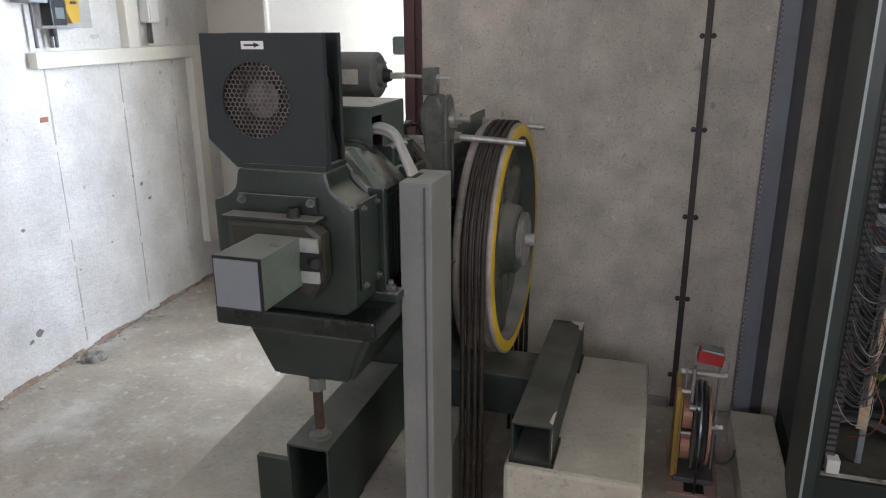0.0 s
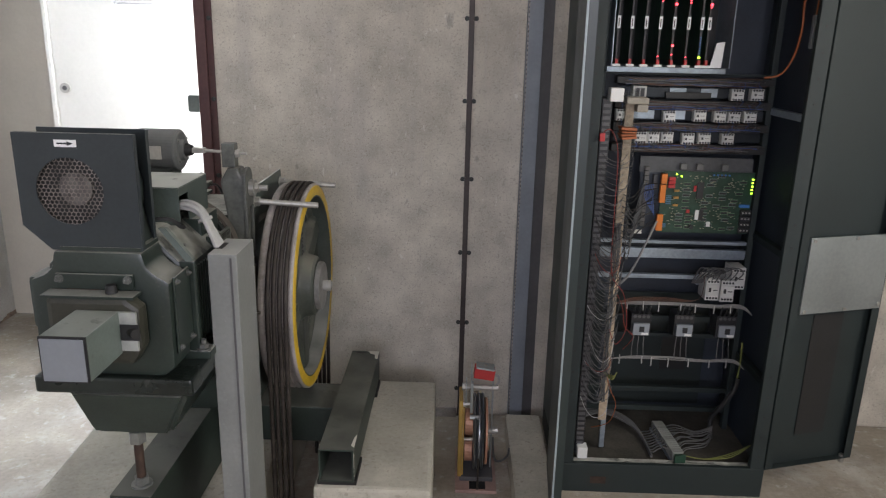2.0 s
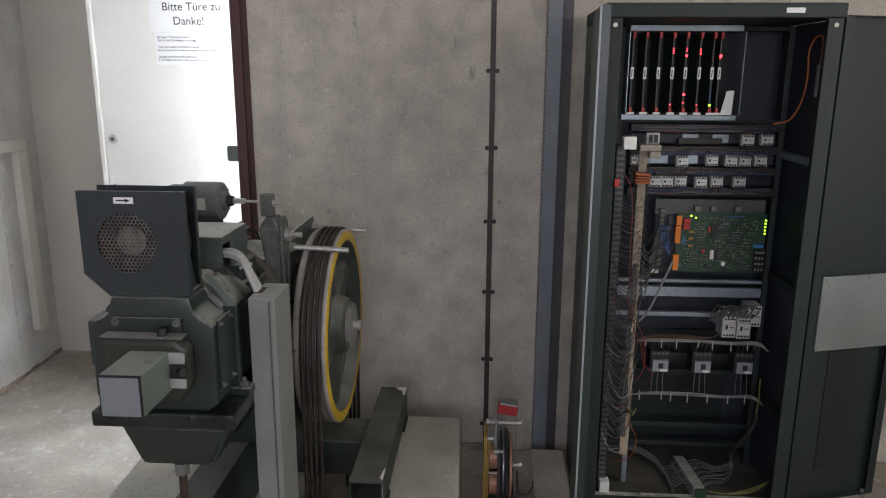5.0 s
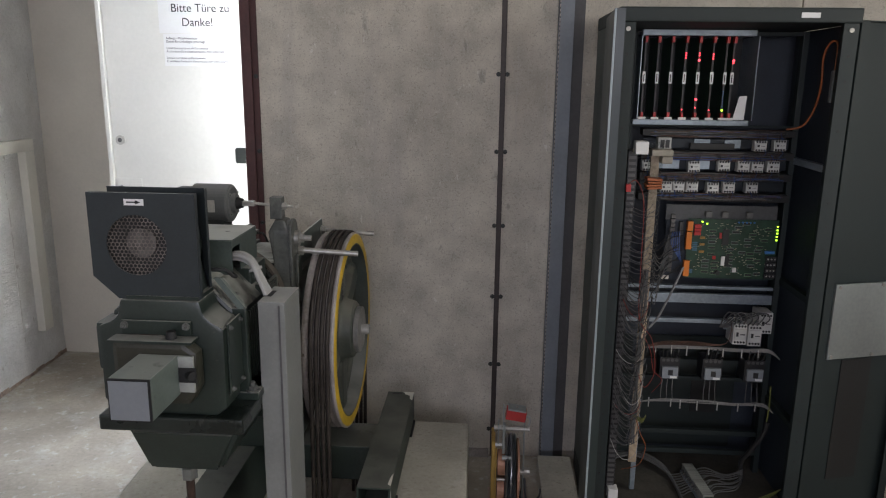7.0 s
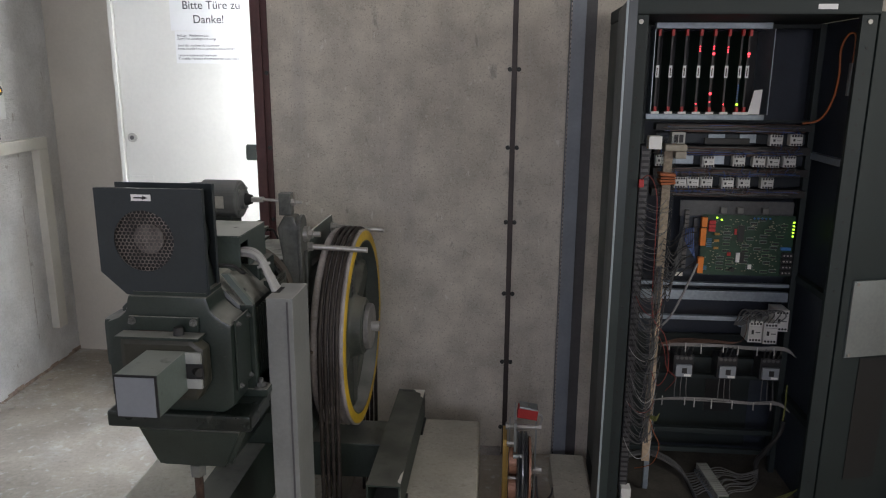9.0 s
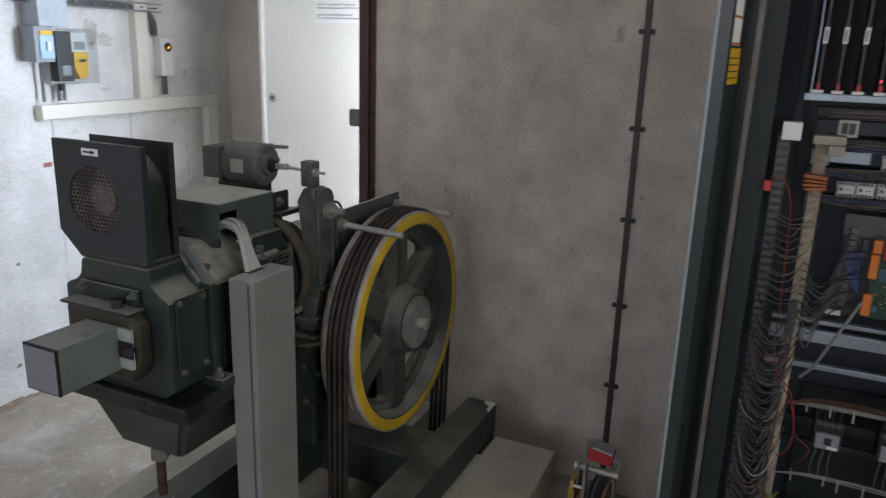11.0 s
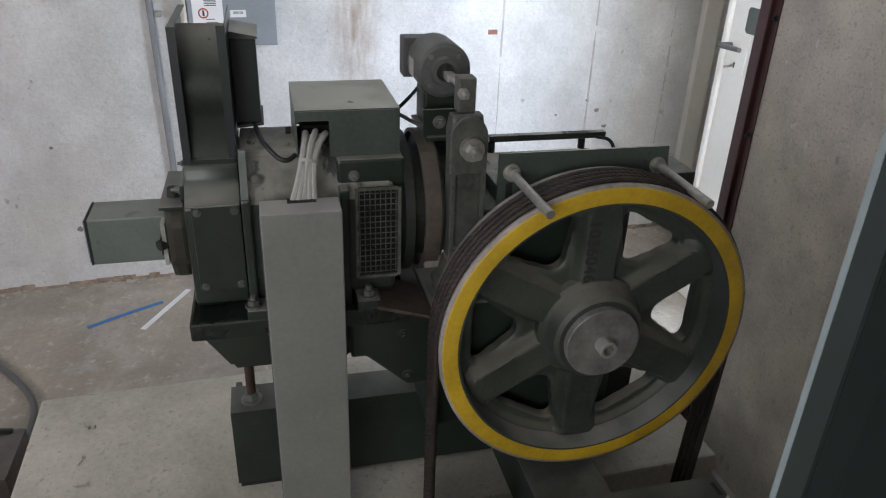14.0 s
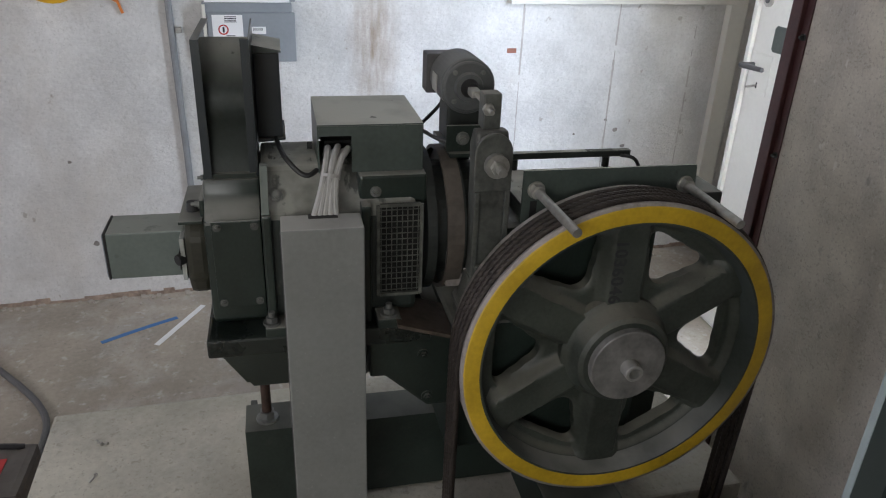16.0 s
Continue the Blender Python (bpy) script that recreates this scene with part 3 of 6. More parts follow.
add_cyl(bm, (-0.100, 2.232, 0.503), (-0.100, 2.232, 0.520), 0.017, n=6)
part("nut", bm, BOLT, jack)
part("nut", cyl((-0.100, 2.232, 0.612), (-0.100, 2.232, 0.642), 0.020, n=6), BOLT, jack)

# motor
motor = part("motor", prism([(-0.272, 0.83), (-0.235, 0.815), (0.010, 0.815), (0.036, 0.84), (0.036, 1.03), (-0.04, 1.105), (-0.19, 1.105), (-0.272, 1.03)], "y", 2.256, 2.535, 0.010), DUSTY, mach, "dusty green motor housing")
part("end_shield", prism([(-0.256, 0.85), (-0.228, 0.816), (0.008, 0.816), (0.034, 0.836), (0.036, 1.026), (0.024, 1.034), (0.006, 1.044), (-0.010, 1.060), (-0.017, 1.0905), (-0.200, 1.0905), (-0.206, 1.056), (-0.222, 1.040), (-0.254, 1.028)], "y", 2.157, 2.2555, 0.009), GREEN, motor, "smooth dark green end shield casting", smooth=True)
part("cover_bracket", prism([(-0.205, 0.86), (-0.035, 0.86), (-0.012, 0.90), (-0.012, 0.985), (-0.04, 1.005), (-0.205, 1.005)], "y", 2.115, 2.1565, 0.012), material("olive_cover", (0.030, 0.030, 0.021), 0.45, 0, 0.25, 9, 120, 0.08, dust=0.3, dust_col=(0.12, 0.115, 0.09)), motor, "olive bearing cover")
part("strip", box(-0.21, -0.02, 2.108, 2.150, 1.006, 1.012, 0.001), GREEN, motor)
part("strap", box(-0.195, -0.035, 2.146, 2.154, 1.014, 1.046, 0.002), GREEN, motor)
part("name_plate", box(-0.175, -0.105, 2.1475, 2.152, 1.0125, 1.0165), RUST, motor)
for x in (-0.186, -0.045):
    bolt(motor, (x, 2.145, 1.036), (0, -1, 0), 0.006, 0.006, 0.006)
part("knob", cyl((-0.073, 2.13, 1.013), (-0.073, 2.13, 1.030), 0.012, 0.010), BLACK, motor, "black knob")
part("side_lug", box(-0.288, -0.2, 2.20, 2.29, 0.90, 1.02, 0.014), GREEN, motor)
part("side_cover", box(0.0365, 0.042, 2.170, 2.254, 0.865, 1.035, 0.002), GREEN, motor)
for y in (2.180, 2.243):
    for z in (0.876, 1.024):
        bolt(motor, (0.0425, y, z), (1, 0, 0), 0.005, 0.004, 0.002)
part("rib", box(0.02, 0.054, 2.256, 2.272, 0.815, 1.045, 0.004), GREEN, motor)
part("angle_strip", prism([(-0.020, 1.118), (-0.004, 1.118), (0.052, 1.048), (0.038, 1.040)], "y", 2.257, 2.270), BOXGREY, motor)
part("rib", box(0.02, 0.052, 2.430, 2.447, 0.815, 1.055, 0.004), GREEN, motor)
# near-black sheet stands in for the shade behind the mesh
part("vent_frame", box(0.0365, 0.0390, 2.462, 2.540, 0.872, 1.05, 0.001), material("vent_void", (0.002, 0.002, 0.002), 0.9, bump=0), motor)
bm = bmesh.new()
for k in range(8):
    y = 2.466 + k * 0.0098
    add_box(bm, 0.0400, 0.0420, y - 0.0008, y + 0.0008, 0.876, 1.046)
for k in range(15):
    z = 0.880 + k * 0.0116
    add_box(bm, 0.0422, 0.0440, 2.462, 2.540, z - 0.0008, z + 0.0008)
for y in (2.4605, 2.5405):
    add_box(bm, 0.0400, 0.0465, y - 0.003, y + 0.003, 0.870, 1.052)
for z in (0.8705, 1.0515):
    add_box(bm, 0.0400, 0.0462, 2.4640, 2.5370, z - 0.003, z + 0.003)
part("vent_grille", bm, material("grille_dust", (0.085, 0.088, 0.076), 0.6, 0, 0.5, 30), motor, "square-mesh ventilation grille")
part("upper_block", box(-0.20, 0.012, 2.43, 2.555, 1.04, 1.098, 0.006), GREEN, motor)
part("foot", box(0.0, 0.078, 2.25, 2.295, 0.8155, 0.835, 0.003), GREEN, motor)
part("foot", box(0.0, 0.078, 2.455, 2.50, 0.8155, 0.835, 0.003), GREEN, motor)
bolt(motor, (0.060, 2.262, 0.838), (0, 0, 1), 0.011, 0.010, 0.010)
bolt(motor, (0.060, 2.478, 0.838), (0, 0, 1), 0.011, 0.010, 0.010)
part("shim", box(0.055, 0.098, 2.296, 2.31, 0.8155, 0.825, 0.001), STEEL, motor)
for y in (2.285, 2.46):
    bolt(motor, (0.015, y, 1.068), (1, 0, 0.6), 0.007, 0.008, 0.004)
for k in range(7):
    part("cooling_fin", box(0.0365, 0.044, 2.30 + 0.016 * k, 2.305 + 0.016 * k, 0.84, 1.02, 0.001), GREEN, motor)

# encoder box on the shaft end
enc = part("encoder_box", box(-0.141, -0.052, 1.975, 2.112, 0.890, 0.982, 0.003), BOXGREY, mach, "light grey-green sheet metal encoder box")
part("gasket", box(-0.1412, -0.0518, 1.971, 1.9745, 0.8898, 0.9822), BLACK, enc)
part("lid", box(-0.1375, -0.0555, 1.968, 1.9705, 0.8935, 0.9785, 0.001), LILAC, enc, "lilac-grey front plate")
part("flange", box(-0.062, -0.018, 2.1065, 2.1145, 0.896, 0.980, 0.001), material("pale_flange", (0.30, 0.31, 0.29), 0.5, 0, 0.2, 20), enc, "pale mounting flange")
part("flange_gap", box(-0.051, -0.012, 2.1040, 2.1062, 0.920, 0.955, 0.001), BLACK, enc)
part("knob", cyl((-0.035, 2.118, 0.937), (-0.018, 2.100, 0.937), 0.013, 0.010), BLACK, enc, "black clamping knob")

# blower on top of the motor
blow = part("blower", prism([(-0.185, 1.092), (-0.018, 1.092), (-0.018, 1.10), (-0.185, 1.10)], "y", 2.16, 2.25), GREEN, mach, "dark grey-green sheet metal blower housing")
outline = [(-0.256, 1.331), (-0.014, 1.331), (-0.016, 1.092), (-0.201, 1.092), (-0.256, 1.143)]
bm = bmesh.new()
N = 40
C = Vector((-0.151, 1.2145))
R = 0.068


def on_outline(a):
    d = Vector((math.cos(a), math.sin(a)))
    best = None
    for i in range(len(outline)):
        p, q = Vector(outline[i]), Vector(outline[(i + 1) % len(outline)])
        e = q - p
        den = d.x * e.y - d.y * e.x
        if abs(den) < 1e-9:
            continue
        t = ((p.x - C.x) * e.y - (p.y - C.y) * e.x) / den
        u = ((p.x - C.x) * d.y - (p.y - C.y) * d.x) / den
        if t > 0 and -1e-6 <= u <= 1 + 1e-6 and (best is None or t < best):
            best = t
    return C + d * best


angles = sorted([2 * math.pi * k / N for k in range(N)] + [math.atan2(p[1] - C.y, p[0] - C.x) % (2 * math.pi) for p in outline])
rows = []
for a in angles:
    o = on_outline(a)
    i = C + R * Vector((math.cos(a), math.sin(a)))
    rows.append([bm.verts.new((p.x, y, p.y)) for p, y in ((i, 2.162), (o, 2.162), (o, 2.1645), (i, 2.1645))])
for k in range(len(rows)):
    a, b = rows[k], rows[(k + 1) % len(rows)]
    for j in range(4):
        bm.faces.new((a[j], b[j], b[(j + 1) % 4], a[(j + 1) % 4]))
part("front_plate", bm, BLOWER, blow)
bm = prism([(-0.256, 1.331), (-0.022, 1.331), (-0.024, 1.092), (-0.201, 1.092), (-0.256, 1.143)], "y", 2.252, 2.2545)
part("back_plate", bm, BLOWER, blow)
# lips of the plates
bm = box(-0.0165, -0.0140, 2.1645, 2.176, 1.094, 1.331)
add_box(bm, -0.0245, -0.022, 2.240, 2.252, 1.094, 1.331)
add_box(bm, -0.254, -0.0175, 2.1645, 2.174, 1.3285, 1.331)
part("lip", bm, BLOWER, blow)
# scroll: curved sheet between the plates
bm = bmesh.new()
pts = []
for k in range(33):
    a = radians(-20 + 215 * k / 32)
    r = 0.107
    pts.append((-0.146 + r * math.cos(a), 1.2065 + r * math.sin(a) * (1.0 if a < math.pi else 0.8)))
pts = [(-0.030, 1.10)] + pts + [(-0.20, 1.10)]
va = [[bm.verts.new((p[0], y, p[1])) for p in pts] for y in (2.165, 2.2515)]
for k in range(len(pts) - 1):
    bm.faces.new((va[0][k], va[0][k + 1], va[1][k + 1], va[1][k]))
bmesh.ops.solidify(bm, geom=bm.faces[:], thickness=0.002)
part("scroll", bm, BOXTOP, blow, smooth=True)
part("fan_rotor", cyl((C.x, 2.185, C.y), (C.x, 2.25, C.y), 0.034, n=28), material("rotor_dust", (0.12, 0.11, 0.105), 0.9, 0, 0.3, 40), blow, "dusty pale rotor")
# added black drum: blocks stray light and stands in for the dark blower inside
part("rotor_shadow_drum", cyl((C.x, 2.20, C.y), (C.x, 2.248, C.y), 0.092, n=28), BLACK, blow)
bm = bmesh.new()
s = 0.0092
for i in range(-9, 10):
    for j in range(-10, 11):
        cx, cz = s * (i + 0.5 * (j % 2)), s * 0.866 * j
        if math.hypot(cx, cz) > R + 0.004:
            continue
        for a0 in range(6):
            r0, r1 = 0.0043, 0.00531
            q = []
            for rr, aa in ((r0, a0), (r1, a0), (r1, a0 + 1), (r0, a0 + 1)):
                an = radians(60 * aa + 30)
                q.append(bm.verts.new((C.x + cx + rr * math.cos(an), 2.167, C.y + cz + rr * math.sin(an))))
            bm.faces.new(q)
part("guard_mesh", bm, material("guard_dust", (0.17, 0.15, 0.135), 0.8, 0, 0.4, 25), blow, "hexagonal wire guard with pale dust")
bm = box(-0.171, -0.127, 2.1605, 2.1618, 1.304, 1.318)
arrow = part("arrow_label", bm, PAPER, blow, "small white label with a black arrow")
part("arrow", prism([(-0.165, 1.3095), (-0.145, 1.3095), (-0.145, 1.3065), (-0.133, 1.311), (-0.145, 1.3155), (-0.145, 1.3125), (-0.165, 1.3125)], "y", 2.1595, 2.1604), INK, arrow)
part("motor_box", box(-0.235, -0.118, 2.2555, 2.302, 1.136, 1.290, 0.002), BLOWER, blow, "sheet metal fan motor box")
part("box_hood", prism([(2.2555, 1.306), (2.306, 1.296), (2.306, 1.2925), (2.2555, 1.2925)], "x", -0.238, -0.112), BOXTOP, blow)
part("box_tray", prism([(2.2555, 1.132), (2.306, 1.135), (2.306, 1.1315), (2.2555, 1.127)], "x", -0.238, -0.112), BLOWER, blow)
part("wire", tube([(-0.122, 2.288, 1.132), (-0.06, 2.296, 1.128), (-0.012, 2.305, 1.126), (0.002, 2.325, 1.106), (0.004, 2.342, 1.100), (-0.012, 2.357, 1.104)], 0.0046), WIRE_BLACK, blow)

# terminal box
term = part("terminal_box", box(-0.222, -0.010, 2.360, 2.550, 1.184, 1.1865, 0.0008), BOXTOP, mach, "dusty green terminal box with notched front")
for d_ in ((-0.222, -0.010, 2.360, 2.3625, 1.098, 1.1838),
           (-0.222, -0.010, 2.5475, 2.550, 1.098, 1.1838),
           (-0.222, -0.2195, 2.3627, 2.5473, 1.098, 1.1838)):
    part("side", box(*d_), BOXTOP, term)
bm = box(-0.0125, -0.010, 2.420, 2.5473, 1.098, 1.1838)
add_box(bm, -0.0125, -0.010, 2.3627, 2.420, 1.166, 1.1838)
part("notched_front", bm, BOXTOP, term)
part("terminal_block", box(-0.20, -0.07, 2.375, 2.525, 1.10, 1.14, 0.003), BLACK, term)
part("gland", cyl((-0.11, 2.3545, 1.12), (-0.11, 2.345, 1.12), 0.007), BLACK, term)

# brake: drum, arm, magnet
brk = part("brake_drum", bmesh.new(), DARK, mach, "dark brake drum with worn pale edge")
bm = bmesh.new()
add_lathe(bm, (-0.103, 2.555, 0.965), (0, 1, 0), [(0.0, 0.03), (0.0, 0.145), (0.018, 0.145), (0.018, 0.115), (0.05, 0.115), (0.05, 0.14), (0.075, 0.14), (0.075, 0.03)], 48)
bm.to_mesh(brk.data)
bm.free()
part("rim_band", (lambda b: (add_lathe(b, (-0.103, 2.59, 0.965), (0, 1, 0), [(0.002, 0.139), (0.002, 0.1465), (0.034, 0.1465), (0.034, 0.139)], 48), b)[1])(bmesh.new()), material("brake_lining_brown", (0.085, 0.072, 0.060), 0.55, 0, 0.25, 16), brk)
for k in range(6):
    a = radians(60 * k + 15)
    cx_, cz_ = -0.103 + 0.07 * math.cos(a), 0.965 + 0.07 * math.sin(a)
    part("drum_hole", cyl((cx_, 2.5535, cz_), (cx_, 2.5545, cz_), 0.018, n=16), BLACK, brk)
# added dark cylinder that closes the view through the gap behind the drum
part("coupling_housing", cyl((-0.103, 2.6305, 0.965), (-0.103, 2.6995, 0.965), 0.112, n=36), DARK, brk)
for sx, nm in ((1, "brake_arm"), (-1, "brake_arm")):
    cx = -0.103
    px = lambda x: cx + sx * (x - cx)
    arm = prism([(px(0.030), 0.80), (px(0.052), 0.81), (px(0.056), 0.95), (px(0.058), 1.15), (px(0.045), 1.184), (px(0.016), 1.184), (px(-0.004), 1.15), (px(0.012), 1.04), (px(0.020), 0.95), (px(0.012), 0.82)], "y", 2.635, 2.695, 0.006)
    a = part(nm, arm, LEVER if sx > 0 else DARK, mach, "cast grey-green brake lever" if sx > 0 else "")
    if sx > 0:
        arch = [(2.634, 0.90), (2.697, 0.90), (2.697, 1.146)] + [(2.6655 + 0.0315 * math.cos(radians(q)), 1.148 + 0.034 * math.sin(radians(q))) for q in range(15, 180, 15)] + [(2.634, 1.146)]
        part("lever_web", prism(arch, "x", 0.010, 0.0565, 0.003), LEVER, a)
        cap = [(2.628, 1.078), (2.699, 1.078)] + [(2.6635 + 0.0355 * math.cos(radians(q)), 1.149 + 0.037 * math.sin(radians(q))) for q in range(0, 181, 15)]
        part("lever_head", prism(cap, "x", 0.057, 0.066, 0.003), LEVER, a)
        for y0, y1 in ((2.632, 2.642), (2.689, 2.699)):
            part("lever_rib", box(0.057, 0.066, y0, y1, 0.93, 1.0775, 0.002), LEVER, a)
        part("lever_ledge", box(0.057, 0.070, 2.640, 2.695, 0.922, 0.9295, 0.002), LEVER, a)
        part("lever_leg", prism([(2.632, 0.8995), (2.690, 0.8995), (2.648, 0.815), (2.612, 0.815)], "x", 0.012, 0.056, 0.006), LEVER, a)
        part("top_block", box(0.0, 0.035, 2.648, 2.681, 1.1845, 1.248, 0.003), LEVER, a)
        part("spring_cup", cyl((0.0665, 2.667, 1.129), (0.080, 2.667, 1.129), 0.022, n=24), STEEL, a)
        part("nut", cyl((0.0805, 2.667, 1.129), (0.092, 2.667, 1.129), 0.014, n=6), STEEL, a)
        part("stud", cyl((0.0925, 2.667, 1.129), (0.114, 2.667, 1.129), 0.008, n=12), STEEL, a)
        part("pivot", cyl((0.0, 2.63, 0.835), (0.065, 2.63, 0.835), 0.016, n=16), LEVER, a)
        bolt(a, (0.058, 2.675, 0.908), (1, 0, 0), 0.007, 0.006, 0.004)
        part("brake_shoe", prism([(px(0.0125), 0.86), (px(0.0145), 0.90), (px(0.004), 1.05), (px(-0.012), 1.05), (px(0.002), 0.95), (px(-0.002), 0.86)], "y", 2.598, 2.632, 0.003), RIM, a)
mag = part("brake_magnet", bmesh.new(), DARKGREY, mach, "grey round brake magnet with a pull rod")
bm = bmesh.new()
MZ, MY = 1.228, 2.655
add_lathe(bm, (-0.217, MY, MZ), (1, 0, 0), [(0, 0.0005), (0, 0.050), (0.004, 0.054), (0.104, 0.054), (0.107, 0.052), (0.108, 0.049), (0.110, 0.048), (0.112, 0.045), (0.112, 0.029), (0.122, 0.026), (0.122, 0.0005)], 40)
bmesh.ops.recalc_face_normals(bm, faces=bm.faces[:])
bm.to_mesh(mag.data)
bm.free()
mag.data.materials.clear()
mag.data.materials.append(material("magnet_grey", (0.095, 0.10, 0.10), 0.5, 0, 0.15, 9, 120, 0.06, dust=0.5, dust_col=(0.26, 0.255, 0.24)))
part("collar", cyl((-0.0945, MY, MZ), (-0.078, MY, MZ), 0.018, 0.013, n=20), BLACK, mag)
part("clevis", box(-0.078, -0.044, MY - 0.009, MY + 0.009, MZ - 0.007, MZ + 0.007, 0.002), STEEL, mag)
part("pull_rod", cyl((-0.044, MY, MZ), (0.066, MY, MZ - 0.006), 0.0042, n=12), STEEL, mag)
part("nut", cyl((0.036, MY, MZ - 0.006), (0.046, MY, MZ - 0.006), 0.011, n=6), STEEL, mag)
part("connector", box(-0.267, -0.218, MY - 0.060, MY + 0.03, MZ - 0.038, MZ + 0.042, 0.004), DARKGREY, mag)
part("rating_plate", box(-0.18, -0.14, MY - 0.0560, MY - 0.0542, MZ - 0.018, MZ + 0.016), STEEL, mag)
for a in (45, 135, 225, 315):
    bolt(mag, (-0.1055, MY + 0.039 * math.cos(radians(a)), MZ + 0.039 * math.sin(radians(a))), (1, 0, 0), 0.0035, 0.003, 0.001)
part("magnet_bracket", box(-0.21, -0.05, 2.61, 2.71, 1.105, 1.113, 0.002), GREEN, mach)
part("magnet_saddle", box(-0.205, -0.125, 2.62, 2.695, 1.1135, 1.185, 0.006), DARK, mach)
part("clamp_plate", box(-0.07, -0.062, 2.605, 2.680, 1.1135, 1.165, 0.002), GREEN, mach)
bolt(mach, (-0.061, 2.637, 1.14), (1, 0, 0), 0.009, 0.008, 0.006)
part("wire", tube([(-0.20, 2.65, 1.215), (-0.20, 2.62, 1.17), (-0.22, 2.58, 1.12), (-0.20, 2.547, 1.10)], 0.004), WIRE_BLACK, mach)
part("wire", tube([(-0.09, 2.635, 1.12), (-0.11, 2.60, 1.125), (-0.12, 2.57, 1.14), (-0.10, 2.547, 1.15)], 0.004), WIRE_GREY, mach)

# gear casing behind the sheave
gear = part("gear_casing", box(-0.19, 0.05, 2.70, 3.02, 0.8005, 1.00, 0.02), GREEN, mach, "dark green worm gear casing")
part("gear_cover", box(-0.17, 0.03, 2.735, 3.01, 1.0005, 1.035, 0.006), DUSTY, gear)
part("cover_bar", box(-0.180, -0.163, 2.775, 3.045, 1.058, 1.072, 0.002), DUSTY, gear)
for y in (2.78, 2.99):
    part("bar_post", cyl((-0.168, y, 1.0355), (-0.168, y, 1.0575), 0.008, n=10), DARK, gear)
part("side_block", box(-0.17, -0.06, 3.0205, 3.222, 0.945, 1.006, 0.006), GREEN, gear)
part("wire", tube([(-0.16, 3.02, 1.062), (-0.15, 3.05, 1.055), (-0.14, 3.065, 1.02), (-0.14, 3.07, 0.985)], 0.004), WIRE_BLACK, gear)

# rope guard plate and its two rods
guard = part("rope_guard", prism([(2.728, 1.109), (3.076, 1.109), (3.082, 1.035), (3.0, 1.01), (2.80, 1.02), (2.765, 0.95), (2.728, 0.95)], "x", 0.044, 0.050), BOXTOP, mach, "green rope guard plate with two steel rods")
for y, z, y2 in ((2.753, 1.072, 2.765), (3.056, 1.071, 3.066)):
    part("washer", cyl((0.0505, y, z), (0.054, y, z), 0.017, n=20), STEEL, guard)
    part("nut", cyl((0.0545, y, z), (0.068, y, z), 0.014, n=6), STEEL, guard)
    part("rod", cyl((0.066, y, z), (0.230, y2, z - 0.010), 0.0085, n=16), STEEL, guard)

part("slot", box(0.0502, 0.0507, 2.744, 2.757, 1.008, 1.050), BLACK, guard)

# sheave
SC = Vector((0.0, 2.9095, 0.7725))
SR = 0.318
sheave = part("sheave", bmesh.new(), RIM, mach, "six-spoked grey-green traction sheave with yellow rim")
prof = [(0.088, 0.280), (0.088, SR - 0.004), (0.092, SR)]
for k in range(4):
    c = 0.1175 + 0.0163 * k
    prof += [(c - 0.0078, SR), (c - 0.0055, SR - 0.006), (c, SR - 0.008), (c + 0.0055, SR - 0.006), (c + 0.0078, SR)]
prof += [(0.1855, SR), (0.1855, 0.284), (0.166, 0.280), (0.14, 0.279), (0.11, 0.279)]
bm = bmesh.new()
add_lathe(bm, (0, SC.y, SC.z), (1, 0, 0), prof, 96)
bmesh.ops.recalc_face_normals(bm, faces=bm.faces[:])
for f in bm.faces:
    f.smooth = True
bm.to_mesh(sheave.data)
bm.free()
bm = bmesh.new()
add_lathe(bm, (0, SC.y, SC.z), (1, 0, 0), [(0.1858, 0.283), (0.1858, SR - 0.005), (0.187, SR - 0.006), (0.1878, SR - 0.008), (0.1878, 0.283)], 96)
part("yellow_rim", bm, YELLOW, sheave, "chipped yellow warning band", smooth=True)
bm = bmesh.new()
add_lathe(bm, (0, SC.y, SC.z), (1, 0, 0), [(0.0900, 0.2760), (0.120, 0.2740), (0.132, 0.2725), (0.134, 0.2730), (0.150, 0.2765), (0.1850, 0.2800), (0.1850, 0.2828), (0.1870, 0.2828), (0.1870, 0.2785), (0.152, 0.2735), (0.138, 0.268), (0.1316, 0.256), (0.1305, 0.256), (0.1305, 0.270), (0.0900, 0.272)], 96)
part("inner_rim", bm, material("dusty_sheave_rim", (0.05, 0.06, 0.055), 0.5, 0, 0.25, 9, 130, 0.1, dust=0.8, dust_col=(0.33, 0.325, 0.30)), sheave, smooth=True)
# cast web: six raised spokes that run out softly between rounded triangular openings
TURNS = radians(30)
NS, RINGS = 72, 12
RI, RO, HC = 0.075, 0.2725, 0.203


def ease(a, b, v):
    t = min(max((v - a) / (b - a), 0.0), 1.0)
    return t * t * (3 - 2 * t)


def web_height(px_, py_):
    """Front of the casting over a sector whose two edges are the middles of spokes."""
    r = math.hypot(px_, py_)
    off = r * math.sin(radians(30) - abs(math.atan2(py_, px_)))
    return 0.130 + 0.024 * max(1 - ease(0.030, 0.050, off), 0.6 * ease(0.252, 0.272, r), 1 - ease(0.085, 0.112, r))


def sector_edge(t):
    u = 4 * t
    if u < 1:
        return RI, radians(-30 + 60 * u)
    if u < 2:
        return RI + (RO - RI) * (u - 1), radians(30)
    if u < 3:
        return RO, radians(30 - 60 * (u - 2))
    return RO - (RO - RI) * (u - 3), radians(-30)


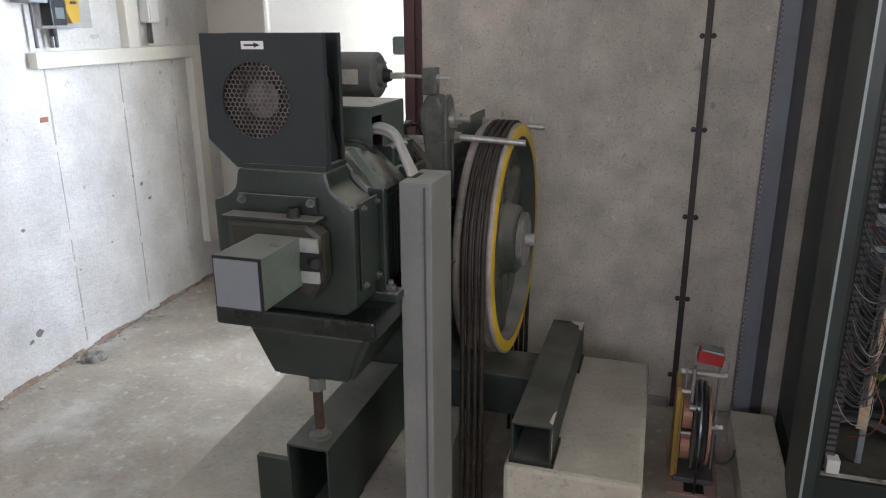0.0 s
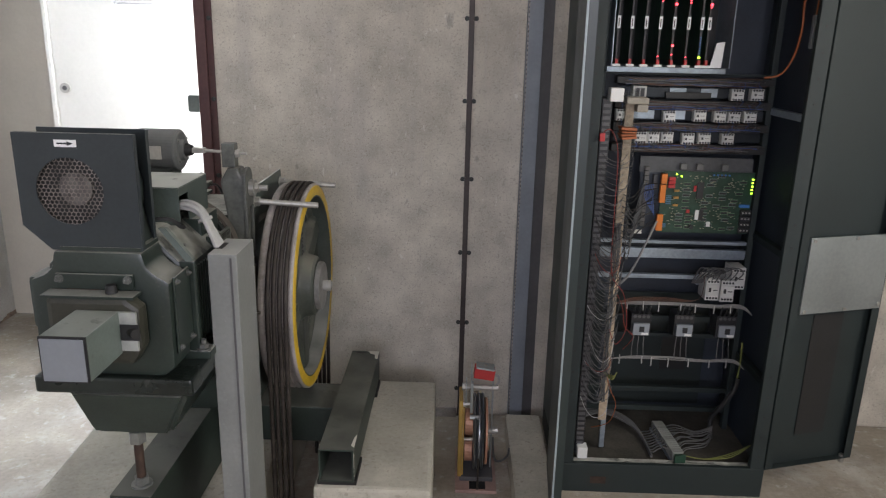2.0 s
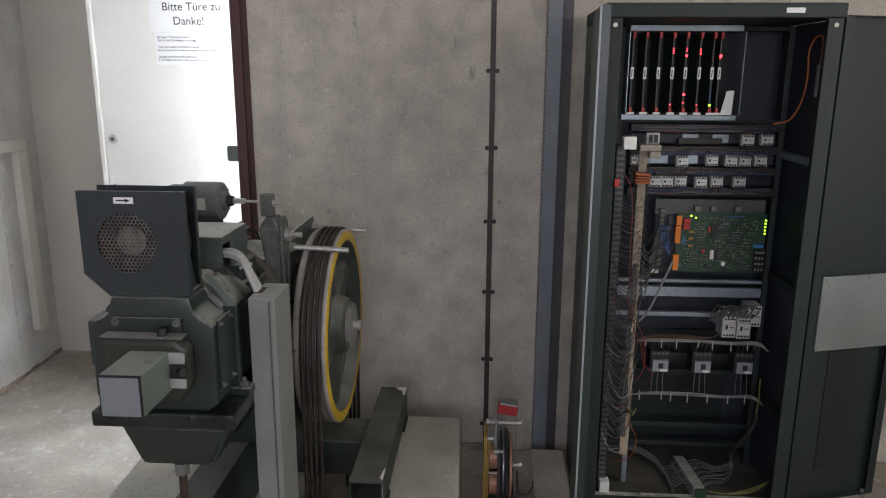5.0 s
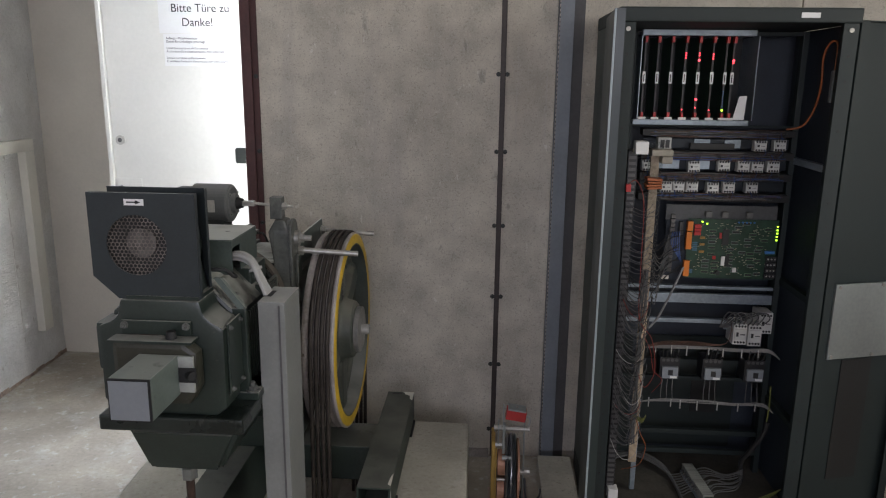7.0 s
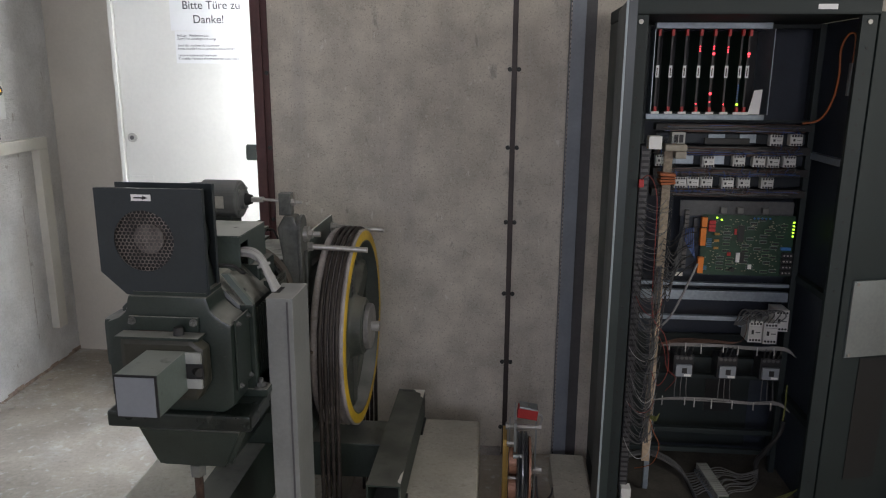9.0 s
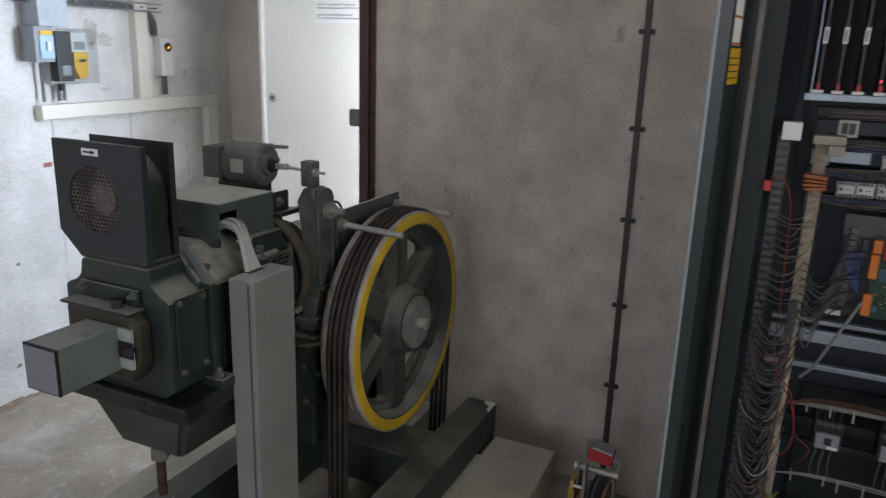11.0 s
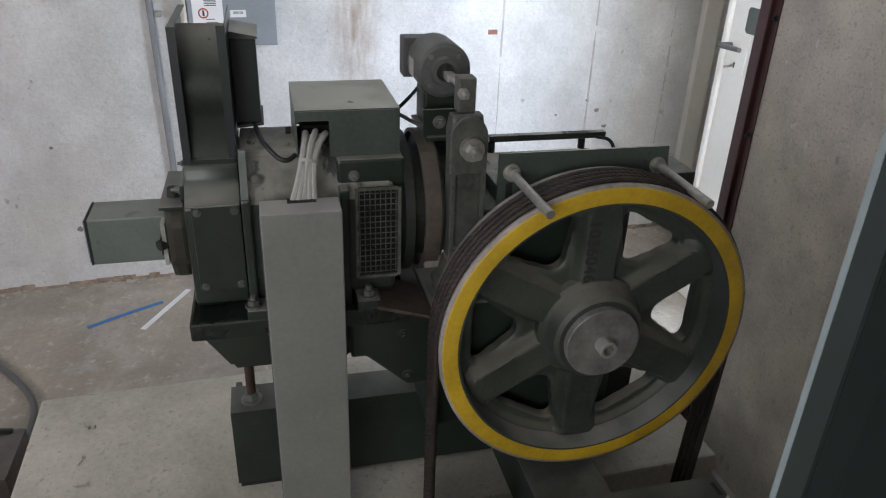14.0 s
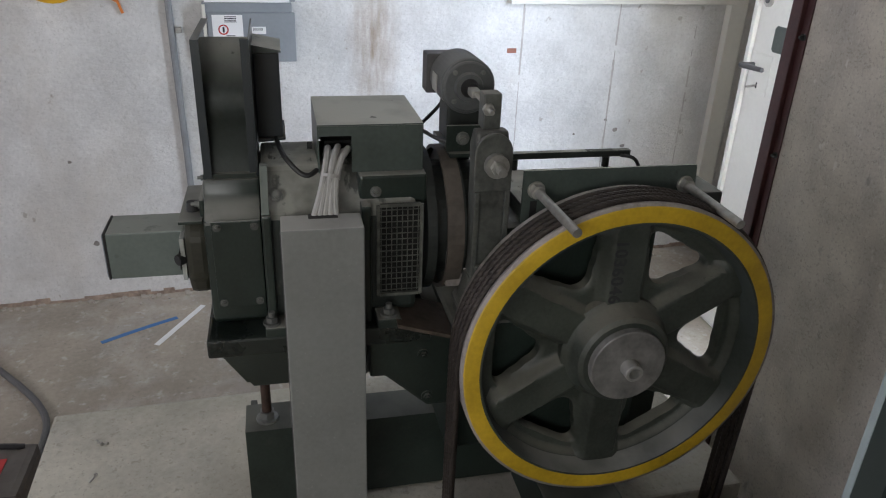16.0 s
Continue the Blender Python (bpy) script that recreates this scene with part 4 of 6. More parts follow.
for s6 in range(6):
    bm = bmesh.new()
    mid = TURNS + radians(60 * s6 + 30)
    c, s_ = math.cos(mid), math.sin(mid)
    vs = []
    for k in range(NS):
        r, a = sector_edge(k / NS)
        ox, oy = r * math.cos(a), r * math.sin(a)
        ang = math.atan2(oy, ox - HC)
        # rounded triangle, wide towards the rim
        rr = 0.046 * (1 - 0.22 * math.cos(3 * ang) + 0.06 * math.cos(6 * ang))
        ix, iy = HC + rr * 0.95 * math.cos(ang), rr * 1.35 * math.sin(ang)
        row = []
        for q in range(RINGS + 1):
            t = q / RINGS
            px_, py_ = ox + (ix - ox) * t, oy + (iy - oy) * t
            row.append((px_, py_, web_height(px_, py_) - 0.005 * max(0.0, (t - 0.9) / 0.1)))
        row += [(ix, iy, 0.104), (ox, oy, 0.104)]
        vs.append([bm.verts.new((x, SC.y + px_ * c - py_ * s_, SC.z + px_ * s_ + py_ * c)) for px_, py_, x in row])
    for k in range(NS):
        a, b = vs[k], vs[(k + 1) % NS]
        for q in range(len(a) - 1):
            bm.faces.new((a[q], b[q], b[q + 1], a[q + 1]))
    part("web", bm, SHEAVE, sheave, smooth=True)
num = bpy.data.curves.new("painted_number", "FONT")
num.body, num.size, num.extrude = "1036046", 0.034, 0.0002
num.offset, num.space_character = 0.0009, 1.12
num.materials.append(INK)
ob = new("painted_number", num)
ob.matrix_world = Matrix.Translation((0.1545, SC.y - 0.031, SC.z + 0.236)) @ Matrix(((0, 0, 1, 0), (0, 1, 0, 0), (-1, 0, 0, 0), (0, 0, 0, 1)))
ob.parent = sheave
ob["label"] = "black brushed number on a spoke"
bm = bmesh.new()
add_lathe(bm, (0, SC.y, SC.z), (1, 0, 0), [(0.098, 0.02), (0.098, 0.110), (0.1500, 0.112), (0.1560, 0.103), (0.164, 0.098), (0.178, 0.095), (0.189, 0.092), (0.1955, 0.084), (0.196, 0.02)], 48)
part("hub", bm, SHEAVE, sheave, smooth=True)
bm = bmesh.new()
add_lathe(bm, (0, SC.y, SC.z), (1, 0, 0), [(0.1965, 0.012), (0.1965, 0.075), (0.2105, 0.075), (0.2125, 0.073), (0.2125, 0.012)], 48)
part("hub_cover", bm, material("hub_cover_grey", (0.19, 0.185, 0.175), 0.5, 0.1, 0.25, 20), sheave, "plain grey round hub cover", smooth=True)
bm = bmesh.new()
add_lathe(bm, (0, SC.y, SC.z), (1, 0, 0), [(0.19, 0.010), (0.19, 0.0175), (0.236, 0.0175), (0.238, 0.016), (0.238, 0.011), (0.226, 0.010)], 24)
part("axle_end", bm, material("axle_grey", (0.29, 0.285, 0.265), 0.5, 0.2, 0.1), sheave, "grey hollow axle end", smooth=True)
part("shaft", cyl((0.0, SC.y, SC.z), (0.097, SC.y, SC.z), 0.06, n=32), DARK, sheave)

# four hoist ropes over the sheave, laid from six strands
def laid_rope(line, r, lay):
    """A rope of six strands along a line of points in a plane across x."""
    p = [Vector(q) for q in line]
    run_line = []
    for a, b in zip(p, p[1:]):
        n = max(1, round((b - a).length / 0.0045))
        run_line += [a.lerp(b, k / n) for k in range(n)]
    run_line.append(p[-1])
    bm, rings, run = bmesh.new(), [], 0.0
    u = Vector((1, 0, 0))
    for i, c in enumerate(run_line):
        d = (run_line[min(i + 1, len(run_line) - 1)] - run_line[max(i - 1, 0)]).normalized()
        v = d.cross(u)
        run += (c - run_line[i - 1]).length if i else 0
        ring = []
        for k in range(18):
            a = 2 * math.pi * k / 18
            rr = r * (0.87 + 0.13 * math.cos(6 * (a - 2 * math.pi * run / lay)))
            ring.append(bm.verts.new(c + rr * (math.cos(a) * u + math.sin(a) * v)))
        rings.append(ring)
    for a, b in zip(rings, rings[1:]):
        for k in range(18):
            j = (k + 1) % 18
            bm.faces.new((a[k], a[j], b[j], b[k]))
    return bm


for k in range(4):
    c = 0.1175 + 0.0163 * k
    line = [(c, SC.y - SR - 0.001, 0.0), (c, SC.y - SR - 0.001, SC.z)]
    for i in range(1, 48):
        a = radians(180 - 180 * i / 48)
        line.append((c, SC.y + (SR + 0.001) * math.cos(a), SC.z + (SR + 0.001) * math.sin(a)))
    line += [(c, SC.y + SR + 0.001, SC.z), (c, SC.y + SR - 0.032, 0.0)]
    tagged(finish("hoist_rope", laid_rope(line, 0.0070, 0.075), ROPE, smooth=True), "dark oily steel hoist rope over the sheave", "rope", "hoist ropes")

# cable trunk standing in front of the motor
trk = thing("cable_riser", (0.1, 2.35, 0.28), "grey sheet metal cable trunk standing upright with white cables", "cable duct")
bm = prism([(0.072, 2.288), (0.138, 2.288), (0.138, 2.425), (0.072, 2.425)], "z", 0.28, 1.053, 0.0025)
part("body", bm, TRUNK, trk)
part("seam", box(0.122, 0.1265, 2.2862, 2.2876, 0.29, 1.045), DARKGREY, trk)
part("notch", box(0.0715, 0.092, 2.335, 2.385, 1.046, 1.0536), BLACK, trk)
for k in range(5):
    y = 2.343 + 0.010 * k
    dz = (0.006, -0.004, 0.008, -0.002, 0.004)[k]
    part("cable", tube([(-0.06, 2.375 + 0.009 * k, 1.115), (-0.015, 2.378 + 0.009 * k, 1.138 + dz), (0.028, 2.372 + 0.006 * k, 1.128 + dz), (0.055, 2.360 + 0.006 * k, 1.09), (0.079, y, 1.045)], 0.0058, 8, 5), WIRE_WHITE, trk, "white insulated cable", smooth=True)
part("cable_tie", (lambda b: (add_lathe(b, (0.042, 2.378, 1.110), (0.42, -0.2, -0.88), [(-0.003, 0.0150), (0.003, 0.0150), (0.003, 0.0172), (-0.003, 0.0172)], 20), b)[1])(bmesh.new()), WIRE_WHITE, trk)

# ---- control cabinet, shell ----
KNOWN = {ob.name for ob in bpy.data.objects}
CX0, CX1, CY0, CY1, CZ0, CZ1 = 0.985, 1.700, 3.0, 3.47, 0.0, 1.80
cab = thing("control_cabinet", (1.34, 3.2, 0.0), "dark green steel lift control cabinet with both doors open", "cabinet")
bm = box(CX0, CX0 + 0.004, CY0 + 0.02, CY1, 0.09, CZ1 - 0.045)
part("side_panel", bm, CAB_SIDE, cab)
part("side_panel", box(CX1 - 0.004, CX1, CY0 + 0.02, CY1, 0.09, CZ1 - 0.045), CAB_DARK, cab)
part("back_panel", box(CX0 + 0.005, CX1 - 0.005, CY1 - 0.006, CY1 - 0.002, 0.06, CZ1 - 0.045), CAB_DARK, cab)
part("roof", box(CX0 - 0.002, CX1 + 0.002, CY0 - 0.004, CY1, CZ1 - 0.044, CZ1, 0.006), CAB_GREEN, cab)
part("floor_plate", box(CX0 + 0.005, CX1 - 0.005, CY0 + 0.02, CY1 - 0.007, 0.088, 0.092), material("cabinet_floor_dust", (0.055, 0.050, 0.040), 0.9, 0, 0.3), cab)
part("base_rail", box(CX0, CX1, CY0, CY0 + 0.018, 0.0, 0.112, 0.003), CAB_GREEN, cab)
part("base_lip", box(CX0 + 0.03, CX1 - 0.03, CY0 + 0.0185, CY0 + 0.05, 0.1, 0.106), DUSTY, cab)
part("base_slot", box(1.10, 1.155, CY0 - 0.001, CY0 - 0.0002, 0.035, 0.062), RUST, cab)
part("base_side", box(CX0, CX0 + 0.018, CY0 + 0.019, CY1, 0.0, 0.087, 0.003), CAB_GREEN, cab)
part("base_side", box(CX1 - 0.018, CX1, CY0 + 0.019, CY1, 0.0, 0.087, 0.003), CAB_GREEN, cab)
for x0 in (CX0 + 0.0045, CX1 - 0.0505):
    post = part("front_post", box(x0, x0 + 0.046, CY0, CY0 + 0.022, 0.1125, CZ1 - 0.0445, 0.002), CAB_GREEN, cab)
    for z in np.arange(0.16, 1.72, 0.075):
        part("hole", cyl((x0 + 0.023, CY0 - 0.0012, z), (x0 + 0.023, CY0 - 0.0003, z), 0.004, n=10), BLACK, post)
    part("screw", cyl((x0 + 0.023, CY0 - 0.004, 1.735), (x0 + 0.023, CY0, 1.735), 0.007, n=12), STEEL, post)
for z in (0.40, 0.86, 1.30):
    part("side_strut", box(CX1 - 0.030, CX1 - 0.006, CY0 + 0.03, CY1 - 0.01, z, z + 0.022), RAIL_STEEL if z > 1 else CAB_GREEN, cab)
part("roof_label", box(1.52, 1.575, CY0 - 0.0062, CY0 - 0.0045, CZ1 - 0.030, CZ1 - 0.015), PAPER, cab)


def cab_door(hx, hy, angle, left):
    """A cabinet door of sheet metal with a folded edge, built from the hinge outwards and turned about it."""
    W, T, Z0, Z1 = (0.334 if left else 0.362), 0.028, 0.105, CZ1 - 0.035
    m = Matrix.Translation((hx, hy, 0)) @ Matrix.Rotation(radians(angle), 4, "Z") @ Matrix.Diagonal((1, 1 if left else -1, 1, 1))
    d = part("door", box(0.0, W, -T, -T + 0.003, Z0, Z1, 0.001, m), CAB_SIDE if left else CAB_GREEN, cab, "open dark green cabinet door")
    bm = box(W - 0.003, W, -T + 0.0035, 0, Z0, Z1, 0, m)
    part("door_lip", box(W - 0.03, W - 0.0035, -0.003, 0, Z0, Z1, 0, m), CAB_GREEN, d)
    add_box(bm, 0.0, 0.003, -T + 0.0035, 0, Z0, Z1, 0, m)
    add_box(bm, 0.0035, 0.03, -0.003, 0, Z0, Z1, 0, m)
    add_box(bm, 0.0035, W - 0.0035, -T + 0.0035, 0, Z0, Z0 + 0.003, 0, m)
    add_box(bm, 0.0035, W - 0.0035, -T + 0.0035, 0, Z1 - 0.003, Z1, 0, m)
    part("door_frame", bm, CAB_SIDE if left else CAB_GREEN, d)
    if left:
        # thin pale strip paints the light caught along the door's outer edge
        part("worn_edge", box(W - 0.002, W + 0.0008, -T - 0.0008, -T + 0.005, Z0, Z1, 0, m), CAB_EDGE, d, "bright edge line, a painted highlight")
    part("vent_slot", box(0.12, 0.240, -T + 0.0035, -T + 0.006, 0.215, 0.664, 0, m), BLACK, d)
    return d, m


ld, lm = cab_door(CX0 - 0.012, CY0 - 0.002, -94.7, True)
rd, rm = cab_door(CX1 + 0.004, CY0 + 0.006, 16.5, False)
part("cover_plate", box(0.032, 0.352, -0.006, 0.0035, 0.683, 0.942, 0.001, rm @ Matrix.Translation((0, 0.004, 0))), ZINC, rd, "bare zinc cover plate screwed on")

for u_, z_ in ((0.045, 0.693), (0.34, 0.70), (0.045, 0.932), (0.34, 0.93), (0.21, 0.934), (0.205, 0.691)):
    part("screw", cyl(rm @ Vector((u_, 0.0075, z_)), rm @ Vector((u_, 0.0115, z_)), 0.006, n=10), STEEL, rd)
# ---- inside the cabinet ----
def wires(n, fn, r, mat, name, parent, label=""):
    """One harness: n thin wires, each through points from fn(i)."""
    if n <= 16 and name != "loom":
        for i in range(n):
            ob = part(name, tube(fn(i), r, 6, 4), mat, parent, label)
        return ob
    bm = bmesh.new()
    for i in range(n):
        add_tube(bm, fn(i), r, 5, 4)
    return part("loom", bm, mat, parent, label)


rnd = random.Random(7)
U = rnd.uniform
YP = 3.285
mp = part("mounting_frame", box(1.08, 1.10, 3.30, 3.33, 0.095, 1.75, 0.002), CAB_GREEN, cab)
part("mounting_frame", box(1.655, 1.675, 3.30, 3.33, 0.095, 1.75, 0.002), CAB_GREEN, cab)
for z, h, m_ in ((0.832, 0.012, RAIL_STEEL), (0.778, 0.036, RAIL_STEEL), (0.700, 0.016, RAIL_STEEL), (0.470, 0.016, CAB_GREEN), (0.245, 0.020, CAB_GREEN), (0.165, 0.018, CAB_GREEN)):
    part("cross_rail", box(1.102, 1.653, 3.302, 3.322, z, z + h, 0.002), m_, cab)
for x0, x1 in ((1.13, 1.19), (1.22, 1.60)):
    part("back_plate", box(x0, x1, 3.440, 3.452, 0.13, 0.60, 0.002), CAB_GREEN, cab)
part("cutout", box(1.43, 1.53, 3.436, 3.4395, 0.28, 0.42), BLACK, cab)

# card rack
rack = thing("card_rack", (1.30, 3.29, 1.44), "open aluminium card rack with eight circuit cards and red lights", "electronics rack")
part("rail", box(1.095, 1.490, 3.27, 3.30, 1.432, 1.450, 0.002), RAIL_STEEL, rack, "bright lower rack rail")
part("rail", box(1.110, 1.490, 3.27, 3.30, 1.732, 1.752, 0.002), RAIL_STEEL, rack)
part("support", box(1.095, 1.68, 3.301, 3.312, 1.425, 1.4315), CAB_GREEN, rack)
part("end_plate", box(1.108, 1.111, 3.27, 3.44, 1.4505, 1.7315), RAIL_STEEL, rack)
part("end_plate", box(1.498, 1.501, 3.27, 3.44, 1.4505, 1.7315), RAIL_STEEL, rack)
part("back_board", box(1.112, 1.497, 3.435, 3.439, 1.4505, 1.7315), BLACK, rack)
part("paper_strip", prism([(1.432, 1.452), (1.470, 1.452), (1.474, 1.535), (1.448, 1.532)], "y", 3.262, 3.2645), PAPER, rack, "folded paper card")
leds = {3: (1.675, 1.667, 1.659, 1.485), 4: (1.675, 1.667, 1.651, 1.520, 1.492), 5: (1.672, 1.664, 1.656, 1.484), 7: (1.651, 1.643)}
for i, x in enumerate((1.124, 1.168, 1.214, 1.261, 1.306, 1.353, 1.397, 1.421)):
    card = part("card", box(x - 0.0008, x + 0.0008, 3.285, 3.43, 1.455, 1.728), material("card_%s" % "abcdefgh"[i], (0.02, 0.05, 0.035), 0.5, 0, 0.1) if i == 0 else PCB, rack)
    part("card_front", box(x - 0.003, x + 0.003, 3.278, 3.2845, 1.455, 1.728), CHIP, card)
    part("ejector", box(x - 0.0045, x + 0.0045, 3.265, 3.2845, 1.7085, 1.730, 0.001), RED, card)
    part("ejector", box(x - 0.0045, x + 0.0045, 3.265, 3.2845, 1.453, 1.475, 0.001), RED, card)
    part("tag", box(x - 0.0055, x + 0.0055, 3.2745, 3.2775, 1.572, 1.612), PAPER, card, "white paper tag")
    part("tag_bar", box(x - 0.002, x + 0.001, 3.2736, 3.2744, 1.578, 1.604), INK, card)
    part("guide", box(x - 0.013, x + 0.013, 3.262, 3.2695, 1.4505, 1.459, 0.001), WHITE_PLASTIC, card)
    for z in leds.get(i, ()):
        big = z in (1.651, 1.520) and i in (4, 7)
        part("lamp", cyl((x, 3.277, z), (x, 3.272 if not big else 3.270, z), 0.0042 if big else 0.0022, n=8), LED_RED, card, "lit red lamp")
    if i == 6:
        part("lamp", cyl((x, 3.277, 1.484), (x, 3.271, 1.484), 0.0042, n=8), LED_GREEN, card, "lit green lamp")
        for k in range(7):
            part("resistor", box(x - 0.002, x + 0.002, 3.2745, 3.2775, 1.495 + 0.0085 * k, 1.499 + 0.0085 * k), BLUE, card)
part("grey_bracket", box(1.49, 1.66, 3.305, 3.318, 1.735, 1.748), CAB_GREEN, rack)


# contactors
def contactor(w, h, d, body, name, label):
    root = thing(name, (0, 0, 0), label, "contactor", "contactors in the cabinet")
    part("body", box(-w / 2, w / 2, 0, d, -h / 2, h / 2, 0.0015), body, root)
    if body is CHIP:
        part("face", box(-w * 0.40, w * 0.40, -0.012, -0.0002, -h * 0.42, h * 0.10, 0.001), GREYBOX, root)
        part("button", box(-w * 0.10, w * 0.14, -0.0145, -0.0122, -h * 0.26, -h * 0.02), CHIP, root)
        part("print", box(w * 0.02, w * 0.36, -0.0128, -0.0122, -h * 0.40, -h * 0.30), WHITE_PLASTIC, root)
    else:
        part("face", box(-w * 0.42, w * 0.42, -0.006, -0.0002, -h * 0.26, h * 0.26, 0.001), body, root)
        part("button", box(-w * 0.32, -w * 0.16, -0.0085, -0.0062, -h * 0.08, h * 0.12), CHIP, root)
        part("print", box(-w * 0.02, w * 0.32, -0.0068, -0.0062, -h * 0.02, h * 0.03), DARKGREY, root)
    for sgn in (-1, 1):
        for k in range(4):
            x = (k - 1.5) * w * 0.22
            part("terminal", cyl((x, -0.0022, sgn * h * 0.38), (x, -0.0004, sgn * h * 0.38), w * 0.085, n=8), CHIP if body is not CHIP else DARKGREY, root)
    return root


CREAM = material("contactor_white", (0.52, 0.52, 0.50), 0.5, 0, 0.06, vary=0.12)
small = contactor(0.041, 0.038, 0.030, CREAM, "contactor", "small off-white contactor on a steel rail")


def px_x(p):
    return 1.189 + (p - 1145) * 0.00201


spots = [(px_x(p), z) for z, row in ((1.368, (1316, 1348)), (1.293, (1128, 1207, 1258, 1291, 1315, 1341)), (1.220, (1162, 1184, 1207, 1242, 1270, 1309))) for p in row]
DIN = material("din_rail", (0.022, 0.027, 0.033), 0.4, 0.5, 0.15)
for x0, x1, z in ((1.315, 1.37, 1.368), (1.42, 1.475, 1.368), (1.15, 1.27, 1.293), (1.325, 1.375, 1.293)):
    part("rail_piece", box(x0, x1, YP - 0.006, YP - 0.0005, z - 0.014, z + 0.016, 0.001), RAIL_STEEL, cab)
first = True
for x, z in spots:
    m = pose(x, YP - 0.036 + U(-0.004, 0.004), z + U(-0.003, 0.003), 0, U(-2, 2), 0)
    if first:
        small.matrix_basis = m
        first = False
    else:
        copy_thing(small, m)
for z in (1.368, 1.293, 1.220):
    part("din_rail", box(1.14, 1.64, YP, YP + 0.008, z - 0.017, z + 0.017, 0.001), DIN, cab, "steel top-hat rail")
    part("wire_duct", box(1.13, 1.65, YP - 0.03, YP + 0.02, z - 0.052, z - 0.026, 0.002), BLACK, cab)
part("wire_duct", box(1.13, 1.65, YP - 0.03, YP + 0.02, 1.396, 1.418, 0.002), BLACK, cab)
for x0, x1, z in ((1.16, 1.22, 1.330), (1.30, 1.45, 1.35), (1.36, 1.45, 1.185)):
    part("duct_mass", box(x0, x1, YP - 0.02, YP - 0.0005, z, z + 0.02), BLACK, cab)
# short leads from the contactors into the ducts, and looms along them
for mat_, share in ((WIRE_BLACK, 0), (WIRE_GREY, 1), (material("brown_wire", (0.075, 0.035, 0.022), 0.5), 2), (WIRE_BLUE, 3)):
    bm = bmesh.new()
    for x, z in spots:
        for k in range(4):
            if (k + int(x * 1000)) % 4 != share:
                continue
            tx = x + (k - 1.5) * 0.0092
            for sgn in (-1, 1):
                add_tube(bm, [(tx, YP - 0.037, z + sgn * 0.016), (tx + U(-0.004, 0.004), YP - 0.048 - U(0, 0.006), z + sgn * 0.024), (tx + U(-0.008, 0.008), YP - 0.042, z + sgn * 0.033), (tx + U(-0.012, 0.012), YP - 0.034, z + sgn * 0.042)], 0.0012, 5, 3)
    for z in (1.328, 1.255, 1.186, 1.405):
        for k in range(5 if share < 3 else 2):
            z0 = z + U(-0.012, 0.012)
            add_tube(bm, [(1.17 + U(-0.02, 0.02), YP - 0.033, z0)] + [(1.17 + 0.085 * q + U(-0.02, 0.02), YP - 0.034 - U(0, 0.008), z0 + U(-0.006, 0.006)) for q in range(1, 5)] + [(1.60 + U(-0.03, 0.03), YP - 0.033, z0 + U(-0.006, 0.006))], 0.0013, 5, 3)
    part("loom", bm, mat_, cab)["kind"] = "stuff"
mod = thing("rail_socket", (1.205, YP, 1.37), "grey square socket module on a rail", "socket")
part("body", box(1.183, 1.229, YP - 0.04, YP - 0.0005, 1.347, 1.390, 0.002), material("grey_module", (0.36, 0.36, 0.34), 0.5), mod)
part("recess", box(1.191, 1.205, YP - 0.0415, YP - 0.0402, 1.355, 1.382), CHIP, mod)
part("recess", box(1.208, 1.222, YP - 0.0415, YP - 0.0402, 1.355, 1.382), CHIP, mod)
big = contactor(0.072, 0.085, 0.07, CHIP, "power_contactor", "black power contactor with a pale grey front")
for k, x in enumerate((1.285, 1.440, 1.592)):
    m = pose(x, YP - 0.055, 0.545)
    if k == 0:
        big.matrix_basis = m
    else:
        copy_thing(big, m)
mid = contactor(0.048, 0.080, 0.08, CREAM, "relay_block", "off-white relay block with wires on top")
for k, (x, z, dy) in enumerate(((1.524, 0.688, 0), (1.577, 0.684, 0.0), (1.622, 0.722, 0.03))):
    m = pose(x, YP - 0.06 + dy, z)
    if k == 0:
        mid.matrix_basis = m
    else:
        copy_thing(mid, m)
part("cross_rail", box(1.102, 1.653, 3.3005, 3.318, 0.535, 0.555), CAB_GREEN, cab)
part("cross_rail", box(1.49, 1.653, 3.3005, 3.318, 0.68, 0.698), RAIL_STEEL, cab)

# circuit board
pcb = thing("circuit_board", (1.48, YP, 0.99), "large green circuit board with orange connectors and lit lamps", "circuit board")
BY = 3.262
part("board", box(1.316, 1.648, BY, BY + 0.003, 0.886, 1.104, 0.0005), PCB, pcb)
PLATE = material("dusty_plate", (0.075, 0.077, 0.08), 0.5, 0.2, 0.25)
part("stand_plate", box(1.235, 1.645, BY + 0.02, BY + 0.024, 1.095, 1.150), PLATE, pcb, "grey sheet steel carrier")
part("stand_plate", box(1.24, 1.64, BY + 0.020, BY + 0.023, 0.880, 1.0945), CAB_DARK, pcb)
part("stand_plate", box(1.225, 1.262, BY + 0.012, BY + 0.0195, 0.875, 0.888), OFFWHITE, pcb)
for k in range(13):
    part("terminal", box(1.252, 1.268, BY + 0.004, BY + 0.0195, 0.905 + 0.0165 * k, 0.919 + 0.0165 * k, 0.001), material("plug_grey_%d" % k, (0.10, 0.095, 0.09), 0.5) if k == 0 else bpy.data.materials["plug_grey_0"], pcb)
part("plug", box(1.285, 1.300, BY + 0.002, BY + 0.0195, 1.035, 1.090, 0.002), PLATE, pcb)
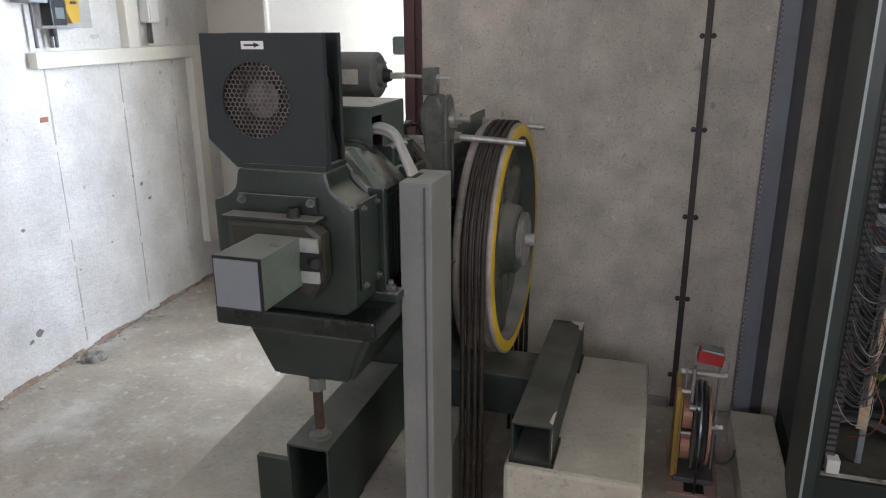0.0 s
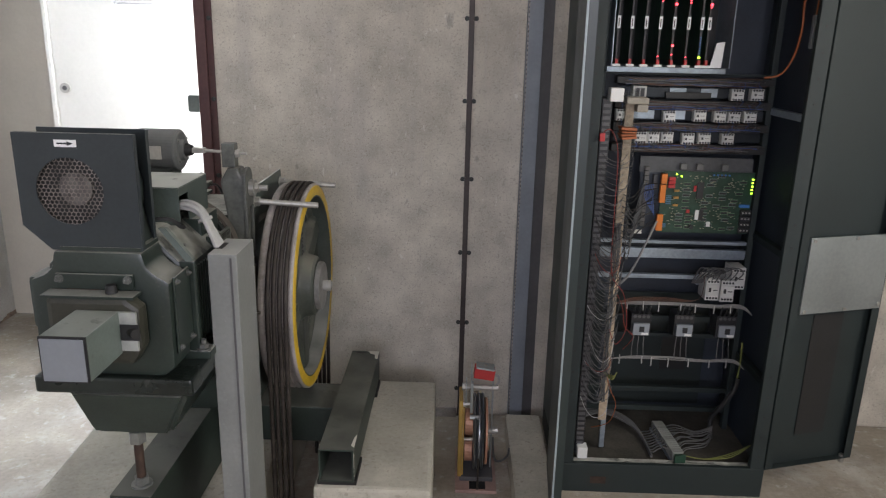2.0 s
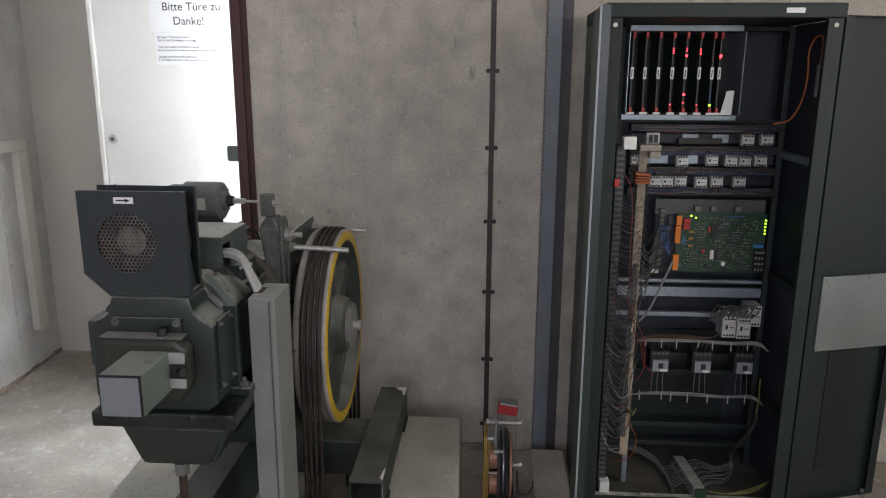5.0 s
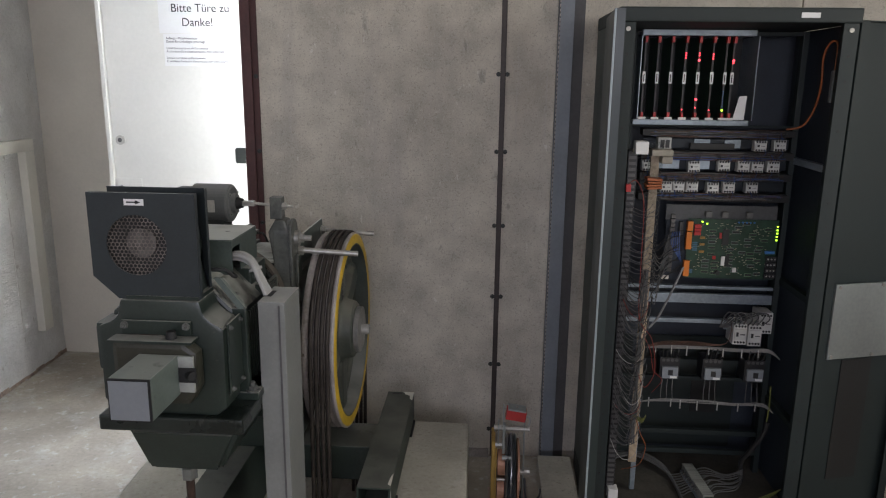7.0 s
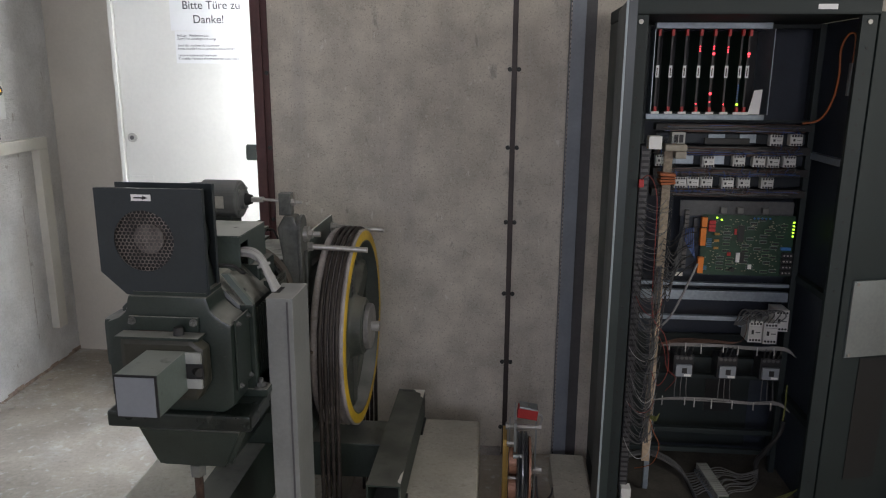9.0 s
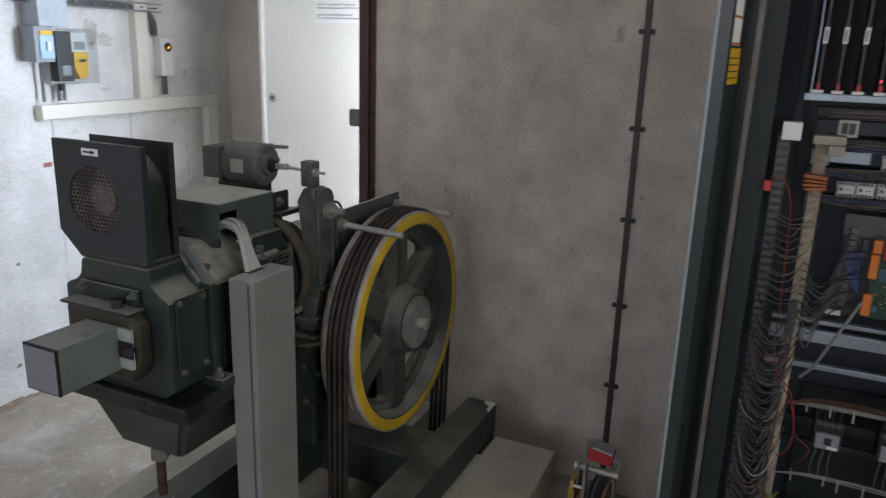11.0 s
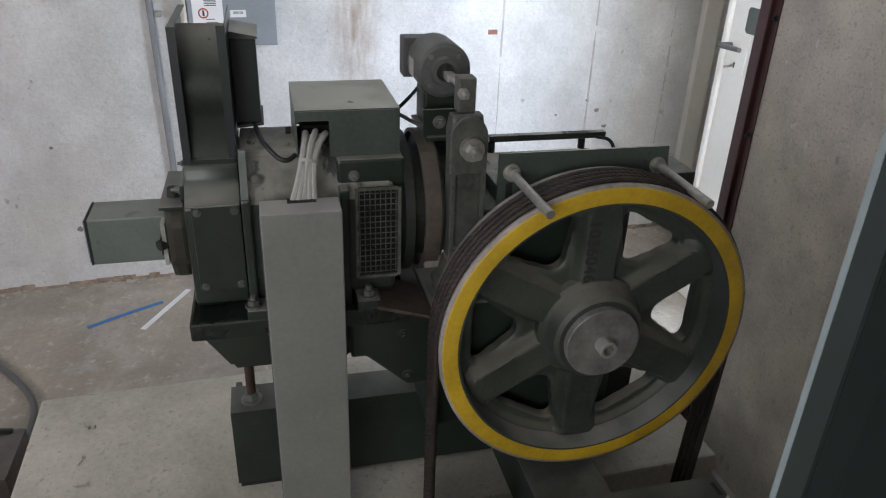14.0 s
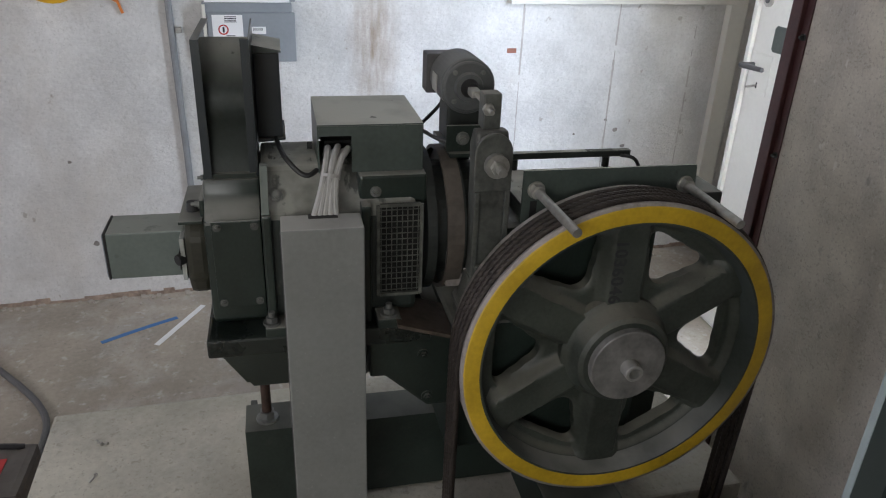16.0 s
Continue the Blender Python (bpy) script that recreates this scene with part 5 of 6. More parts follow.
for x in (1.39, 1.45, 1.54):
    part("standoff_cap", box(x - 0.012, x + 0.012, BY + 0.002, BY + 0.0195, 1.108, 1.130, 0.004), material("pale_cap_%d" % int(x * 100), (0.13, 0.13, 0.125), 0.6), pcb)
for x in (1.33, 1.635):
    for z in (0.897, 1.094):
        part("spacer", cyl((x, BY + 0.003, z), (x, BY + 0.02, z), 0.004, n=8), STEEL, pcb)
for x0, x1, z0, z1 in ((1.309, 1.329, 1.062, 1.096), (1.308, 1.328, 0.995, 1.058), (1.307, 1.328, 0.895, 0.952)):
    part("connector", box(x0, x1, BY - 0.018, BY - 0.0003, z0, z1, 0.001), ORANGE, pcb, "orange plug connector")
for k in range(3):
    part("relay", box(1.337, 1.361, BY - 0.014, BY - 0.0003, 1.046 + 0.0135 * k, 1.0575 + 0.0135 * k, 0.001), RED, pcb, "red relay")
PALEBLUE = material("pale_blue_part", (0.07, 0.17, 0.26), 0.5)
for x, z, w, h in ((1.345, 1.005, 0.018, 0.034), (1.338, 0.912, 0.012, 0.016)):
    for k in range(5):
        part("resistor", box(x - w / 2, x + w / 2, BY - 0.005, BY - 0.0003, z - h / 2 + h * k / 5, z - h / 2 + h * (k + 0.55) / 5), PALEBLUE, pcb)
for z in (1.036, 1.012, 0.985):
    part("fuse", box(1.362, 1.380, BY - 0.008, BY - 0.0003, z - 0.004, z + 0.004, 0.001), material("amber_part_%d" % int(z * 1000), (0.42, 0.22, 0.05), 0.5), pcb)
chips = [(1.408, 1.06), (1.408, 1.04), (1.408, 1.02), (1.408, 1.0), (1.408, 0.975), (1.39, 0.95), (1.39, 0.93), (1.39, 0.91), (1.478, 0.995), (1.478, 0.975), (1.478, 0.955), (1.478, 0.935), (1.50, 0.915), (1.54, 1.01), (1.54, 1.03), (1.555, 1.05), (1.58, 0.99), (1.58, 0.955), (1.56, 0.935), (1.60, 1.03), (1.61, 1.07), (1.50, 1.075), (1.53, 1.09)]
SILK = material("board_print_pale", (0.10, 0.17, 0.10), 0.6)
PINS = material("tinned_pins", (0.15, 0.19, 0.17), 0.4, 0.4)
for col, x in enumerate((1.395, 1.425, 1.492, 1.522, 1.553, 1.585)):
    for row in range(9):
        z = 0.902 + 0.0195 * row + (0.004 if col % 2 else 0)
        if (col == 1 and 2 < row < 6) or (col == 2 and row < 3) or U(0, 1) < 0.12:
            continue
        chips.append((x, z))
chips = [c for k, c in enumerate(chips) if all(abs(c[0] - d[0]) > 0.026 or abs(c[1] - d[1]) > 0.0135 for d in chips[:k])]
for x, z in chips:
    part("socket", box(x - 0.0135, x + 0.0135, BY - 0.0015, BY - 0.0003, z - 0.0062, z + 0.0062), PINS if U(0, 1) < 0.6 else SILK, pcb)
    part("chip", box(x - 0.012, x + 0.012, BY - 0.004, BY - 0.0003, z - 0.0035, z + 0.0035, 0.0005), CHIP, pcb)
part("processor", box(1.445, 1.468, BY - 0.005, BY - 0.0003, 1.01, 1.068, 0.0005), CHIP, pcb)
part("chip_label", box(1.433, 1.441, BY - 0.006, BY - 0.0003, 1.035, 1.055), RED, pcb)
part("eprom", box(1.462, 1.476, BY - 0.006, BY - 0.0003, 0.932, 0.972), CHIP, pcb)
part("chip_label", box(1.447, 1.460, BY - 0.0065, BY - 0.0003, 0.935, 0.969), WHITE_PLASTIC, pcb, "white label on a chip")
part("chip_label", box(1.414, 1.426, BY - 0.0065, BY - 0.0003, 0.958, 0.97), RED, pcb)
part("battery", cyl((1.436, BY - 0.012, 0.909), (1.436, BY - 0.0003, 0.909), 0.0085, n=16), CHIP, pcb)
part("trimmer", box(1.492, 1.505, BY - 0.008, BY - 0.0003, 0.912, 0.928), WHITE_PLASTIC, pcb)
for k in range(5):
    part("capacitor", cyl((1.50 + 0.014 * k, BY - 0.006, 1.094), (1.50 + 0.014 * k, BY - 0.0003, 1.094), 0.0032, n=8), BLUE, pcb)
    part("lamp", box(1.6405, 1.6465, BY - 0.005, BY - 0.0003, 1.030 + 0.0122 * k, 1.0355 + 0.0122 * k), LED_GREEN, pcb, "lit yellow-green lamp")
for x, z in ((1.366, 1.094), (1.384, 1.087)):
    part("lamp", cyl((x, BY - 0.005, z), (x, BY - 0.0003, z), 0.0035, n=8), LED_GREEN, pcb)
part("blue_block", box(1.605, 1.640, BY - 0.009, BY - 0.0003, 0.983, 0.993), BLUE, pcb)
for k in range(4):
    part("terminal", box(1.610, 1.648, BY - 0.014, BY - 0.0003, 0.893 + 0.021 * k, 0.911 + 0.021 * k, 0.001), CHIP, pcb, "black screw terminal")
    for dx in (0.617, 0.629, 0.641):
        part("screw", cyl((1 + dx, BY - 0.0155, 0.902 + 0.021 * k), (1 + dx, BY - 0.0142, 0.902 + 0.021 * k), 0.0032, n=8), STEEL, pcb)
bm = bmesh.new()
for k in range(170):
    x, z = U(1.335, 1.62), U(0.90, 1.09)
    add_box(bm, x - U(0.001, 0.004), x + U(0.001, 0.004), BY - 0.003, BY - 0.0003, z - 0.0012, z + 0.0012)
ob = part("small_components", bm, material("component_pale", (0.30, 0.28, 0.20), 0.5, vary=0.0), pcb)
ob["kind"] = "stuff"

for ob in pcb.children:
    ob.data.transform(Matrix.Translation((1.316, 0, 0)) @ Matrix.Diagonal((0.95, 1, 1, 1)) @ Matrix.Translation((-1.316, 0, 0)))

# clear cable duct with wires
duct = thing("cable_duct", (1.14, 3.10, 0.12), "clear plastic cable duct with a beige strip and many wires", "cable duct")
part("strip", box(1.135, 1.163, 3.115, 3.125, 0.22, 1.36, 0.002), material("beige_strip", (0.38, 0.30, 0.21), 0.6, 0, 0.45, 6), duct, "yellowed strip")
cover = part("cover", box(1.128, 1.168, 3.085, 3.130, 0.92, 1.385, 0.002), CLEAR, duct, "clear plastic cover")
cover.visible_shadow = False
for k, (z0, z1) in enumerate(((1.231, 1.239), (1.2405, 1.2475), (1.250, 1.256), (1.2585, 1.268))):
    part("tie", box(1.122 - 0.003 * (k % 2), 1.170, 3.080, 3.135, z0, z1, 0.003, Matrix.Translation((1.145, 3.1, 1.25)) @ Matrix.Rotation(radians(3 * k - 5), 4, "Y") @ Matrix.Translation((-1.145, -3.1, -1.25))), WIRE_ORANGE, duct, "orange wire wrap")
part("cap", box(1.125, 1.195, 3.06, 3.11, 1.342, 1.364, 0.006), material("aged_plastic", (0.34, 0.31, 0.25), 0.5, 0, 0.2), duct, "yellowed end cap")
part("cap", box(1.160, 1.195, 3.065, 3.11, 1.318, 1.3415, 0.004), bpy.data.materials["aged_plastic"], duct)
part("slotted_duct", box(1.050, 1.080, 3.06, 3.13, 0.12, 1.36, 0.002), CHIP, duct)
bm = bmesh.new()
for k in range(64):
    add_box(bm, 1.0535, 1.076, 3.058, 3.0597, 0.135 + 0.019 * k, 0.145 + 0.019 * k)
part("duct_comb", bm, DARKGREY, duct)["kind"] = "stuff"
for mat_, cnt, z0, z1, sag in ((WIRE_GREY, 60, 0.36, 0.93, 0.06), (WIRE_GREY, 16, 0.97, 1.20, 0.02), (WIRE_BLACK, 26, 0.40, 1.0, 0.05), (WIRE_WHITE, 4, 0.36, 0.80, 0.06), (WIRE_RED, 2, 0.5, 1.1, 0.04)):
    def loop(i, z0=z0, z1=z1, cnt=cnt, sag=sag):
        z = z0 + (z1 - z0) * (i + U(-0.4, 0.4)) / cnt
        s_ = sag * U(0.45, 1.1)
        x0, x1 = 1.058 + U(-0.006, 0.008), 1.140 + U(-0.01, 0.03)
        y = 3.035 + U(-0.02, 0.02)
        return [(x0, 3.055, z + 0.3 * s_), (x0 + 0.016, y, z - 0.45 * s_), (x0 + 0.045, y - 0.008, z - s_), (x1 - 0.018, y + 0.012, z - 0.75 * s_), (x1, 3.085, z + U(-0.01, 0.015))]
    wires(cnt, loop, 0.0011, mat_, "loom", duct)["kind"] = "stuff"
wires(14, lambda i: [(1.165, 3.10, 1.02 - 0.012 * i), (1.19, 3.14, 0.985 - 0.012 * i + U(-0.01, 0.01)), (1.22, 3.2, 0.97 - 0.006 * i + U(-0.015, 0.015)), (1.255, 3.26, 1.07 - 0.012 * i)], 0.0016, WIRE_GREY, "loom", duct)["kind"] = "stuff"
wires(12, lambda i: [(1.138 + U(-0.01, 0.015), 3.105 + U(-0.01, 0.01), z) for z in (0.30, 0.45, 0.62, 0.8, 0.95)], 0.0016, WIRE_GREY, "loom", duct)["kind"] = "stuff"
wires(9, lambda i: [(1.15, 3.10, 1.05 - 0.02 * i), (1.19, 3.12 + U(0, 0.05), 1.03 - 0.02 * i), (1.24, 3.2, 1.05 - 0.018 * i + U(-0.02, 0.02)), (1.30, 3.255, 1.06 - 0.018 * i)], 0.0016, WIRE_BLACK, "loom", duct)["kind"] = "stuff"
wires(5, lambda i: [(1.26 + 0.006 * i, 3.25, 1.06), (1.255 + 0.007 * i, 3.24, 1.02), (1.27 + 0.005 * i, 3.23, 0.985 - 0.008 * i)], 0.0018, WIRE_BLUE, "loom", duct)["kind"] = "stuff"
for pts, mat_ in (([(1.045, 3.02, 1.25), (1.07, 3.0, 1.27), (1.10, 3.01, 1.20), (1.11, 3.03, 1.0), (1.12, 3.04, 0.80), (1.17, 3.05, 0.72), (1.19, 3.06, 0.60), (1.165, 3.08, 0.53), (1.14, 3.09, 0.58)], WIRE_RED),
                  ([(1.15, 3.1, 0.72), (1.18, 3.1, 0.66), (1.20, 3.12, 0.58), (1.24, 3.15, 0.53), (1.22, 3.2, 0.46)], WIRE_RED),
                  ([(1.14, 3.08, 0.42), (1.16, 3.07, 0.36), (1.185, 3.08, 0.30), (1.17, 3.1, 0.22), (1.12, 3.15, 0.17)], WIRE_ORANGE)):
    part("red_wire", tube(pts, 0.0016, 6, 5), mat_, duct, "loose red wire")
part("red_clip", box(1.036, 1.052, 2.985, 2.9985, 1.235, 1.26, 0.002), RED, duct)
part("pale_box", box(1.058, 1.098, 2.985, 3.03, 1.355, 1.395, 0.002), WHITE_PLASTIC, duct, "pale plastic box")
part("upright", box(1.150, 1.168, 3.13, 3.145, 0.10, 0.55, 0.002), RAIL_STEEL, duct)
wires(5, lambda i: [(1.13, 3.09 + 0.004 * i, 0.42), (1.16, 3.06, 0.405 + 0.004 * i), (1.18, 3.09, 0.42)], 0.0015, YELGREEN, "yellow_tie", duct)
HARNESS_HOSE = material("hose_grey", (0.19, 0.19, 0.19), 0.5)
part("grey_hose", tube([(1.305, 3.24, 0.93), (1.28, 3.22, 0.88), (1.25, 3.2, 0.82), (1.22, 3.2, 0.75), (1.19, 3.2, 0.71)], 0.0042, 8, 6), HARNESS_HOSE, duct, "grey hose")

# wire harnesses of the power rows
harn = thing("wire_harness", (1.4, 3.25, 0.42), "bundled grey and red wires tied along the contactor rows", "wires")
HARNESS = material("harness_grey", (0.20, 0.195, 0.19), 0.5, 0, 0.2)
for z, sag, mat_ in ((0.640, 0.012, WIRE_WHITE), (0.430, 0.014, WIRE_WHITE)):
    wires(7, lambda i, z=z, sag=sag: [(1.17, 3.16, z + 0.01), (1.25, 3.2 + U(-0.005, 0.005), z - 0.004 + 0.0016 * i + U(-0.002, 0.002)), (1.40, 3.205, z - sag * 0.6 + 0.0016 * i + U(-0.003, 0.003)), (1.52, 3.205, z - sag + 0.0016 * i + U(-0.003, 0.003)), (1.62, 3.2, z - sag * 0.6 + 0.0016 * i + U(-0.003, 0.003)), (1.665, 3.2, z - 0.035)], 0.0017, HARNESS, "wire", harn)
    for k in range(7):
        x = 1.22 + 0.062 * k + U(-0.022, 0.022)
        lo_ = z - sag * min(1, (x - 1.17) / 0.3)
        part("cable_tie", box(x, x + 0.003, 3.194, 3.199, lo_ - U(0.014, 0.024), lo_ + 0.012, 0.0, pose(0, 0, 0)), WIRE_WHITE, harn, "white cable tie")
wires(4, lambda i: [(1.15, 3.12, 0.66), (1.24, 3.18, 0.655 + 0.004 * i), (1.36, 3.2, 0.65 + 0.004 * i), (1.47, 3.2, 0.66), (1.49, 3.22, 0.74)], 0.0013, bpy.data.materials["brown_wire"], "wire", harn)
for x in (1.285, 1.440, 1.592):
    wires(4, lambda i, x=x: [(x - 0.025 + 0.016 * i, 3.235, 0.585), (x - 0.035 + 0.018 * i, 3.205, 0.612), (x - 0.03 + 0.018 * i, 3.205, 0.635)], 0.003, WIRE_BLACK, "lead", harn)
    wires(3, lambda i, x=x: [(x - 0.02 + 0.018 * i, 3.235, 0.505), (x - 0.03 + 0.02 * i, 3.21, 0.47), (x - 0.03 + 0.022 * i, 3.205, 0.425)], 0.0018, WIRE_GREY, "lead", harn)
wires(7, lambda i: [(1.50 + 0.016 * i, 3.22, 0.725), (1.49 + 0.02 * i, 3.19, 0.755 + U(0, 0.015)), (1.47 + 0.02 * i, 3.22, 0.77), (1.46 + 0.004 * i, 3.26, 0.70)], 0.0024, WIRE_GREY, "lead", harn)
part("yellow_lead", tube([(1.645, 3.2, 0.50), (1.648, 3.2, 0.42), (1.645, 3.2, 0.36)], 0.003), YELGREEN, harn)
part("drop_hose", tube([(1.648, 3.2, 0.36), (1.64, 3.2, 0.31), (1.60, 3.22, 0.22), (1.585, 3.24, 0.17), (1.585, 3.22, 0.10)], 0.009, 8, 6), WIRE_BLACK, harn, "black drop cable")
part("orange_cable", tube([(1.60, 3.22, 1.425), (1.645, 3.2, 1.44), (1.665, 3.17, 1.50), (1.668, 3.15, 1.58), (1.66, 3.14, 1.66), (1.668, 3.12, 1.705), (1.682, 3.10, 1.70), (1.684, 3.10, 1.62)], 0.0035, 8, 6), WIRE_ORANGE, harn, "orange cable loop")
part("plug", box(1.676, 1.694, 3.09, 3.11, 1.52, 1.62, 0.003), GREYBOX, harn)

# terminal strip on the cabinet floor
ts = thing("terminal_strip", (1.40, 3.15, 0.092), "grey row of terminals with many wires on the cabinet floor", "terminal block")
tm = Matrix.Translation((1.405, 3.165, 0.092)) @ Matrix.Rotation(radians(5), 4, "Z")
part("base", box(-0.022, 0.022, -0.12, 0.12, 0.0, 0.012, 0.001, tm), RAIL_STEEL, ts)
for k in range(16):
    y = -0.112 + 0.014 * k
    part("terminal", box(-0.020, 0.020, y, y + 0.0125, 0.0125, 0.045, 0.0015, tm), material("terminal_grey", (0.22, 0.225, 0.21), 0.5, 0, 0.05, vary=0.15) if k == 0 else bpy.data.materials["terminal_grey"], ts)
part("earth_terminal", box(-0.020, 0.020, -0.135, -0.1255, 0.0, 0.045, 0.0015, tm), bpy.data.materials["circuit_board_green"], ts)
wires(14, lambda i: [tuple(tm @ Vector((0.018, -0.105 + 0.014 * i, 0.035))), (1.46, 3.10 + 0.012 * i + U(-0.006, 0.006), 0.128 + U(-0.01, 0.01)), (1.53, 3.12 + 0.009 * i + U(-0.006, 0.006), 0.118 + U(0, 0.012)), (1.58, 3.2, 0.11 + 0.004 * i)], 0.0020, WIRE_GREY, "wire", ts)
wires(9, lambda i: [tuple(tm @ Vector((-0.018, -0.06 + 0.018 * i, 0.035))), (1.36, 3.10 + 0.016 * i, 0.12), (1.335, 3.10 + 0.018 * i, 0.105), (1.325, 3.15 + 0.01 * i, 0.11)], 0.0022, WIRE_GREY, "wire", ts)
wires(3, lambda i: [(1.10, 3.35 - 0.02 * i, 0.12), (1.2, 3.36 - 0.02 * i, 0.14), (1.30, 3.30 - 0.02 * i, 0.12), (1.33, 3.18, 0.10), (1.33, 3.08, 0.10)], 0.006, WIRE_GREY, "hose", ts)
wires(3, lambda i: [(1.42, 3.05, 0.13), (1.50, 3.04, 0.12), (1.60, 3.05 + 0.01 * i, 0.125), (1.68, 3.08, 0.16)], 0.0018, YELGREEN, "earth_wire", ts)
tagged(finish("socket_box", box(1.055, 1.09, 3.03, 3.07, 0.1125, 0.155, 0.003), WHITE_PLASTIC), "small pale plastic box on the cabinet floor rail", "socket")

# stickers inside the left door
part("yellow_sticker", box(0.012, 0.275, -0.0245, -0.0235, 1.474, 1.550, 0, lm), SIGNYEL, ld, "yellow warning sticker")
for k in range(4):
    part("print", box(0.03, 0.25 - 0.02 * (k % 2), -0.0233, -0.0228, 1.486 + 0.014 * k, 1.4885 + 0.014 * k, 0, lm), INK, ld)
part("white_sticker", box(0.050, 0.160, -0.0245, -0.0235, 1.556, 1.735, 0, lm), PAPER, ld, "white sticker with orange rules")
for z in (1.557, 1.612, 1.668, 1.727):
    part("rule", box(0.052, 0.158, -0.0233, -0.0228, z, z + 0.005, 0, lm), ORANGE, ld)
pt = rm @ Vector((0.335, -0.012, 0.115))
part("foot_bolt", cyl(pt, pt - Vector((0, 0, 0.03)), 0.010, n=12), STEEL, rd)

move(since(KNOWN), pose(0.018, 0, 0))

# ---- overspeed governor beside the cabinet ----
gov = thing("overspeed_governor", (0.71, 3.1, 0.0), "small steel overspeed governor wheel with a red switch on top", "governor")
part("base_plate", box(0.645, 0.790, 2.965, 3.25, 0.0, 0.012, 0.002), material("pinkish_primer", (0.36, 0.24, 0.21), 0.6, 0, 0.15), gov, "pinkish primed base plate")
part("base_slot", box(0.695, 0.752, 2.975, 3.02, 0.0122, 0.0135), BLACK, gov)
part("foot", box(0.660, 0.778, 3.02, 3.20, 0.0125, 0.030, 0.004), DARKGREY, gov)
GC = (3.10, 0.172)
part("side_bracket", prism([(3.02, 0.0305), (3.18, 0.0305), (3.17, 0.30), (3.155, 0.315), (3.045, 0.315), (3.03, 0.30)], "x", 0.652, 0.666, 0.002), BRASS, gov, "brass-yellow upright bracket")
part("bracket_lip", box(0.6665, 0.672, 3.024, 3.030, 0.035, 0.30, 0.001), BRASS, gov)
part("side_bracket", prism([(3.085, 0.0305), (3.125, 0.0305), (3.115, 0.385), (3.092, 0.385)], "x", 0.768, 0.773), ZINC, gov)
bm = bmesh.new()
add_lathe(bm, (0.705, GC[0], GC[1]), (1, 0, 0), [(0, 0.03), (0, 0.131), (0.006, 0.136), (0.011, 0.124), (0.016, 0.136), (0.021, 0.136), (0.026, 0.124), (0.031, 0.136), (0.036, 0.131), (0.036, 0.03)], 56)
part("wheel", bm, material("governor_wheel", (0.22, 0.23, 0.24), 0.35, 0.8, 0.2), gov, "bright worn grooved wheel", smooth=True)
bm = bmesh.new()
add_lathe(bm, (0.746, GC[0], GC[1]), (1, 0, 0), [(0, 0.02), (0, 0.118), (0.008, 0.118), (0.008, 0.02)], 40)
part("ratchet_disc", bm, COPPER, gov, "thin copper-coloured ratchet disc")
part("axle", cyl((0.660, GC[0], GC[1]), (0.785, GC[0], GC[1]), 0.014, n=16), STEEL, gov)
part("axle_nut", cyl((0.7855, GC[0], GC[1]), (0.795, GC[0], GC[1]), 0.012, n=6), STEEL, gov)
for z in (0.118, 0.222):
    part("fly_weight", cyl((0.675, GC[0] - 0.03, z), (0.702, GC[0] - 0.03, z), 0.046, n=24), COPPER, gov, "copper-red fly weight")
part("weight_pin", cyl((0.668, GC[0] - 0.06, 0.17), (0.703, GC[0] - 0.06, 0.17), 0.006, n=10), STEEL, gov)
part("lever", prism([(3.030, 0.275), (3.052, 0.270), (3.062, 0.37), (3.052, 0.39), (3.034, 0.385)], "x", 0.690, 0.700, 0.002), ZINC, gov)
part("lever", prism([(3.036, 0.30), (3.050, 0.30), (3.056, 0.40), (3.040, 0.40)], "x", 0.673, 0.677, 0.001), ZINC, gov)
part("cross_bar", cyl((0.668, 3.060, 0.362), (0.778, 3.060, 0.362), 0.010, n=14), STEEL, gov)
part("bar_nut", cyl((0.660, 3.060, 0.362), (0.6675, 3.060, 0.362), 0.013, n=6), STEEL, gov)
part("bar_nut", cyl((0.7785, 3.060, 0.362), (0.786, 3.060, 0.362), 0.011, n=6), STEEL, gov)
part("pin", cyl((0.690, 3.018, 0.268), (0.722, 3.018, 0.268), 0.009, n=12), ZINC, gov)
TILT = Matrix.Translation((0.735, 3.05, 0.42)) @ Matrix.Rotation(radians(8), 4, "Y") @ Matrix.Translation((-0.735, -3.05, -0.42))
sw = part("switch_box", box(0.700, 0.770, 3.030, 3.075, 0.405, 0.441, 0.002, TILT), RED, gov, "red switch box with a grey lid")
part("switch_lid", box(0.703, 0.767, 3.027, 3.078, 0.4415, 0.448, 0.002, TILT), ZINC, sw)
part("lid_screw", cyl(TILT @ Vector((0.735, 3.05, 0.4485)), TILT @ Vector((0.735, 3.05, 0.452)), 0.005, n=10), STEEL, sw)
part("switch_arm", box(0.765, 0.7675, 3.050, 3.070, 0.362, 0.41), ZINC, gov)
part("switch_arm", box(0.690, 0.694, 3.050, 3.070, 0.39, 0.45), ZINC, gov)
part("switch_cable", tube([(0.769, 3.050, 0.415), (0.784, 3.050, 0.410), (0.786, 3.060, 0.385), (0.775, 3.070, 0.36)], 0.004), WIRE_WHITE, gov)
part("cable", tube([(0.780, 3.14, 0.12), (0.785, 3.15, 0.05), (0.795, 3.155, 0.016), (0.82, 3.16, 0.014), (0.838, 3.14, 0.05), (0.840, 3.12, 0.088)], 0.004), WIRE_GREY, gov)
part("rope", cyl((0.723, GC[0] - 0.128, 0.0125), (0.723, GC[0] - 0.128, GC[1]), 0.0035, n=8), ROPE, gov)
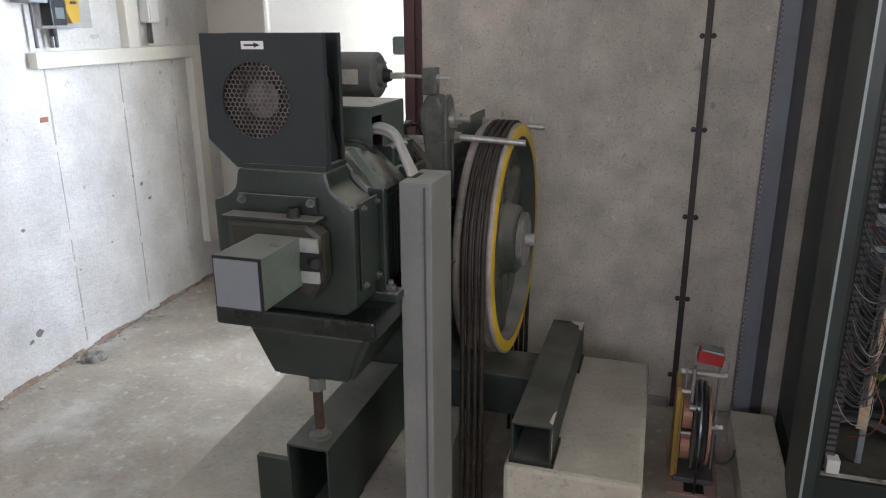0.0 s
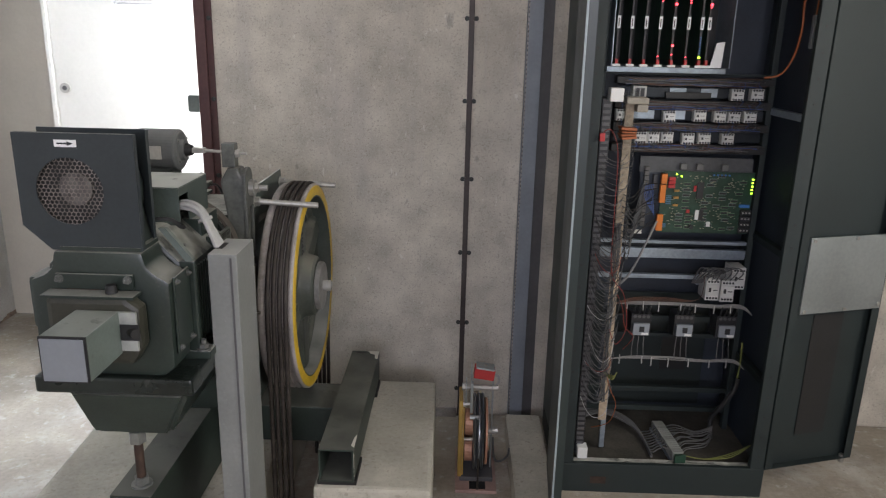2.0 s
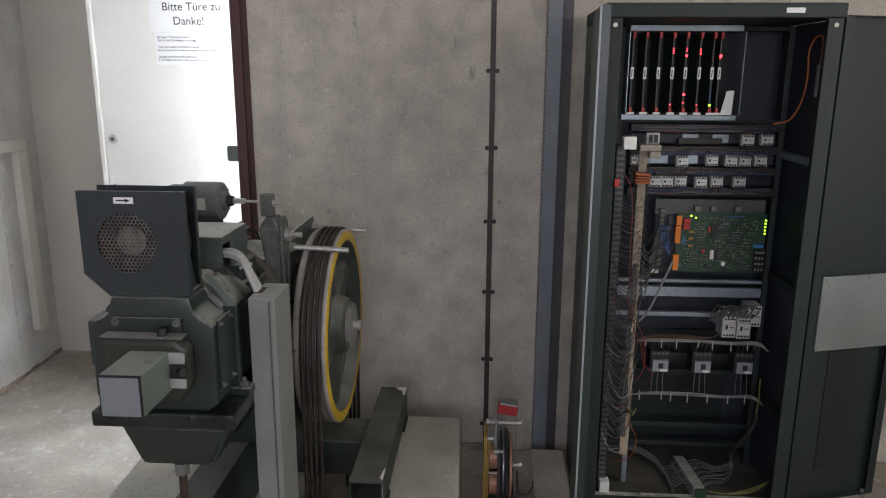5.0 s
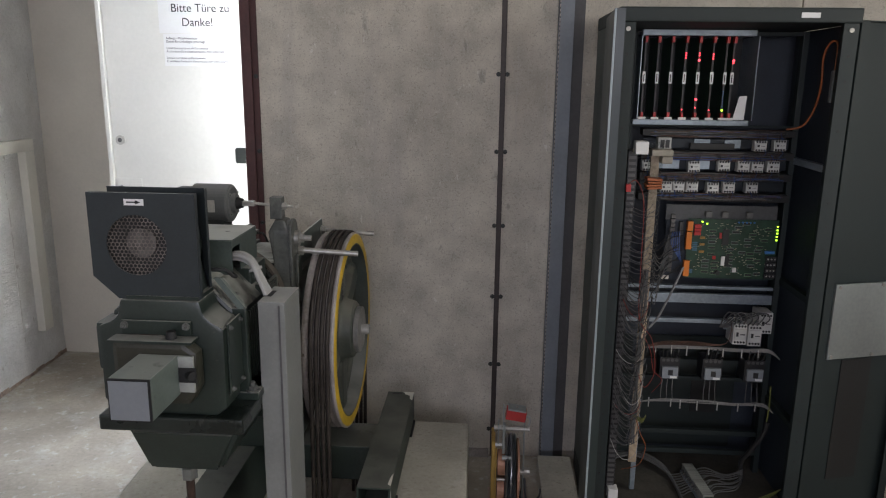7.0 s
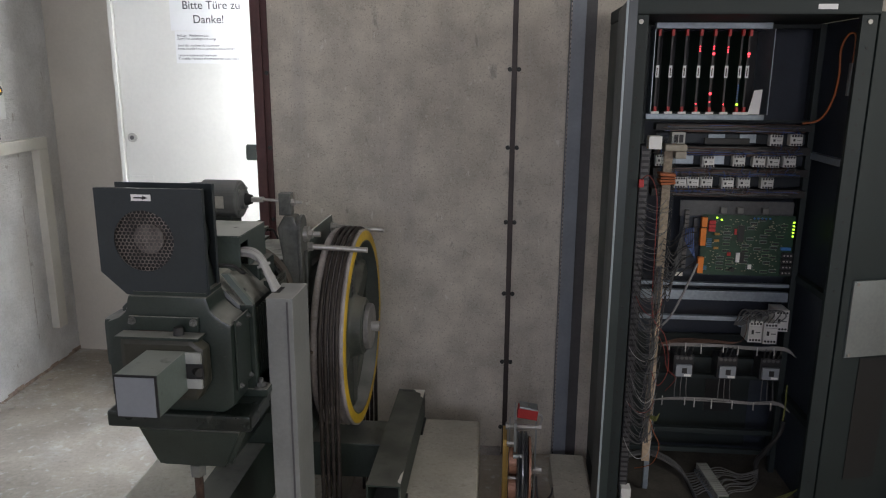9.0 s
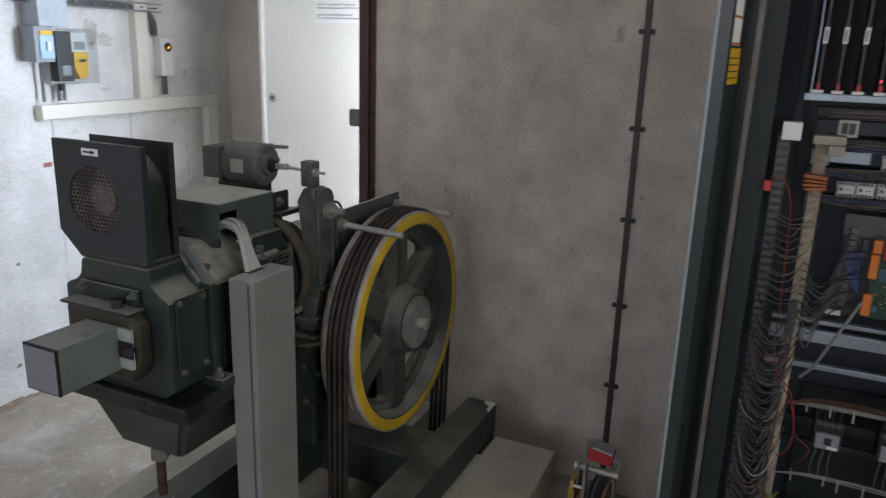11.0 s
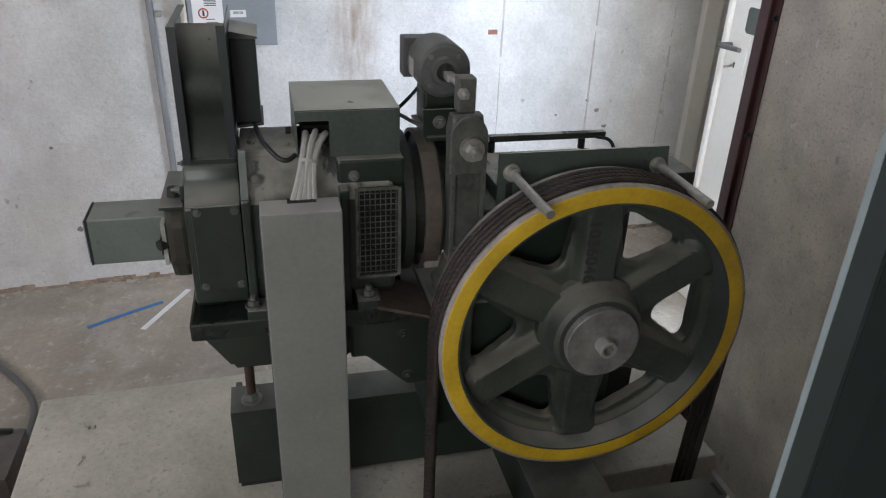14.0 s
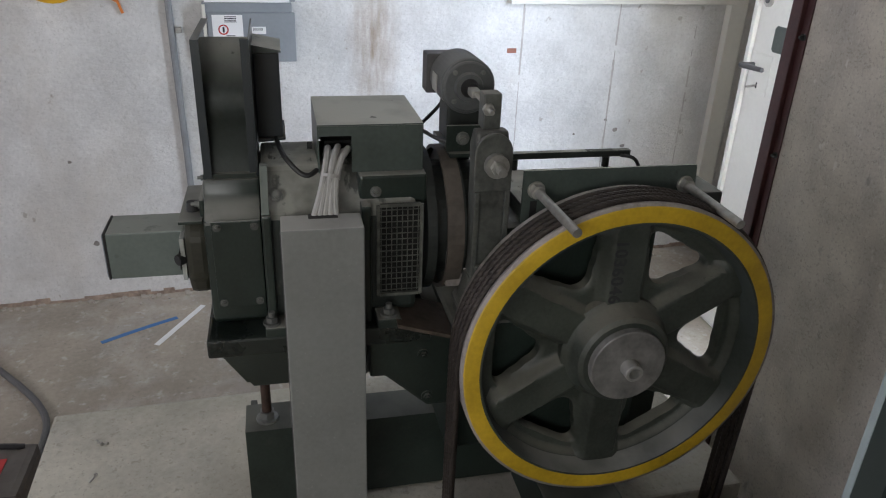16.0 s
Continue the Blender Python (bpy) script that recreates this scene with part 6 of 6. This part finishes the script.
part("switch_plate", box(0.665, 0.690, 3.034, 3.040, 0.305, 0.312), PAPER, gov, "pale bent tab")

# ---- door ----
KNOWN = {ob.name for ob in bpy.data.objects}
door = thing("door_1", (-0.77, 3.95, 0.0), "white painted steel door with paper notices", "door")
door["kind"] = "structure"
leaf = part("leaf", box(-1.129, -0.362, 3.930, 3.972, 0.008, 2.022, 0.003), DOOR_WHITE, door)
bm = box(-1.150, -1.131, 3.915, 3.979, 0.0, 2.07, 0.003)
add_box(bm, -1.152, -0.362, 3.940, 3.979, 2.026, 2.07, 0.003)
part("door_frame", bm, DOOR_WHITE, door)
part("cylinder_lock", cyl((-1.088, 3.9295, 1.283), (-1.088, 3.921, 1.283), 0.022, n=24), STEEL, leaf, "round steel cylinder lock")
part("lock_core", cyl((-1.088, 3.9205, 1.283), (-1.088, 3.917, 1.283), 0.010, n=16), DARKGREY, leaf)
part("lock_plate", box(-1.118, -1.002, 3.926, 3.9295, 0.965, 1.105, 0.002), DOOR_WHITE, leaf)
part("key_hole", box(-1.063, -1.057, 3.9245, 3.9258, 0.985, 1.005), INK, leaf)
h = part("door_handle", cyl((-1.10, 3.9255, 1.06), (-1.10, 3.88, 1.06), 0.010, n=16), DARKGREY, leaf, "dark lever handle")
part("lever", cyl((-1.105, 3.878, 1.06), (-0.975, 3.875, 1.066), 0.010, 0.008, n=16), DARKGREY, h)
part("key", prism([(-1.062, 0.990), (-1.058, 0.998), (-1.10, 0.985), (-1.098, 0.978)], "y", 3.91, 3.9243), STEEL, leaf)


def writing(body, x, z, y, size, parent, align="LEFT"):
    c = bpy.data.curves.new("writing", "FONT")
    c.body, c.size, c.align_x = body, size, align
    c.extrude = 0.0002
    c.materials.append(INK)
    ob = new("writing", c)
    ob.matrix_world = pose(x, y, z, 90, 0, 0)
    ob.parent = parent
    if parent.type == "EMPTY":
        ob.matrix_parent_inverse = Matrix.Translation(-parent.location)
    return ob


move(since(KNOWN), pose(-0.018, 0.052, 0))
n1 = thing("paper_notice", (-0.71, 3.981, 1.76), "white printed paper notice taped to the door", "notice")
part("sheet", box(-0.882, -0.545, 3.9795, 3.9810, 1.764, 1.985), PAPER, n1)
writing("Bitte Türe zu", -0.690, 1.857, 3.9790, 0.050, n1, "CENTER")
writing("Danke!", -0.705, 1.796, 3.9790, 0.050, n1, "CENTER")
n2 = thing("door_notice", (-0.72, 3.981, 1.62), "small white notice in three languages on the door", "notice")
part("sheet", box(-0.866, -0.560, 3.9795, 3.9810, 1.621, 1.761), PAPER, n2)
for k, t_ in enumerate(("Aufzugs - Maschinenraum", "Zutritt für Unbefugte untersagt", "", "Local des machines de l'ascenseur", "Accès interdit à toute personne non autorisée", "", "Locale macchine dell'ascensore", "E' proibito l'accesso alle persone non autorizzate")):
    if t_:
        writing(t_, -0.856, 1.738 - 0.0143 * k, 3.9790, 0.0142, n2)
part("latch_plate", prism([(-0.395, 1.247), (-0.389, 1.240), (-0.353, 1.240), (-0.353, 1.303), (-0.389, 1.303), (-0.395, 1.296)], "y", 3.506, 3.509), BOXGREY, trim, "grey latch plate")

# ---- things on the west wall, laid out along it and turned with it ----
KNOWN = {ob.name for ob in bpy.data.objects}
WX = LX


def wall_box(name, y0, y1, z0, z1, d, mat, label, cat, bev=0.003, x0=0.0):
    e = thing(name, (WX, (y0 + y1) / 2, z0), label, cat)
    part("body", box(WX + x0, WX + x0 + d, y0, y1, z0, z1, bev), mat, e)
    return e


tr = thing("wall_trunking", (WX, 3.6, 1.2), "cream plastic cable trunking along the wall", "cable trunking")
for y0, y1, z0, z1 in ((3.237, 4.355, 1.189, 1.249), (4.272, 4.355, 0.213, 1.1885), (3.790, 3.870, 1.2495, 2.3)):
    part("trunk", box(WX, WX + 0.042, y0, y1, z0, z1, 0.003), OFFWHITE, tr)
cp = thing("conduit", (WX, 1.92, 0.3), "grey plastic conduit pipe on the wall with a bent lower end", "pipe")
part("pipe", tube([(WX + 0.014, 1.925, 2.50), (WX + 0.014, 1.925, 1.8), (WX + 0.014, 1.925, 1.1), (WX + 0.014, 1.93, 0.50), (WX + 0.016, 1.925, 0.42), (WX + 0.025, 1.90, 0.36), (WX + 0.045, 1.868, 0.32)], 0.0125, 12, 8), material("conduit_grey", (0.24, 0.25, 0.26), 0.5), cp)
for z in (1.09, 0.46, 1.8):
    part("clip", box(WX, WX + 0.03, 1.94, 1.962, z - 0.010, z + 0.010, 0.003), STEEL, cp)
gb = wall_box("document_box", 2.040, 2.362, 0.985, 1.190, 0.050, GREYBOX, "grey plastic document box with a notice on its front", "box", 0.004)
part("back_board", box(WX + 0.0001, WX + 0.012, 2.053, 2.378, 1.1905, 1.214, 0.002), GREYBOX, gb)
part("paper_bundle", box(WX + 0.012, WX + 0.042, 2.05, 2.355, 1.1905, 1.200, 0.001), PAPER, gb, "stack of papers")
part("clear_edge", box(WX + 0.0505, WX + 0.062, 2.040, 2.052, 0.985, 1.185, 0.002), OFFWHITE, gb)
part("pocket", box(WX + 0.0505, WX + 0.066, 2.056, 2.370, 0.978, 1.157, 0.003), GREYBOX, gb)
nt = part("notice", box(WX + 0.0663, WX + 0.0672, 2.072, 2.180, 1.005, 1.150), PAPER, gb, "paper with a red prohibition ring")
bm = bmesh.new()
add_lathe(bm, (WX + 0.0675, 2.110, 1.098), (1, 0, 0), [(0, 0.0135), (0, 0.0185), (0.0006, 0.0185), (0.0006, 0.0135)], 28)
part("red_ring", bm, RED, nt)
part("pictogram", box(WX + 0.0675, WX + 0.0681, 2.107, 2.114, 1.088, 1.108), INK, nt)
for k in range(4):
    part("text_bar", box(WX + 0.0675, WX + 0.068, 2.115, 2.158, 1.124 + 0.006 * k, 1.127 + 0.006 * k), INK, nt)
for k in range(3):
    part("text_bar", box(WX + 0.0675, WX + 0.068, 2.118, 2.150 + 0.008 * (k % 2), 1.053 + 0.011 * k, 1.056 + 0.011 * k), DARKGREY, nt)
bc = part("bar_label", box(WX + 0.0663, WX + 0.0672, 2.205, 2.262, 1.082, 1.108), PAPER, gb, "white label with black bars")
for k in range(9):
    part("bar", box(WX + 0.0675, WX + 0.068, 2.216 + 0.004 * k, 2.218 + 0.004 * k, 1.094, 1.103), INK, bc)

tray = thing("cable_tray", (WX, 3.56, 1.65), "thin galvanised wire cable tray with grey cables", "cable tray")
for z in (1.655, 1.69):
    part("wire_rail", cyl((WX + 0.05, 3.210, z), (WX + 0.05, 3.960, z), 0.004, n=8), ZINC, tray)
for k in range(8):
    part("rung", cyl((WX, 3.260 + 0.095 * k, 1.672), (WX + 0.055, 3.260 + 0.095 * k, 1.672), 0.004, n=8), ZINC, tray)
wires(4, lambda i: [(WX + 0.03, 3.16, 1.66 + 0.006 * i), (WX + 0.035, 3.46, 1.665 + 0.006 * i), (WX + 0.03, 3.76, 1.662 + 0.006 * i), (WX + 0.03, 3.860 + 0.01 * i, 1.655), (WX + 0.02, 3.920 + 0.008 * i, 1.60), (WX + 0.02, 3.920 + 0.008 * i, 1.545)], 0.005, WIRE_GREY, "cable", tray)
db = wall_box("distribution_box", 3.224, 3.369, 1.565, 1.80, 0.09, material("pale_grey_box", (0.36, 0.40, 0.44), 0.5), "pale grey distribution box", "box")
b1 = wall_box("main_switch_box", 3.199, 3.289, 1.425, 1.5645, 0.085, GREYBOX, "grey switch box with a pale blue front", "switch box")
part("front", box(WX + 0.0855, WX + 0.092, 3.219, 3.284, 1.440, 1.530, 0.001), material("pale_blue", (0.30, 0.45, 0.62), 0.5), b1)
part("orange_stripe", box(WX + 0.0855, WX + 0.091, 3.224, 3.282, 1.533, 1.548), SIGNYEL, b1)
part("lever", box(WX + 0.0925, WX + 0.10, 3.246, 3.262, 1.47, 1.505), WHITE_PLASTIC, b1)
b2 = wall_box("meter_box", 3.302, 3.495, 1.335, 1.56, 0.03, material("meter_back", (0.46, 0.46, 0.45), 0.5), "clear plastic meter box with a yellow meter inside", "meter box")
part("breaker", box(WX + 0.0305, WX + 0.079, 3.304, 3.382, 1.345, 1.548, 0.004), CHIP, b2, "black breaker")
part("breaker_base", box(WX + 0.0793, WX + 0.0815, 3.325, 3.368, 1.37, 1.41, 0.002), ZINC, b2)
meter = part("meter", box(WX + 0.0305, WX + 0.062, 3.395, 3.475, 1.465, 1.545, 0.003), WHITE_PLASTIC, b2, "white meter with a grey display")
part("display", box(WX + 0.0623, WX + 0.064, 3.408, 3.465, 1.475, 1.508), GREYBOX, meter)
part("yellow_meter", prism([(3.400, 1.464), (3.478, 1.464), (3.470, 1.36), (3.425, 1.352), (3.400, 1.40)], "x", WX + 0.0305, WX + 0.066, 0.002), SIGNYEL, b2, "yellow plastic key tag")
part("tag_slot", box(WX + 0.0662, WX + 0.068, 3.425, 3.460, 1.425, 1.435), INK, b2)
cv = part("cover", box(WX + 0.082, WX + 0.085, 3.302, 3.510, 1.335, 1.56, 0.001), CLEAR, b2, "clear plastic cover")
cv.visible_shadow = False
part("gland", cyl((WX + 0.04, 3.345, 1.334), (WX + 0.04, 3.345, 1.305), 0.013, n=14), BLACK, b2)
for y in (3.262, 3.340, 3.365):
    part("cable", cyl((WX + 0.03, y, 1.2635), (WX + 0.03, y, 1.334 if y > 3.290 else 1.42), 0.007, n=10), WIRE_GREY, b2)
sk = wall_box("light_switch", 3.940, 4.023, 1.355, 1.535, 0.05, WHITE_PLASTIC, "white double switch with a glowing orange pilot light", "switch", 0.006)
part("dial", cyl((WX + 0.0505, 3.982, 1.492), (WX + 0.058, 3.982, 1.492), 0.022, n=20), CHIP, sk)
part("pilot", box(WX + 0.0583, WX + 0.0595, 3.977, 3.988, 1.486, 1.497), glow("pilot_orange", (1.0, 0.35, 0.03), 4), sk, "glowing orange pilot")
part("lower_face", box(WX + 0.0505, WX + 0.054, 3.950, 4.013, 1.365, 1.437, 0.001), WHITE_PLASTIC, sk)
for y in (3.970, 3.991):
    part("cable", cyl((WX + 0.02, y, 1.2635), (WX + 0.02, y, 1.354), 0.006, n=10), WIRE_GREY, sk)
po = thing("poster", (WX, 2.91, 1.47), "white printed information sheet with blue pictures", "poster")
part("sheet", box(WX + 0.0003, WX + 0.0013, 2.845, 3.083, 1.459, 1.78), PAPER, po)
part("picture", box(WX + 0.0015, WX + 0.002, 2.875, 3.06, 1.53, 1.60), material("pale_blue_print", (0.25, 0.42, 0.68), 0.7), po)
for k in range(4):
    part("text_bar", box(WX + 0.0015, WX + 0.002, 2.885, 2.915, 1.480 + 0.009 * k, 1.483 + 0.009 * k), INK, po)
    part("text_bar", box(WX + 0.0015, WX + 0.002, 2.93, 3.035 - 0.015 * (k % 3), 1.480 + 0.009 * k, 1.483 + 0.009 * k), INK, po)
tagged(finish("blue_sign", box(WX + 0.0003, WX + 0.004, 2.521, 2.723, 1.447, 1.80), material("deep_blue_print", (0.015, 0.05, 0.24), 0.4)), "dark blue sign board on the wall", "sign")
og = thing("orange_strap", (WX, 1.75, 1.15), "orange tool blade hanging on the wall", "tool")
part("blade", prism([(1.665, 1.45), (1.700, 1.45), (1.755, 1.20), (1.772, 1.15), (1.763, 1.146), (1.752, 1.185), (1.735, 1.195)], "x", WX + 0.002, WX + 0.014, 0.001), ORANGE, og)
part("hook", cyl((WX, 1.683, 1.44), (WX + 0.03, 1.683, 1.44), 0.004, n=8), STEEL, og)
hat = thing("yellow_helmet", (WX + 0.08, 1.545, 1.2), "yellow plastic helmet hanging on the wall", "helmet")
bm = bmesh.new()
add_lathe(bm, (WX + 0.001, 1.545, 1.30), (1, 0, 0), [(0.0, 0.118), (0.008, 0.12), (0.012, 0.105), (0.05, 0.095), (0.09, 0.07), (0.11, 0.035), (0.115, 0.001)], 32, closed=False)
part("shell", bm, SIGNYEL, hat, smooth=True)

# cast joints, tie holes and knocks in the wall
for y, za, zb in ((3.312, 0.05, 1.185), (3.752, 0.06, 1.185), (4.14, 0.2, 1.10)):
    bm = bmesh.new()
    z = za
    while z < zb:
        st = U(0.02, 0.10)
        add_box(bm, WX - 0.001, WX + 0.0012, y + U(-0.005, -0.001), y + U(0.001, 0.005), z, min(z + st, zb))
        z += st + (U(0.0, 0.05) if U(0, 1) < 0.4 else 0)
    structure("trim_joint", bm, material("joint_grey", (0.42, 0.40, 0.37), 0.9, 0, 0.2), "rough formwork joint in the wall")
bm = bmesh.new()
for y, z, r in ((3.065, 0.186, 0.02), (3.02, 0.165, 0.012), (3.55, 0.42, 0.006), (2.85, 0.45, 0.006), (3.6, 0.62, 0.007), (2.4, 0.5, 0.008), (2.2, 0.35, 0.007), (1.5, 0.6, 0.008), (3.806, 0.632, 0.012), (3.855, 0.553, 0.013), (1.544, 0.254, 0.014), (3.073, 0.604, 0.010), (3.335, 0.36, 0.006), (3.752, 0.68, 0.008), (2.95, 1.35, 0.008), (3.56, 1.5, 0.012), (2.62, 0.7, 0.006)):
    vs = [bm.verts.new((WX + 0.0009, y + r * (0.7 + U(0, 0.6)) * math.cos(a), z + r * 0.8 * (0.6 + U(0, 0.6)) * math.sin(a))) for a in [2 * math.pi * k / 9 for k in range(9)]]
    bm.faces.new(vs)
structure("trim_knocks", bm, material("knock_grey", (0.22, 0.20, 0.18), 0.95, 0, 0.2), "small dark knocks and pits in the plaster")
bm = bmesh.new()
for cy, cz, ry, rz in ((3.56, 1.545, 0.055, 0.075), (3.64, 1.52, 0.05, 0.035), (3.99, 1.46, 0.03, 0.05), (3.93, 1.62, 0.035, 0.03), (3.62, 1.30, 0.03, 0.012)):
    bm.faces.new([bm.verts.new((WX + 0.0007, cy + ry * U(0.55, 1.1) * math.cos(a), cz + rz * U(0.55, 1.1) * math.sin(a))) for a in [2 * math.pi * k / 17 for k in range(17)]])
structure("trim_peeled_paint", bm, material("bare_plaster", (0.44, 0.43, 0.40), 0.95, 0, 0.2, 20, 120, 0.3), "patches of bare grey plaster where paint has peeled")
bm = bmesh.new()
y = -1.5
while y < 4.5:
    st = U(0.03, 0.09)
    add_box(bm, WX - 0.001, WX + U(0.002, 0.007), y, y + st, 0.0, U(0.010, 0.026))
    y += st
structure("trim_wall_foot", bm, material("crumbling_foot", (0.30, 0.23, 0.18), 0.95, 0, 0.3, 25), "brown crumbling plaster edge along the floor")
structure("trim_patch", box(WX - 0.001, WX + 0.002, 3.248, 3.289, 0.986, 1.006), material("red_brown_patch", (0.28, 0.12, 0.08), 0.8), "red-brown filler patch in the wall")
# crumbled foot of the wall
bm = bmesh.new()
for k in range(120):
    y = U(0.6, 4.1)
    s = U(0.003, 0.010)
    x = WX + abs(rnd.gauss(0, 0.03)) + 0.004
    add_box(bm, -s, s, -s * 1.3, s * 1.3, 0, s * 0.8, 0, Matrix.Translation((x, y, 0)) @ Matrix.Rotation(U(0, 3), 4, "Z"))
tagged(finish("rubble", bm, material("crumbs", (0.42, 0.38, 0.33), 0.95)), "loose plaster crumbs along the wall foot", "rubble", kind="stuff")
lump = bmesh.new()
bmesh.ops.create_icosphere(lump, subdivisions=3, radius=0.052)
for v in lump.verts:
    v.co *= 1 + 0.25 * noise.noise(v.co * 40)
    v.co.z = max(v.co.z * 0.7, -0.0)
bmesh.ops.translate(lump, verts=lump.verts[:], vec=(WX + 0.080, 3.24, 0.0))
tagged(finish("mortar_lump", lump, material("hard_mortar", (0.21, 0.20, 0.18), 0.95, 0, 0.35, 40, 160, 0.6)), "hardened grey mortar lump by the wall", "rubble")

move(since(KNOWN), WEST)

# ---- on the floor ----
def strip(name, a, b, w, mat, label):
    d = Vector((b[0] - a[0], b[1] - a[1], 0)).normalized()
    s = Vector((-d.y, d.x, 0)) * w / 2
    bm = bmesh.new()
    n = 8
    rows = []
    for k in range(n + 1):
        t = k / n
        c = Vector((a[0], a[1], 0)).lerp(Vector((b[0], b[1], 0)), t) + s * 0.4 * math.sin(3.1 * t) * (1 if mat is BLUE else 0)
        rows.append([bm.verts.new(c + s + Vector((0, 0, z))) for z in (0.0003, 0.0018)] + [bm.verts.new(c - s + Vector((0, 0, z))) for z in (0.0018, 0.0003)])
    for p, q in zip(rows, rows[1:]):
        for j in range(4):
            bm.faces.new((p[j], p[(j + 1) % 4], q[(j + 1) % 4], q[j]))
    bm.faces.new(rows[0])
    bm.faces.new(rows[-1][::-1])
    return tagged(finish(name, bm, mat), label, "tape")


strip("blue_strip", (-1.300, 1.589), (-1.449, 1.847), 0.020, BLUE, "strip of blue tape on the floor")
strip("white_strip", (-1.253, 1.793), (-1.535, 1.940), 0.022, PAPER, "strip of white tape on the floor")
tagged(finish("floor_cable", tube([(-1.60, 0.9, 0.012), (-1.25, 1.2, 0.012), (-1.03, 1.39, 0.012), (-0.90, 1.483, 0.012), (-0.79, 1.525, 0.012), (-0.63, 1.535, 0.012), (-0.50, 1.545, 0.03), (-0.42, 1.50, 0.05)], 0.011, 10, 8), WIRE_GREY), "thick grey cable curved on the floor", "cable")
tool = thing("power_tool", (-0.52, 1.48, 0.0), "dark power tool case with a red stripe on the floor", "tool")
part("case", box(-0.62, -0.40, 1.36, 1.565, 0.0, 0.10, 0.02), material("tool_dark", (0.05, 0.04, 0.035), 0.5, 0, 0.2, dust=0.2), tool)
part("stripe", box(-0.55, -0.47, 1.40, 1.50, 0.1005, 0.104, 0.001), RED, tool, "red stripe")
part("grip", tube([(-0.60, 1.40, 0.10), (-0.58, 1.46, 0.125), (-0.60, 1.53, 0.10)], 0.009), CHIP, tool)
screw = thing("loose_screw", (0, 0, 0), "small loose steel screw lying on the plinth", "screw", "loose screws")
part("shank", cyl((-0.014, 0, 0.003), (0.010, 0, 0.0025), 0.0022, 0.0016, n=8), STEEL, screw)
part("head", cyl((0.010, 0, 0.0045), (0.014, 0, 0.0045), 0.0045, n=10), STEEL, screw)
for k, (x, y, a) in enumerate(((-0.350, 1.804, 40), (-0.344, 1.813, 75), (-0.218, 1.815, 160), (-0.134, 1.833, 100))):
    m = pose(x, y, 0.2805, 0, 0, a)
    if k == 0:
        screw.matrix_basis = m
    else:
        copy_thing(screw, m)
